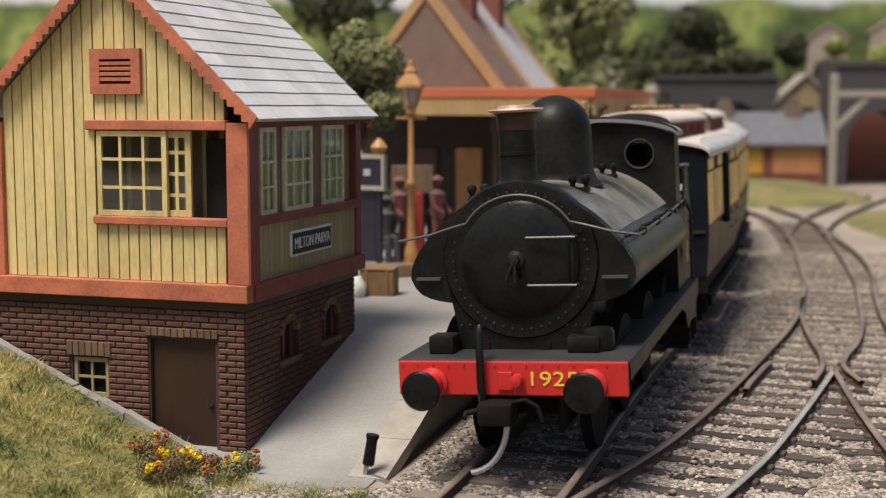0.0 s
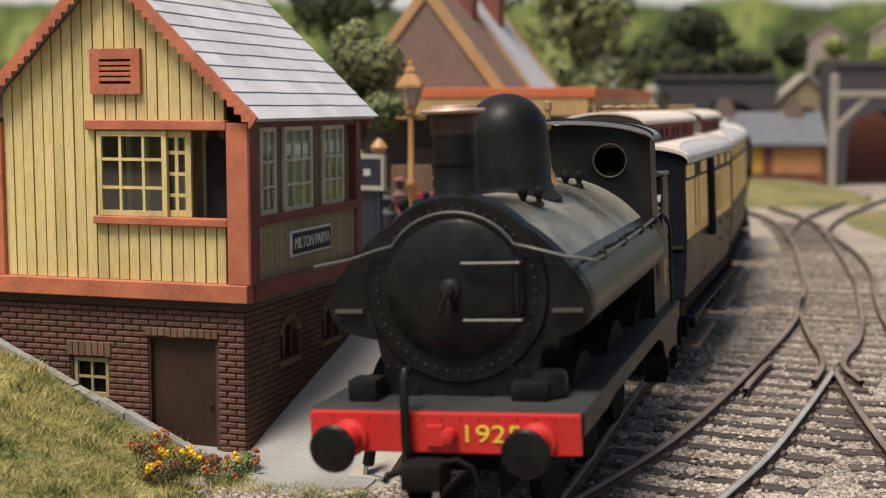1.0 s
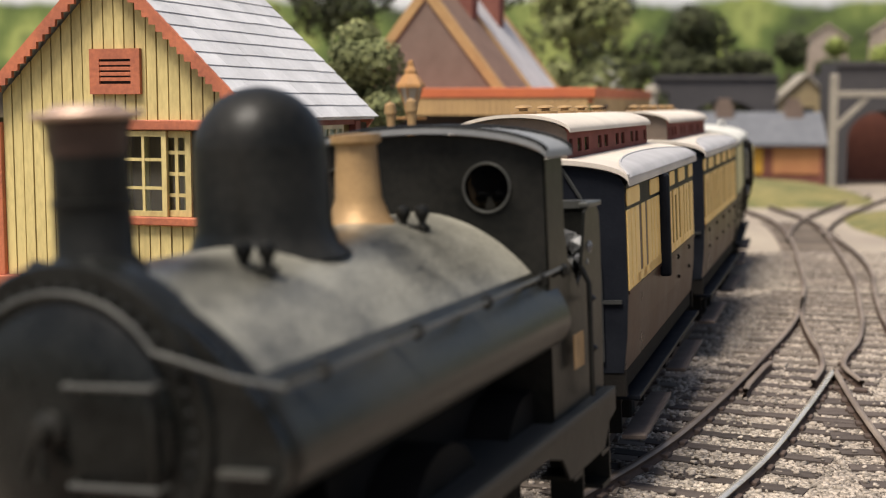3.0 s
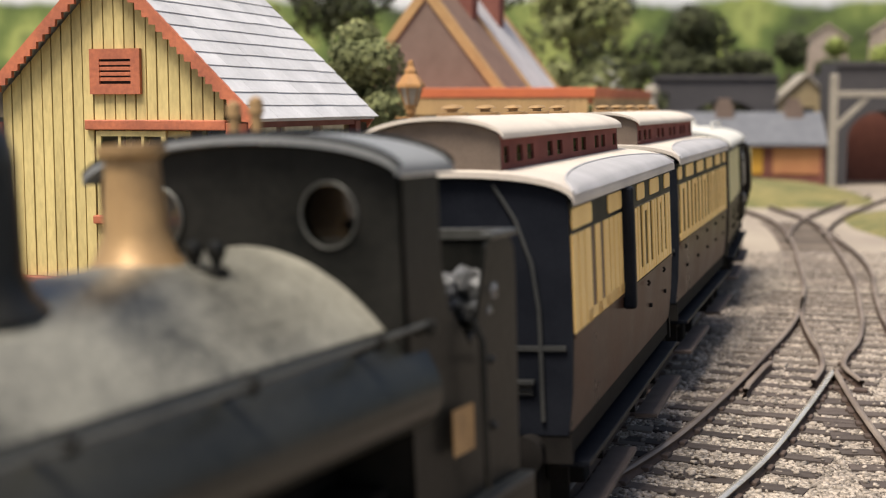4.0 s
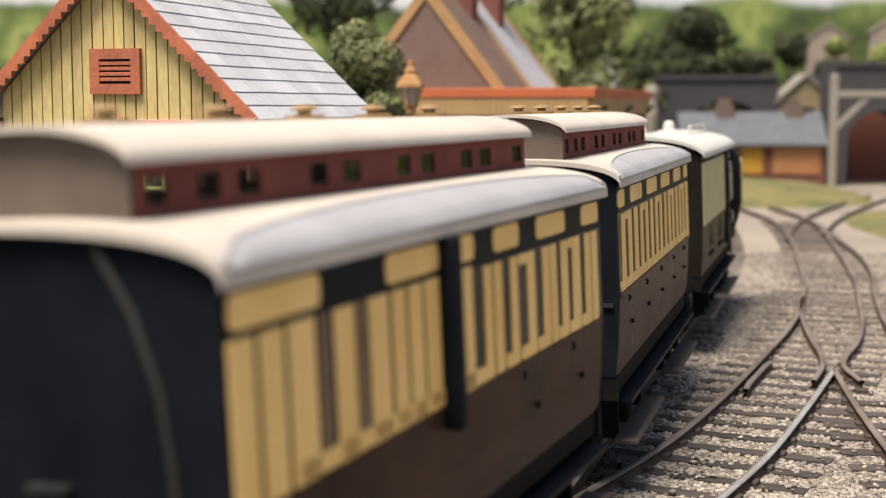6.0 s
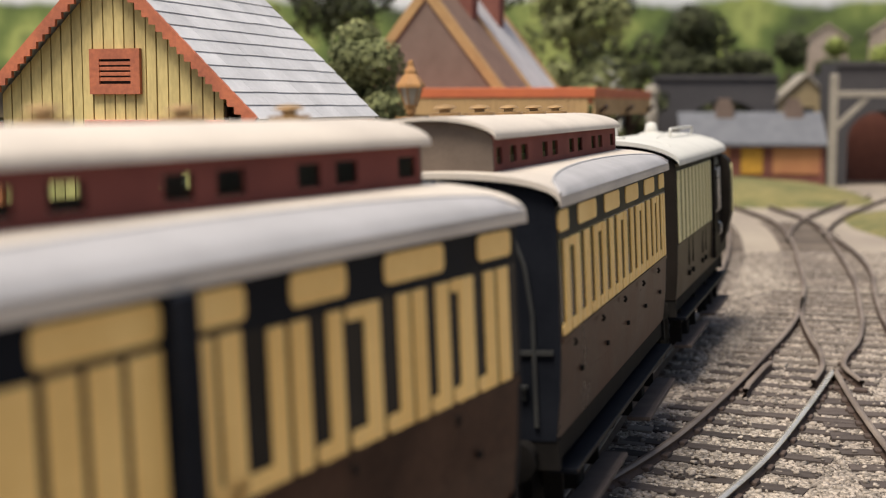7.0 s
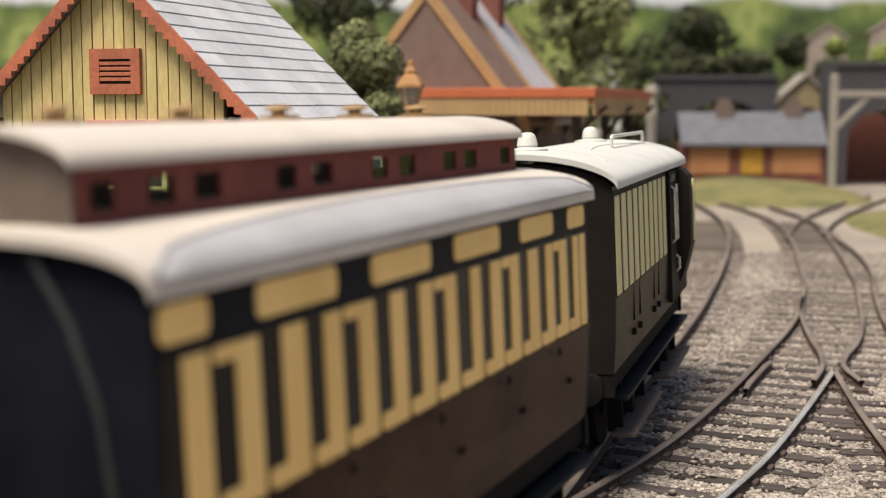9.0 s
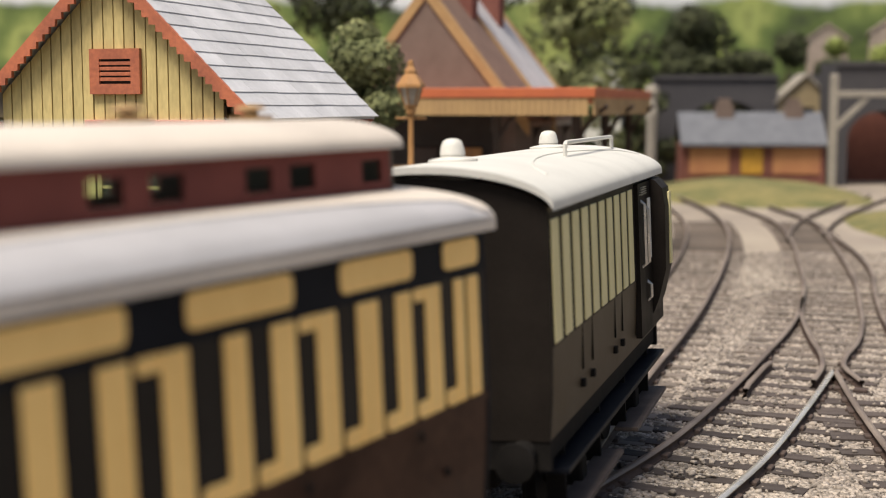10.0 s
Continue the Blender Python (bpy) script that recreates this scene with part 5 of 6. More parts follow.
def clerestory_coach(first):
    co = thing("passenger_coach", "chocolate and cream clerestory coach with a guard's compartment and black end" if first else "chocolate and cream clerestory coach with compartment doors", "coach", group="coaches of the train")
    L, hw = (6.65, 1.26) if first else (6.7, 1.205)
    sp = side_profile(hw)
    # body shell under the panels
    bm = bm_new()
    prof = sp + [(-x, z) for x, z in sp[::-1]]
    prism(bm, prof, "y", 0.03, L - 0.03)
    part("body", bm, "coach_brown", co, "chocolate brown lower body")
    # dark ends with beading and step
    for y0, d in ((0.0, 1), (L, -1)):
        bm = bm_new()
        up = arc(hw, 3.08, 3.34, 16, 0.8)
        pr = [(x, z) for x, z in sp[:-1]] + [(x, z) for x, z in up[::-1]] + [(-x, z) for x, z in sp[:-1][::-1]]
        prism(bm, pr, "y", min(y0 - d * 0.01, y0 + d * 0.06), max(y0 - d * 0.01, y0 + d * 0.06))
        e = part("coach_end", bm, "coach_black", co, "blue-black coach end")
        bm = bm_new()
        y = y0 - d * 0.025
        box(bm, -hw + 0.06, y - 0.015, 1.86, hw - 0.06, y + 0.015, 1.90)
        tube(bm, [(0.62, y, 3.28), (0.80, y, 2.98), (0.93, y, 2.6), (0.98, y, 2.2), (0.98, y, 1.25)], 0.022, 6)
        tube(bm, [(-0.62, y, 3.28), (-0.80, y, 2.98), (-0.93, y, 2.6), (-0.98, y, 2.2), (-0.98, y, 1.25)], 0.022, 6)
        tube(bm, [(0.42, y, 1.86), (0.42, y, 1.25)], 0.018, 6)
        part("beading", bm, "plate_grey", e, smooth=True)
        for x, z in ((0.28, 2.1), (0.80, 1.58)):
            bm = bm_new()
            box(bm, x - 0.12, y - 0.06, z, x + 0.12, y + 0.02, z + 0.03)
            box(bm, x - 0.10, y - 0.015, z - 0.10, x + 0.10, y + 0.02, z)
            part("end_step", bm, "plate_grey", e)
    # cream panels of the frieze, and window posts; a door post has an arm over and under its droplight
    if first:
        frieze = [(0.05, 0.97), (1.83, 2.64), (2.80, 3.29), (3.70, 4.26), (4.70, 5.47), (5.98, 6.52)]
        posts = [(3.46, 3.64, 0), (3.67, 3.86, 0), (4.03, 4.21, 0), (4.43, 4.63, 1), (4.82, 5.0, 0), (5.02, 5.21, 0), (5.33, 5.53, 0), (5.66, 5.90, 1), (6.05, 6.24, 0), (6.27, 6.47, 0)]
        blank = [(0.03, 0.27), (0.32, 0.56), (0.61, 0.90), (1.13, 1.38), (1.57, 1.84), (1.90, 2.10), (2.15, 2.36), (2.41, 2.64), (2.82, 3.02), (3.06, 3.25)]
    else:
        frieze = [(0.04, 0.44), (0.88, 1.75), (2.20, 3.08), (3.50, 4.38), (4.85, 5.67), (6.08, 6.57)]
        posts = [(0.19, 0.43, 0), (0.65, 0.89, 1), (1.10, 1.37, 0), (1.56, 1.79, 0), (1.99, 2.22, 1), (2.43, 2.66, 0), (2.87, 3.10, 0), (3.29, 3.51, 1), (3.76, 3.97, 0), (4.16, 4.40, 0), (4.58, 4.80, 1), (5.0, 5.26, 0), (5.44, 5.65, 0), (5.81, 6.03, 1), (6.2, 6.36, 0), (6.39, 6.57, 0)]
        blank = []
    for sx in (1, -1):
        def slab(y0, y1, z0, z1, t0, t1, bev=0.0):
            bm = bm_new()
            a, b = sorted((sx * (hw + t0), sx * (hw + t1)))
            box(bm, a, y0, z0, b, y1, z1, bev)
            return bm
        def rounded(y0, y1, z0, z1, t1, r=0.05):
            bm = bm_new()
            out = []
            for cy, cz, a0 in ((y1 - r, z1 - r, 0), (y0 + r, z1 - r, 90), (y0 + r, z0 + r, 180), (y1 - r, z0 + r, 270)):
                out += [(cy + r * math.cos(radians(a0 + k * 30)), cz + r * math.sin(radians(a0 + k * 30))) for k in range(4)]
            return prism(bm, out, "x", *sorted((sx * hw, sx * (hw + t1))))
        part("frieze", slab(0.05, L - 0.05, 2.81, 3.10, -0.01, 0.006), "coach_black", co, "black frieze above the windows")
        part("waist_beading", slab(0.05, L - 0.05, 1.95, 1.985, -0.01, 0.014), "coach_brown", co)
        part("window_strip", slab(0.05, L - 0.05, 2.03, 2.81, -0.01, 0.004), "window", co, "dark window glass behind the cream posts")
        for y0, y1 in frieze:
            part("cream_panel", rounded(y0, y1, 2.87, 3.05, 0.018), "coach_cream", co)
        for y0, y1 in blank:
            part("cream_panel", slab(y0, y1, 1.99, 2.83, 0, 0.016, 0.008), "coach_cream", co)
        if first:
            for y0, y1 in ((0.95, 1.08), (1.42, 1.53)):
                part("bare_panel", slab(y0, y1, 1.99, 2.83, 0, 0.012, 0.006), "wood", co, "bare tan panel between the cream ones")
            part("guard_ducket", slab(2.655, 2.79, 1.82, 3.08, -0.01, 0.13, 0.03), "coach_black", co, "narrow black projecting guard's lookout")
        for k, (y0, y1, door) in enumerate(posts):
            part("window_post", slab(y0 + 0.01, y1 - 0.015, 2.00, 2.80, 0, 0.022, 0.010), "coach_cream", co)
            gap = y0 - (posts[k - 1][1] if k else 0.05)
            if gap > 0.1:
                part("window_bottom", rounded(y0 - gap * 0.82, y0 + 0.05, 2.00, 2.105, 0.016, 0.045), "coach_cream", co)
            if door:
                part("window_top", rounded(y0 - gap * 0.85, y0 + 0.05, 2.72, 2.80, 0.014, 0.03), "coach_cream", co)
                part("door_hinge", slab(y1, y1 + 0.06, 1.56, 1.60, -0.05, 0.006), "under", co)
                bm = bm_new()
                x = sx * (hw + 0.03)
                tube(bm, [(x, y0 - gap, 1.87), (sx * (hw + 0.05), y0 - gap, 1.90), (x, y0 - gap, 1.93)], 0.016, 6)
                part("door_handle", bm, "under", co)
    # lower roof, clerestory and its roof
    lo_arc = arc(hw + 0.06, 3.08, 3.355, 24, 0.8)
    bm = bm_new()
    prism(bm, lo_arc + [(x, z + 0.05) for x, z in lo_arc[::-1]], "y", -0.08, L + 0.08)
    roof = part("roof", bm, "roof_cream", co, "cream-white arched roof", True)
    for sx in (1, -1):
        # curved rain strip, and the greyed band below it
        bm = bm_new()
        pts = []
        for k in range(25):
            y = -0.02 + (L + 0.04) * k / 24
            q = math.sin(math.pi * k / 24) ** 0.55
            x = (hw + 0.05) - 0.36 * q
            i = math.asin(min(x / (hw + 0.06), 1))
            z = 3.08 + 0.275 * max(math.cos(i), 0) ** 0.8 + 0.062
            pts.append((sx * x, y, z))
        tube(bm, pts, 0.016, 6)
        part("rain_strip", bm, "roof_grey", roof, smooth=True)
        bm = bm_new()
        for k in range(24):
            row = []
            for kk in (k, k + 1):
                y = -0.02 + (L + 0.04) * kk / 24
                q = math.sin(math.pi * kk / 24) ** 0.55
                for f in (0.0, 0.12, 0.3, 0.55, 0.8, 1.0):
                    x = (hw + 0.063) - 0.36 * q * f
                    z = 3.08 + 0.275 * max(math.cos(math.asin(min(x / (hw + 0.065), 1))), 0) ** 0.8 + 0.064
                    row.append(bm.verts.new((sx * x, y, z)))
            for f in range(5):
                bm.faces.new((row[f], row[f + 1], row[f + 7], row[f + 6]))
        bmesh.ops.remove_doubles(bm, verts=bm.verts[:], dist=0.0005)
        bmesh.ops.recalc_face_normals(bm, faces=bm.faces[:])
        part("roof_margin", bm, "roof_grey", roof, "greyed lower roof margin", True)
    cw, c0, c1 = 0.62, 0.30, L - 0.18
    lights = [(0.42, 0.62), (0.90, 1.15), (1.33, 1.60), (2.22, 2.47), (2.69, 2.96), (3.55, 3.82), (4.02, 4.30), (4.85, 5.12), (5.30, 5.58), (6.14, 6.40)]
    bm = bm_new()
    for sx in (1, -1):
        a, b = sorted((sx * cw, sx * (cw - 0.03)))
        box(bm, a, c0, 3.30, b, c1, 3.44)
        box(bm, a, c0, 3.585, b, c1, 3.70)
        ends = [c0] + [q for w in lights for q in w] + [c1]
        for q0, q1 in zip(ends[::2], ends[1::2]):
            box(bm, a, q0, 3.44, b, q1, 3.585)
    cl = part("clerestory", bm, "maroon", co, "maroon clerestory with small open windows")
    for sx in (1, -1):
        for q0, q1 in lights:
            bm = bm_new()
            a, b = sorted((sx * (cw - 0.024), sx * (cw - 0.018)))
            box(bm, a, q0, 3.44, b, q1, 3.585)
            part("clerestory_window", bm, "pane", cl).visible_shadow = False
    for y0 in (c0 - 0.02, c1 - 0.02):
        bm = bm_new()
        up = arc(cw, 3.66, 3.83, 12)
        prism(bm, [(cw, 3.30)] + up[::-1] + [(-cw, 3.30)], "y", y0, y0 + 0.04)
        part("clerestory_end", bm, "cl_end", cl, "bare brown clerestory end")
    ca = arc(cw + 0.05, 3.655, 3.84, 18)
    bm = bm_new()
    prism(bm, ca + [(x, z + 0.035) for x, z in ca[::-1]], "y", c0 - 0.09, c1 + 0.09)
    part("clerestory_roof", bm, "roof_cream", cl, "cream-white clerestory roof", True)
    for k in range(5):
        y = 1.0 + k * (L - 1.9) / 4
        bm = bm_new()
        lathe(bm, [(0.14, 3.86), (0.15, 3.90), (0.05, 3.91), (0.05, 3.935), (0.11, 3.945), (0.08, 3.97), (0, 3.98)], (0.0, y, 0), 16)
        part("lamp_top", bm, "brass", cl, "small brass lamp top", True)
    running_gear(co, L, hw, (1.4, L - 1.4))
    return co


def brake_van():
    co = thing("brake_van", "brown and cream passenger brake van with a white roof", "van")
    L, hw = 6.35, 1.14
    sp = side_profile(hw, 0.05)
    bm = bm_new()
    prism(bm, sp + [(-x, z) for x, z in sp[::-1]], "y", 0.03, L - 0.03)
    part("body", bm, "van_brown", co, "olive-brown lower body")
    for y0, d in ((0.0, 1), (L, -1)):
        bm = bm_new()
        up = arc(hw, 3.06, 3.36, 16)
        prism(bm, sp[:-1] + up[::-1] + [(-x, z) for x, z in sp[:-1][::-1]], "y", min(y0 - d * 0.01, y0 + d * 0.05), max(y0 - d * 0.01, y0 + d * 0.05))
        e = part("van_end", bm, "van_black", co, "plain brown-black van end")
        bm = bm_new()
        tube(bm, [(-0.12, y0 - d * 0.03, 1.75), (0, y0 - d * 0.05, 1.9), (0.12, y0 - d * 0.03, 1.75)], 0.02, 6)
        part("lamp_bracket", bm, "under", e)
    for sx in (1, -1):
        def slab(y0, y1, z0, z1, t0, t1, bev=0.0):
            bm = bm_new()
            a, b = sorted((sx * (hw + t0), sx * (hw + t1)))
            box(bm, a, y0, z0, b, y1, z1, bev)
            return bm
        part("dark_field", slab(0.04, 5.4, 1.92, 3.04, -0.01, 0.004), "van_black", co)
        for k in range(10):
            y = 0.08 + k * 0.437
            part("cream_panel", slab(y, y + 0.285, 1.94, 2.98, 0, 0.018, 0.008), "van_cream", co)
        for y in (1.3, 1.78, 3.05, 3.5):
            part("door_edge", slab(y, y + 0.010, 1.5, 1.92, -0.05, 0.001), "under", co)
            part("door_hinge", slab(y - 0.04, y + 0.04, 1.34, 1.41, -0.05, 0.012), "under", co)
        # guard's lookout, rounded, with a tall window either way
        bm = bm_new()
        pr = [(4.5, 1.25), (6.28, 1.25), (6.28, 3.02), (4.5, 3.02)]
        a, b = sorted((sx * (hw - 0.02), sx * (hw + 0.05)))
        prism(bm, pr, "x", a, b)
        part("lookout_base", bm, "van_black", co)
        bm = bm_new()
        key = [(0.0, 1.35), (0.10, 1.6), (0.19, 1.95), (0.20, 2.7), (0.17, 2.92), (0.08, 3.02), (0.0, 3.04)]
        prism(bm, [(sx * (hw + 0.03 + q), z) for q, z in key], "y", 5.42, 5.95)
        dk = part("guard_ducket", bm, "van_black", co, "rounded black guard's lookout")
        part("ducket_window", slab(5.74, 5.90, 1.98, 2.86, 0.215, 0.240), "van_cream", dk)
        part("side_window", slab(5.16, 5.36, 2.1, 2.82, 0.045, 0.062), "curtain", co, "pale side window")
        bm = bm_new()
        x = sx * (hw + 0.09)
        for q, z0, z1 in ((4.70, 2.05, 2.82), (4.95, 2.05, 2.75), (5.05, 1.62, 1.85)):
            tube(bm, [(sx * (hw + 0.04), q, z0), (x, q, z0 + 0.04), (x, q, z1 - 0.04), (sx * (hw + 0.04), q, z1)], 0.02, 6)
        for k in range(4):
            box(bm, *sorted((sx * (hw + 0.05), sx * (hw + 0.075)))[:1], 4.58 + 0.03 * k, 2.89 + 0.025 * k, sorted((sx * (hw + 0.05), sx * (hw + 0.075)))[1], 5.0, 2.90 + 0.025 * k)
        part("grab_rail", bm, "steel", co, smooth=True)
    ra = arc(hw + 0.07, 3.06, 3.40, 24)
    bm = bm_new()
    prism(bm, ra + [(x, z + 0.06) for x, z in ra[::-1]], "y", -0.08, L + 0.06)
    roof = part("roof", bm, "roof_white", co, "clean white arched roof", True)
    bm = bm_new()
    pts = []
    for k in range(19):
        y = 0.9 + 5.3 * k / 18
        x = 0.95 - 0.5 * math.sin(math.pi * k / 18) ** 0.6
        pts.append((x, y, 3.06 + 0.34 * math.cos(math.asin(x / (hw + 0.07))) ** 1.15 + 0.06))
    tube(bm, pts, 0.012, 6)
    part("rain_strip", bm, "roof_white", roof, smooth=True)
    for y in (1.2, 5.3):
        bm = bm_new()
        lathe(bm, [(0.22, 3.40), (0.235, 3.43), (0.23, 3.475), (0.17, 3.49), (0.12, 3.495), (0.11, 3.51), (0.12, 3.52), (0.105, 3.60), (0.085, 3.645), (0.05, 3.665), (0, 3.67)], (0, y, 0), 24)
        part("torpedo_ventilator", bm, "roof_white", roof, "white domed roof ventilator", True)
    bm = bm_new()
    tube(bm, [(0.62, 3.3, 3.36), (0.62, 3.3, 3.53), (0.62, 3.36, 3.55), (0.62, 6.1, 3.55), (0.62, 6.16, 3.53), (0.62, 6.16, 3.36)], 0.024, 6)
    part("roof_handrail", bm, "roof_white", roof, smooth=True)
    running_gear(co, L, hw, (1.55, L - 1.55))
    return co


# ---- on the platform ----
def figure(at, rz, cloth, label, seated=False):
    """A small painted figure, kept to plain shapes in one mesh."""
    bm = bm_new()
    base = 0.45 if seated else 0.8
    lathe(bm, [(0.10, base), (0.15, base + 0.06), (0.14, base + 0.3), (0.19, base + 0.52), (0.06, base + 0.62)], (0, 0, 0), 10)
    for x in (-0.09, 0.09):
        legs = [(x, 0, 0.5), (x, -0.4, 0.5), (x, -0.43, 0.03)] if seated else [(x, 0, 0.85), (x, -0.02, 0.4), (x, 0, 0.02)]
        tube(bm, legs, 0.075, 6)
        tube(bm, [(x * 2.0, 0, base + 0.52), (x * 2.5, -0.06, base + 0.28), (x * 1.6, -0.24, base + 0.12)], 0.05, 6)
    z = base + 0.76
    lathe(bm, [(0.0, z - 0.15), (0.09, z - 0.06), (0.10, z + 0.03), (0.14, z + 0.05), (0.10, z + 0.1), (0, z + 0.14)], (0, 0, 0), 10)
    solid("figurine", bm, cloth, label, "figurine", at, rz, group="figures on the platform", smooth=True)


def station_things():
    # wicker hamper
    t = thing("hamper", "brown wicker luggage hamper on the platform", "hamper", (-1.05, 22.0, 0.9), -10)
    bm = bm_new()
    box(bm, -0.29, -0.2, 0, 0.29, 0.2, 0.40, 0.02)
    part("basket", bm, "hamper", t)
    bm = bm_new()
    box(bm, -0.30, -0.21, 0.405, 0.30, 0.21, 0.46, 0.02)
    part("lid", bm, "hamper", t)
    for x in (-0.17, 0.17):
        bm = bm_new()
        box(bm, x - 0.02, -0.215, 0.02, x + 0.02, -0.2, 0.44)
        part("strap", bm, "wood", t)
    bm = bm_new()
    lathe(bm, [(0.10, 0), (0.13, 0.05), (0.13, 0.22), (0.07, 0.3), (0.06, 0.33), (0, 0.33)], (0, 0, 0), 14)
    solid("milk_churn", bm, "curtain", "small white can beside the signal box", "can", (-1.38, 21.7, 0.9), smooth=True)
    bm = bm_new()
    box(bm, -0.42, -0.15, 0, 0.42, 0.15, 0.24, 0.03)
    solid("suitcase", bm, "wood", "brown suitcase lying on the platform", "suitcase", (-0.95, 24.3, 0.9), 15)
    # name board
    t = thing("station_sign", "black station name board with a white frame on posts", "sign", (-1.75, 25.2, 0.9), -32)
    bm = bm_new()
    box(bm, -1.2, -0.03, 1.62, 0.75, 0.03, 2.12)
    part("board", bm, "plate", t)
    for q in ((-1.26, -0.05, 2.12, 0.81, 0.05, 2.2), (-1.26, -0.05, 1.54, 0.81, 0.05, 1.62), (0.75, -0.05, 1.62, 0.81, 0.05, 2.12), (-1.26, -0.05, 1.62, -1.2, 0.05, 2.12)):
        bm = bm_new()
        box(bm, *q)
        part("frame", bm, "post", t)
    bm = bm_new()
    for k in range(6):
        box(bm, -1.0 + k * 0.27, -0.04, 1.80, -1.0 + k * 0.27 + 0.15, -0.031, 1.93)
    tagged(part("lettering", bm, "roof_grey", t), kind="stuff")
    for x in (-1.1, 0.62):
        bm = bm_new()
        box(bm, x - 0.05, 0.04, 0, x + 0.05, 0.13, 2.2)
        p = part("post", bm, "plate", t)
        bm = bm_new()
        lathe(bm, [(0.07, 2.2), (0.13, 2.27), (0.16, 2.33), (0.10, 2.42), (0.02, 2.5), (0, 2.5)], (x, 0.08, 0), 12)
        part("finial", bm, "lamp", p, "ochre post finial", True)
    bm = bm_new()
    box(bm, -1.15, 0.05, 0.2, 0.55, 0.09, 1.5)
    part("backing_board", bm, "plate", t)
    # lamp
    t = thing("street_lamp", "ochre cast-iron platform lamp with a lantern", "lamp", (-0.62, 26.2, 0.9), 12)
    bm = bm_new()
    lathe(bm, [(0.14, 0), (0.13, 0.3), (0.085, 0.4), (0.065, 1.5), (0.10, 1.55), (0.10, 1.62), (0.06, 1.68), (0.052, 2.9), (0.10, 2.95), (0.10, 3.05), (0.05, 3.1)], (0, 0, 0), 14)
    part("post", bm, "lamp", t, smooth=True)
    bm = bm_new()
    tube(bm, [(-0.3, 0, 2.85), (0.3, 0, 2.85)], 0.025, 6)
    part("ladder_bar", bm, "lamp", t)
    bm = bm_new()
    lathe(bm, [(0.12, 3.1), (0.22, 3.45)], (0, 0, 0), 6)
    part("lantern_glass", bm, "lamp_glass", t)
    bm = bm_new()
    lathe(bm, [(0.13, 3.06), (0.14, 3.11), (0.05, 3.12)], (0, 0, 0), 6)
    lathe(bm, [(0.29, 3.44), (0.28, 3.5), (0.16, 3.66), (0.12, 3.7), (0.12, 3.76), (0.07, 3.84), (0.05, 3.95), (0, 3.97)], (0, 0, 0), 6)
    for k in range(6):
        a = math.pi * k / 3
        tube(bm, [(0.12 * math.cos(a), 0.12 * math.sin(a), 3.1), (0.23 * math.cos(a), 0.23 * math.sin(a), 3.46)], 0.018, 5)
    part("lantern_frame", bm, "lamp", t)
    # bench and figures
    t = thing("bench", "red-brown slatted platform bench", "bench", (-1.25, 27.0, 0.9), 30)
    for k in range(4):
        bm = bm_new()
        box(bm, -1.0, -0.2 + 0.11 * k, 0.43, 1.0, -0.11 + 0.11 * k, 0.46)
        part("seat_slat", bm, "bench", t)
        bm = bm_new()
        box(bm, -1.0, 0.26, 0.55 + 0.12 * k, 1.0, 0.29, 0.64 + 0.12 * k)
        part("back_slat", bm, "bench", t)
    for x in (-0.85, 0.85):
        bm = bm_new()
        box(bm, x - 0.03, -0.18, 0, x + 0.03, -0.12, 0.43)
        box(bm, x - 0.03, 0.2, 0, x + 0.03, 0.26, 1.0)
        part("leg", bm, "bench", t)
    figure((-1.12, 26.6, 0.9), 20, "fig_grey", "grey painted figurine seated on the bench", True)
    figure((-0.86, 26.9, 0.9), 40, "fig_red", "red-capped painted figurine on the platform")
    figure((-0.35, 27.6, 0.9), -20, "fig_grey", "dark painted figurine standing on the platform")
    figure((-0.12, 27.3, 0.9), 60, "fig_red", "red and white painted figurine standing on the platform")
    t = thing("vending_machine", "red enamelled platform machine under a board", "machine", (-0.62, 27.2, 0.9), 10)
    bm = bm_new()
    box(bm, -0.2, -0.15, 0, 0.2, 0.15, 1.35, 0.02)
    part("case", bm, "red", t)
    bm = bm_new()
    box(bm, -0.42, -0.04, 1.36, 0.42, 0.04, 1.9, 0.01)
    part("board", bm, "wood", t)
    # ground lever by the ramp
    t = thing("point_lever", "black-handled point lever with a bent wire", "lever", (-0.88, 14.75, -0.17), ry=9)
    bm = bm_new()
    tube(bm, [(0, 0, 0), (-0.005, 0, 0.16), (0.01, 0, 0.2)], 0.028)
    part("rod", bm, "steel", t, smooth=True)
    bm = bm_new()
    lathe(bm, [(0.05, 0.16), (0.068, 0.18), (0.062, 0.45), (0.075, 0.50), (0.07, 0.52), (0, 0.52)], (0.015, 0, 0), 16)
    part("grip", bm, "tank_front", t, "black lever grip", True)
    bm = bm_new()
    tube(bm, [(0.0, 0.0, 0.03), (0.1, -0.05, 0.06), (0.2, -0.12, 0.06), (0.32, -0.25, 0.04), (0.36, -0.4, 0.02)], 0.028)
    part("wire", bm, "steel", t, smooth=True)


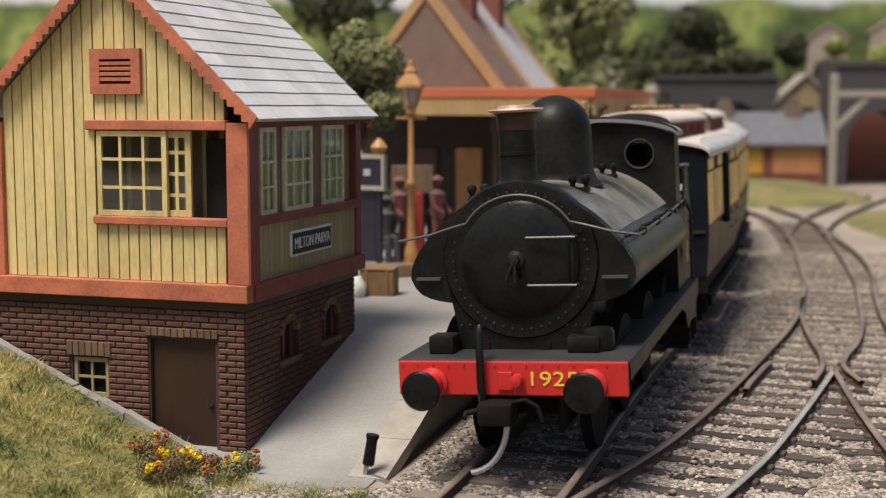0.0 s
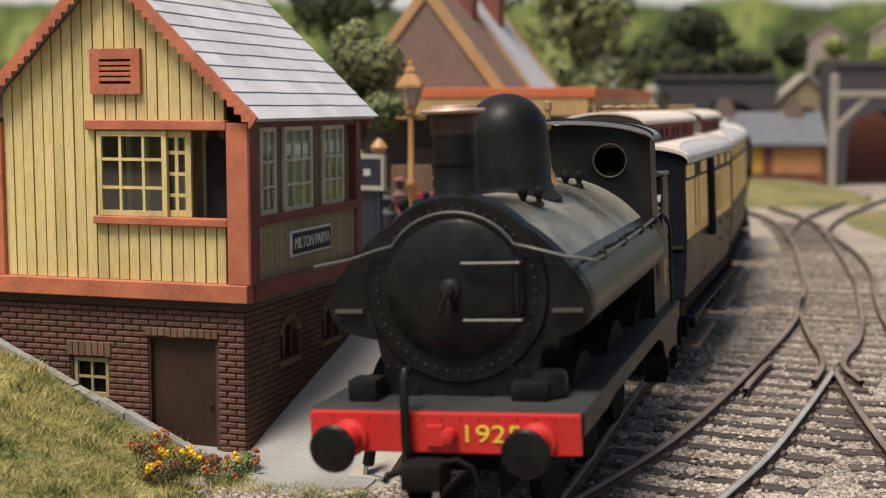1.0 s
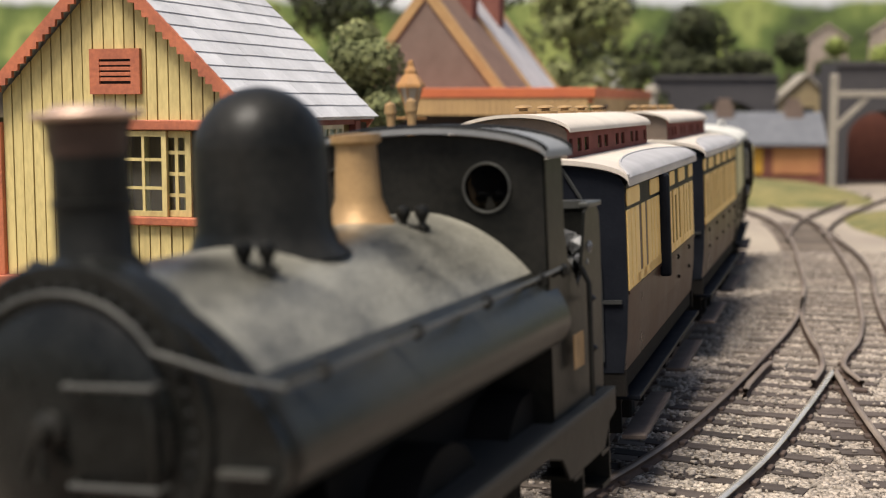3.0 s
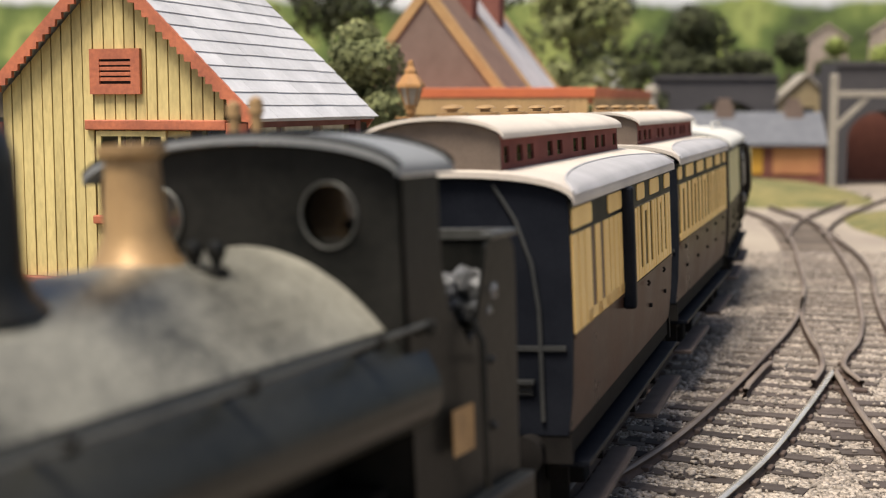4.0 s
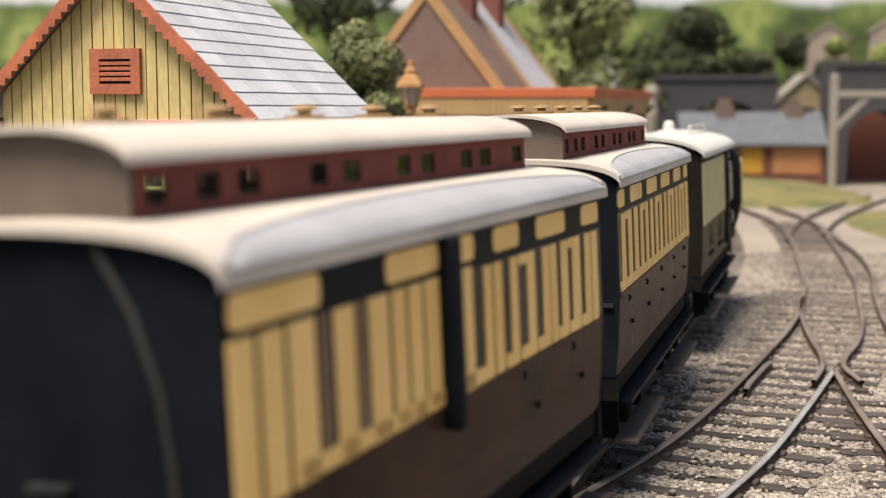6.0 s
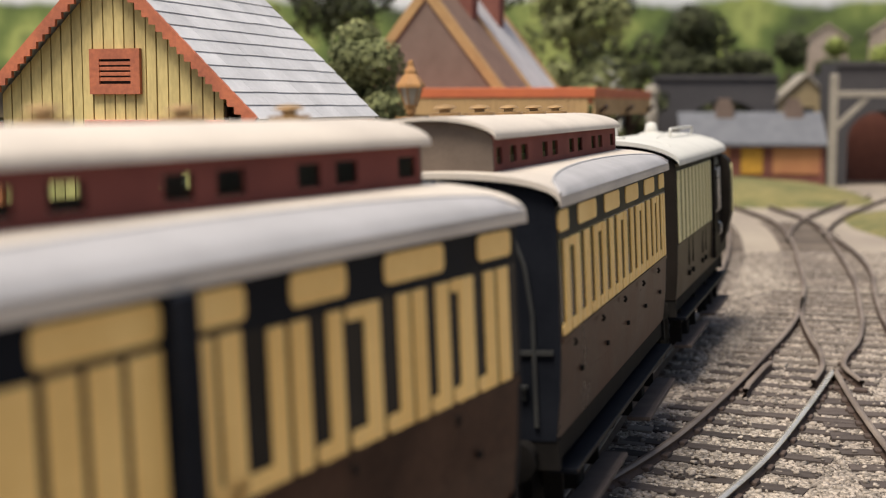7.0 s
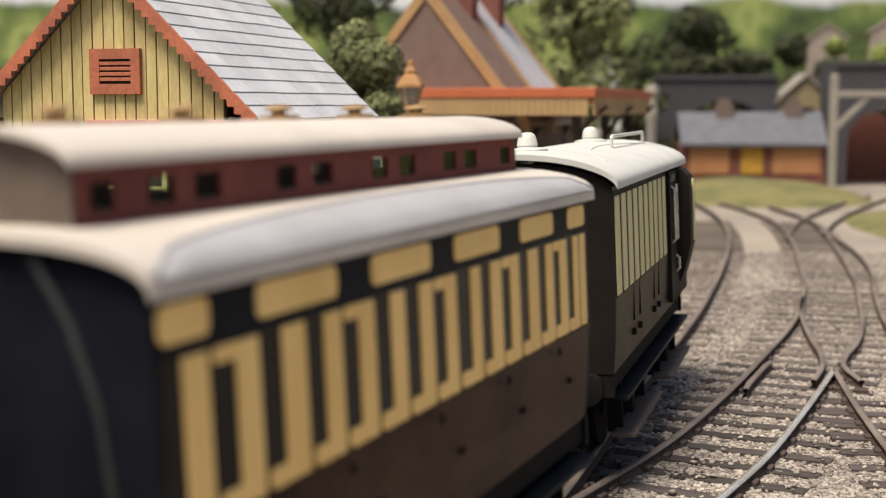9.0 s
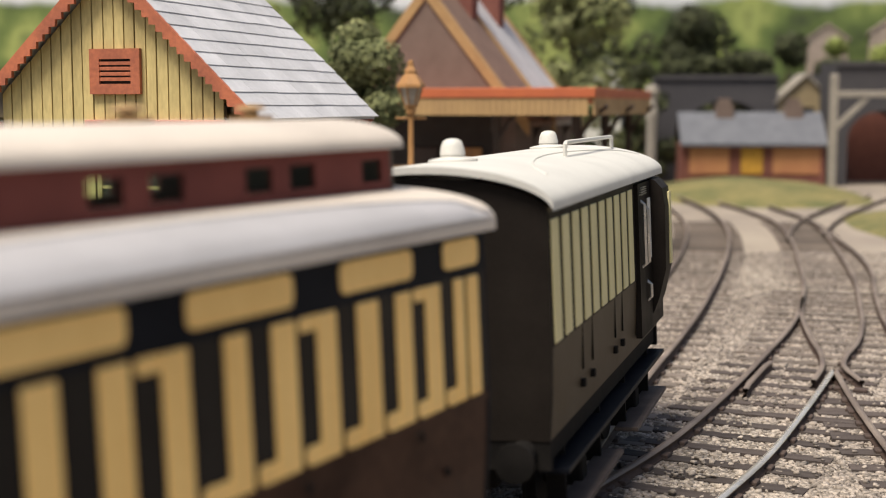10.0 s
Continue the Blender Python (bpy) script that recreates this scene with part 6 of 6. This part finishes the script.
def station():
    st = thing("station_building", "grey-brown station building with gabled slate roof and canopy", "building", (-0.45, 35.8, 0.9), -17)
    hw, eave, apex, D = 2.45, 2.9, 6.05, 7.2
    bm = bm_new()
    prism(bm, [(-hw, 0), (hw, 0), (hw, eave), (0, apex), (-hw, eave)], "y", 0, 0.3)
    prism(bm, [(-hw, 0), (hw, 0), (hw, eave), (0, apex), (-hw, eave)], "y", D - 0.3, D)
    for sx in (-1, 1):
        a, b = sorted((sx * hw, sx * (hw - 0.3)))
        box(bm, a, 0.3, 0, b, D - 0.3, eave)
    part("wall", bm, "stn_wall", st)
    k = (apex - eave) / hw
    for y0, y1, mt in ((0.15, 3.2, "stn_roof"), (3.2, D - 0.1, "stn_slate")):
        bm = bm_new()
        for sx in (-1, 1):
            prism(bm, [(0, apex + 0.02), (sx * (hw + 0.3), eave - 0.3 * k + 0.02), (sx * (hw + 0.3), eave - 0.3 * k + 0.14), (0, apex + 0.16)], "y", y0, y1)
        part("roof", bm, mt, st)
    for y in (-0.06, 3.15, D - 0.2):
        bm = bm_new()
        for sx in (-1, 1):
            prism(bm, [(0, apex - 0.16), (sx * (hw + 0.32), eave - 0.32 * k - 0.16), (sx * (hw + 0.32), eave - 0.32 * k + 0.22), (0, apex + 0.24)], "y", y, y + 0.28)
        part("gable_coping", bm, "quoin", st, "orange sandstone gable coping")
    for x, y in ((0.2, 2.8), (0.25, 5.6)):
        bm = bm_new()
        box(bm, x - 0.35, y - 0.3, apex - 0.8, x + 0.35, y + 0.3, apex + 1.6)
        box(bm, x - 0.42, y - 0.37, apex + 1.3, x + 0.42, y + 0.37, apex + 1.45)
        part("chimney", bm, "red_brick", st)
    # canopy
    c = thing("platform_canopy", "orange-red platform canopy with an ochre valance", "canopy", (1.72, 32.6, 0.9), -17)
    X0, X1, Y0, Y1 = -4.6, 1.9, 0.0, 9.0
    bm = bm_new()
    box(bm, X0, Y0, 3.14, X1, Y1, 3.24)
    part("canopy_roof", bm, "canopy_red", c)
    for q, mt, nm in (((X0, Y0 - 0.08, 3.28, X1 + 0.08, Y0, 3.52), "canopy_red", "cornice"), ((X1, Y0, 3.28, X1 + 0.08, Y1, 3.52), "canopy_red", "cornice")):
        bm = bm_new()
        box(bm, *q, 0.02)
        part(nm, bm, mt, c)
    for k in range(int((X1 - X0) / 0.16)):
        bm = bm_new()
        box(bm, X0 + k * 0.16 + 0.006, Y0 - 0.05, 2.86, X0 + (k + 1) * 0.16 - 0.004, Y0 - 0.01, 3.28)
        part("valance_board", bm, "canopy_cream", c)
    for k in range(int((Y1 - Y0) / 0.18)):
        bm = bm_new()
        box(bm, X1 + 0.01, Y0 + k * 0.18 + 0.006, 2.86, X1 + 0.05, Y0 + (k + 1) * 0.18 - 0.004, 3.28)
        part("valance_board", bm, "canopy_cream", c)
    for x in (-0.6, 1.4):
        for y in (0.6, 4.5, 8.4):
            bm = bm_new()
            lathe(bm, [(0.14, 0), (0.1, 0.3), (0.08, 2.4), (0.14, 2.5), (0.1, 3.14)], (x, y, 0), 10)
            tube(bm, [(x, y, 2.2), (x + 0.3, y, 2.7), (x + 0.75, y, 3.1)], 0.06, 6)
            part("column", bm, "door_brown", c, smooth=True)
    # near-black wall: the shade below the canopy is put into its colour
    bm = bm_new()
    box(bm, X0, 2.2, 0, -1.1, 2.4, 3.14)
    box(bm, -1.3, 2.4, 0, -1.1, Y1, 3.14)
    part("inner_wall", bm, "stn_shade", c)
    for x in (-2.1, -3.3):
        bm = bm_new()
        box(bm, x, 2.12, 0.0, x + 0.7, 2.2, 2.0, 0.02)
        part("door", bm, "lamp" if x > -3 else "door_brown", c)


# ---- trees and bushes ----
def leaves(n, blobs, rng, size):
    """Small leaf faces scattered through soft blobs (x, y, z, radius)."""
    B = np.array(blobs)
    w = B[:, 3] ** 2
    i = rng.choice(len(B), n, p=w / w.sum())
    d = rng.normal(size=(n, 3))
    d /= np.linalg.norm(d, axis=1)[:, None]
    r = B[i, 3] * (0.55 + 0.5 * rng.random(n) ** 0.6)
    c = B[i, :3] + d * r[:, None] * np.array([1, 1, 0.85])
    a = rng.normal(size=(n, 3))
    a -= (a * d).sum(1)[:, None] * d * 0.7
    a /= np.linalg.norm(a, axis=1)[:, None]
    b = np.cross(d, a)
    b /= np.linalg.norm(b, axis=1)[:, None] + 1e-9
    s = size * rng.uniform(0.6, 1.4, n)[:, None]
    V = np.stack([c - a * s, c + b * s * 0.6, c + a * s, c - b * s * 0.6], 1).reshape(-1, 3)
    return V, np.arange(4 * n).reshape(-1, 4)


def tree(at, h, r, leaf, label, n=2600, seed=1, size=0.11, name="tree", low=0.25):
    rng = np.random.default_rng(seed)
    t = thing(name, label, "tree" if name == "tree" else "bush", at)
    bm = bm_new()
    tube(bm, [(0, 0, -0.3), (0.03 * h, 0, h * 0.3), (0, 0.03 * h, h * 0.65), (0.02 * h, 0, h * 0.85)], [0.06 * r + 0.05, 0.05 * r + 0.04, 0.06, 0.03], 8)
    blobs = []
    for k in range(15):
        a, q = rng.uniform(0, 6.28), rng.random()
        z = h * (low + (0.92 - low) * q)
        e = r * (0.75 - 0.45 * q) * rng.uniform(0.5, 1.1)
        p = (e * math.cos(a), e * math.sin(a), z)
        blobs.append((*p, r * rng.uniform(0.28, 0.48)))
        tube(bm, [(0, 0, z * 0.7), (p[0] * 0.6, p[1] * 0.6, z * 0.9), p], [0.05, 0.03, 0.012], 5)
    blobs.append((0, 0, h * 0.9, r * 0.3))
    part("trunk", bm, "bark", t)
    V, F = leaves(n, blobs, rng, size)
    ob = new("crown", soup("crown", V, F, leaf))
    ob.parent = t
    return t


def greenery():
    tree((-1.75, 29.0, 0.0), 6.1, 1.35, "leaf", "dense grey-green bush-like tree behind the signal box", 9000, 2, 0.075, low=0.2)
    spots = [(-10, 60, 12, 5, 4), (-4.5, 62, 11.0, 4.2, 5), (1.5, 66, 11.5, 4.6, 6), (6.0, 62, 11.0, 3.2, 7), (10.4, 82, 11.2, 4.0, 8), (15.3, 84, 10.6, 3.3, 9), (21.5, 85, 8.6, 2.6, 11), (24.6, 86, 7.3, 2.0, 12), (18.4, 81, 7.3, 2.3, 13), (15.9, 80.5, 7.0, 2.0, 14)]
    for x, y, h, r, sd in spots:
        tree((x, y, -0.17), h, r, "leaf_dark" if sd not in (7, 4) else "leaf", "dark green woodland tree before the backdrop" if sd not in (7, 4) else "olive green woodland tree before the backdrop", 3600, sd, 0.20, low=0.04)
    for x, y, h, r, sd in ((25.5, 88, 8.7, 2.4, 31), (29.4, 88, 8.3, 2.6, 32), (18.0, 88.5, 9.0, 2.8, 33)):
        tree((x, y, -0.17), h, r, "leaf_light", "light yellow-green tree on the far hillside", 3000, sd, 0.2, low=0.04)
    for x, y, h, r, sd in ((10.8, 72.4, 6.6, 1.9, 21), (17.3, 78.6, 7.4, 2.0, 22), (13.6, 78.2, 8.0, 2.2, 24)):
        tree((x, y, -0.17), h, r, "leaf_dark", "dark bushy tree against the bridge", 2400, sd, 0.16, low=0.1)
    # flowering plants at the foot of the bank
    for k, (x, y) in enumerate([(-3.35, 15.0), (-3.0, 14.75), (-2.7, 14.85), (-2.45, 14.6), (-3.1, 14.45), (-2.3, 15.0)]):
        rng = np.random.default_rng(40 + k)
        t = thing("flowering_plant", "small yellow and orange flowering plant in dry green foliage", "plant", (x, y, -0.2 + max(0, -(x + 2.6)) * 0.25), group="plants at the foot of the bank")
        V, F = leaves(900, [(rng.uniform(-0.17, 0.17), rng.uniform(-0.17, 0.17), rng.uniform(0.03, 0.2), 0.12) for _ in range(8)], rng, 0.018)
        ob = new("foliage", soup("foliage", V, F, "leaf" if k % 2 else "leaf_brown"))
        ob.parent = t
        for nm, lf, m in (("yellow_bloom", "yellow", 5 if k in (1, 2, 4) else 2), ("orange_bloom", "orange", 6 if k in (0, 3) else 3)):
            for _ in range(m):
                p = (rng.uniform(-0.2, 0.2), rng.uniform(-0.2, 0.12), rng.uniform(0.1, 0.32))
                V, F = leaves(70, [(p[0] + rng.normal(0, 0.02), p[1], p[2] + rng.normal(0, 0.015), 0.035) for _ in range(3)], rng, 0.014)
                ob = new(nm, soup(nm, V, F, lf))
                ob.parent = t


def mound(name, c, rx, ry, h, label, seed):
    n = 40
    u = np.linspace(-1, 1, n)
    U, W = np.meshgrid(u, u, indexing="ij")
    R2 = np.clip(1 - U**2 - W**2, 0, 1)
    rng = np.random.default_rng(seed)
    Z = h * R2**0.8 + 0.05 * np.sin(U * 9 + seed) * np.sin(W * 7) * R2 - 0.19
    V = np.stack([c[0] + U * rx, c[1] + W * ry, Z], -1).reshape(-1, 3)
    i, j = np.meshgrid(np.arange(n - 1), np.arange(n - 1), indexing="ij")
    a = (i * n + j).ravel()
    ob = new(name, soup(name, V, np.stack([a, a + n, a + n + 1, a + 1], 1), "far_grass"))
    tagged(ob, label, "mound", kind="structure")


def distance():
    mound("grass_mound", (14.2, 62.5), 5.2, 8.0, 0.8, "low yellow-green grass mound beside the tracks", 2)
    mound("grass_mound", (17.9, 43.5), 4.0, 9.5, 0.6, "grass verge at the edge of the layout", 5)
    # goods shed
    t = thing("brick_hut", "long brick hut with blue-grey slate roof and orange posters", "building", (15.85, 69, 0.3), -4)
    bm = bm_new()
    box(bm, -3.6, 0, -0.5, 3.6, 3.2, 1.75)
    part("wall", bm, "red_brick", t)
    bm = bm_new()
    prism(bm, [(-0.35, 1.62), (1.6, 3.2), (3.55, 1.62), (3.55, 1.76), (1.6, 3.36), (-0.35, 1.76)], "x", -3.7, 3.7)
    part("roof", bm, "blue_slate", t)
    for x in (-1.3, 2.25):
        bm = bm_new()
        box(bm, x - 0.45, 1.2, 2.8, x + 0.45, 2.0, 3.75)
        box(bm, x - 0.3, 1.3, 3.75, x + 0.3, 1.9, 4.05)
        part("chimney", bm, "stn_wall", t)
    for x0, x1, mt, nm in ((-3.2, -1.2, "poster", "poster"), (-0.6, 0.5, "yellow_door", "door"), (1.0, 3.4, "poster", "poster")):
        bm = bm_new()
        box(bm, x0, -0.06, 0.2, x1, 0.0, 1.55, 0.02)
        part(nm, bm, mt, t)
    for x in (-3.6, -0.9, 0.75, 3.5):
        bm = bm_new()
        box(bm, x - 0.12, -0.05, -0.4, x + 0.12, 0.0, 1.7)
        part("pilaster", bm, "red_brick", t)
    # bridge with arches
    def bridge(at, rz, span, label, arches, top, depth=3.0):
        t = thing("bridge", label, "bridge", at, rz)
        bm = bm_new()
        out = [(-span, -0.5)]
        for c, r, sp in arches:
            out += [(c - r, -0.5)] + [(c - r * math.cos(math.pi * k / 14), sp + 0.8 * r * math.sin(math.pi * k / 14)) for k in range(15)] + [(c + r, -0.5)]
        prism(bm, out + [(span, -0.5), (span, top), (-span, top)], "y", 0, depth)
        part("wall", bm, "bridge", t)
        bm = bm_new()
        box(bm, -span, -0.12, top, span, depth + 0.1, top + 0.25)
        part("parapet_coping", bm, "bridge", t)
        bm = bm_new()
        box(bm, -span, depth + 6, -0.5, span, depth + 6.3, top - 0.2)
        part("rear_wall", bm, "bridge", t)
    bridge((14.9, 74, 0), -6, 3.3, "dark sooty brick bridge with a wide arch", [(0.5, 2.2, 2.5)], 5.4)
    bridge((23.6, 70, 0), 0, 3.3, "dark brick overbridge with an arched opening", [(-0.8, 1.85, 2.25)], 6.0)
    bm = bm_new()
    box(bm, -2.2, 0, -0.3, 2.2, 0.4, 3.6)
    solid("goods_wagon", bm, "red_brick", "dull red wagon end inside the arch", "wagon", (23.4, 74.5, 0.0), 0)
    t = thing("house", "small cream stone house with a steep gable", "house", (19.7, 73.6, 0.0), -8)
    bm = bm_new()
    prism(bm, [(-1.5, 0), (1.5, 0), (1.5, 4.2), (0, 5.6), (-1.5, 4.2)], "y", 0, 4)
    part("wall", bm, "house", t)
    bm = bm_new()
    for sx in (-1, 1):
        prism(bm, [(0, 5.62), (sx * 1.65, 4.08), (sx * 1.65, 4.2), (0, 5.76)], "y", -0.2, 4.2)
    part("roof", bm, "post", t)
    bm = bm_new()
    box(bm, -0.45, -0.05, 2.9, 0.45, 0, 3.9)
    part("window", bm, "window", t)
    # posts
    t = thing("timber_gantry", "weathered pale timber gantry with a braced crossbeam", "gantry", (18.6, 64.5, -0.17))
    bm = bm_new()
    box(bm, -0.16, -0.2, 0, 0.16, 0.2, 5.65, 0.03)
    part("post", bm, "post", t)
    bm = bm_new()
    box(bm, 0.16, -0.2, 4.55, 6.5, 0.2, 4.85, 0.03)
    part("crossbeam", bm, "post", t)
    bm = bm_new()
    prism(bm, [(0.16, 3.0), (0.16, 3.3), (1.35, 4.5), (1.7, 4.5)], "y", -0.15, 0.15)
    part("brace", bm, "post", t)
    bm = bm_new()
    lathe(bm, [(0.22, -0.3), (0.2, 3.4), (0.24, 3.5), (0.24, 3.9), (0.2, 4.0), (0.2, 4.4), (0.28, 4.5), (0.24, 4.75), (0, 4.8)], (0, 0, 0), 14)
    solid("signal_post", bm, "post", "pale grey signal post beyond the canopy", "post", (8.1, 52.5, 0.0), smooth=True)
    t = thing("cottage", "small white cottage among the trees", "house", (8.3, 71, 3.4), -12)
    bm = bm_new()
    prism(bm, [(-1.0, -3.6), (1.0, -3.6), (1.0, 2.2), (0, 3.0), (-1.0, 2.2)], "y", 0, 2)
    part("wall", bm, "curtain", t)
    bm = bm_new()
    for sx in (-1, 1):
        prism(bm, [(0, 3.02), (sx * 1.2, 2.06), (sx * 1.2, 2.2), (0, 3.2)], "y", -0.1, 2.1)
    part("roof", bm, "blue_slate", t)
    for x, y, h in ((29.6, 90, 9.9), (25.6, 90.5, 9.5)):
        t = thing("house", "small pinkish house among trees on the hill", "house", (x, y, -0.2), -10)
        bm = bm_new()
        prism(bm, [(-1.3, 0), (1.3, 0), (1.3, h - 0.9), (0, h), (-1.3, h - 0.9)], "y", 0, 1)
        part("wall", bm, "pink_house", t)
        bm = bm_new()
        for sx in (-1, 1):
            prism(bm, [(0, h + 0.02), (sx * 1.45, h - 1.0), (sx * 1.45, h - 0.88), (0, h + 0.15)], "y", -0.1, 1.1)
        part("roof", bm, "pink_house", t)


def motions():
    def stand(s, y0, y1):
        """The pose of a vehicle whose front is at run s and whose outer axles lie y0 and y1 behind it."""
        a, b = Vector(line(s - y0)[:2]), Vector(line(s - y1)[:2])
        d = (a - b).normalized()
        o = a + d * y0
        h = math.degrees(math.atan2(-d.x, -d.y))
        return pose(o.x * S, o.y * S, GAUGE / 2 * math.sin(radians(CANT)) * S, 0, -CANT, -h)
    ts = [k * 0.25 for k in range(41)]
    for ob, start, y0, y1 in TRAIN:
        slack = 0.4 if start == 0.0 else 0.0
        walk(ob, [(t, stand(gone(t) + start + slack * min(max((t - 2.4) / 2.2, 0), 1), y0, y1)) for t in ts])
    for w, x, y, r in WHEELS:
        walk(w, [(t, pose(x * S, y * S, r * S, math.degrees(gone(t) / r) , 0, 0)) for t in ts])


backdrop()
ground()
bank()
tracks()
platform()
signal_box()
TRAIN = [(saddle_tank_engine(), 0.0, 1.15, 5.0), (clerestory_coach(True), -7.92, 1.4, 5.3), (clerestory_coach(False), -15.92, 1.4, 5.3), (brake_van(), -24.48, 1.45, 4.75)]
station()
station_things()
distance()
greenery()
ballast()
motions()
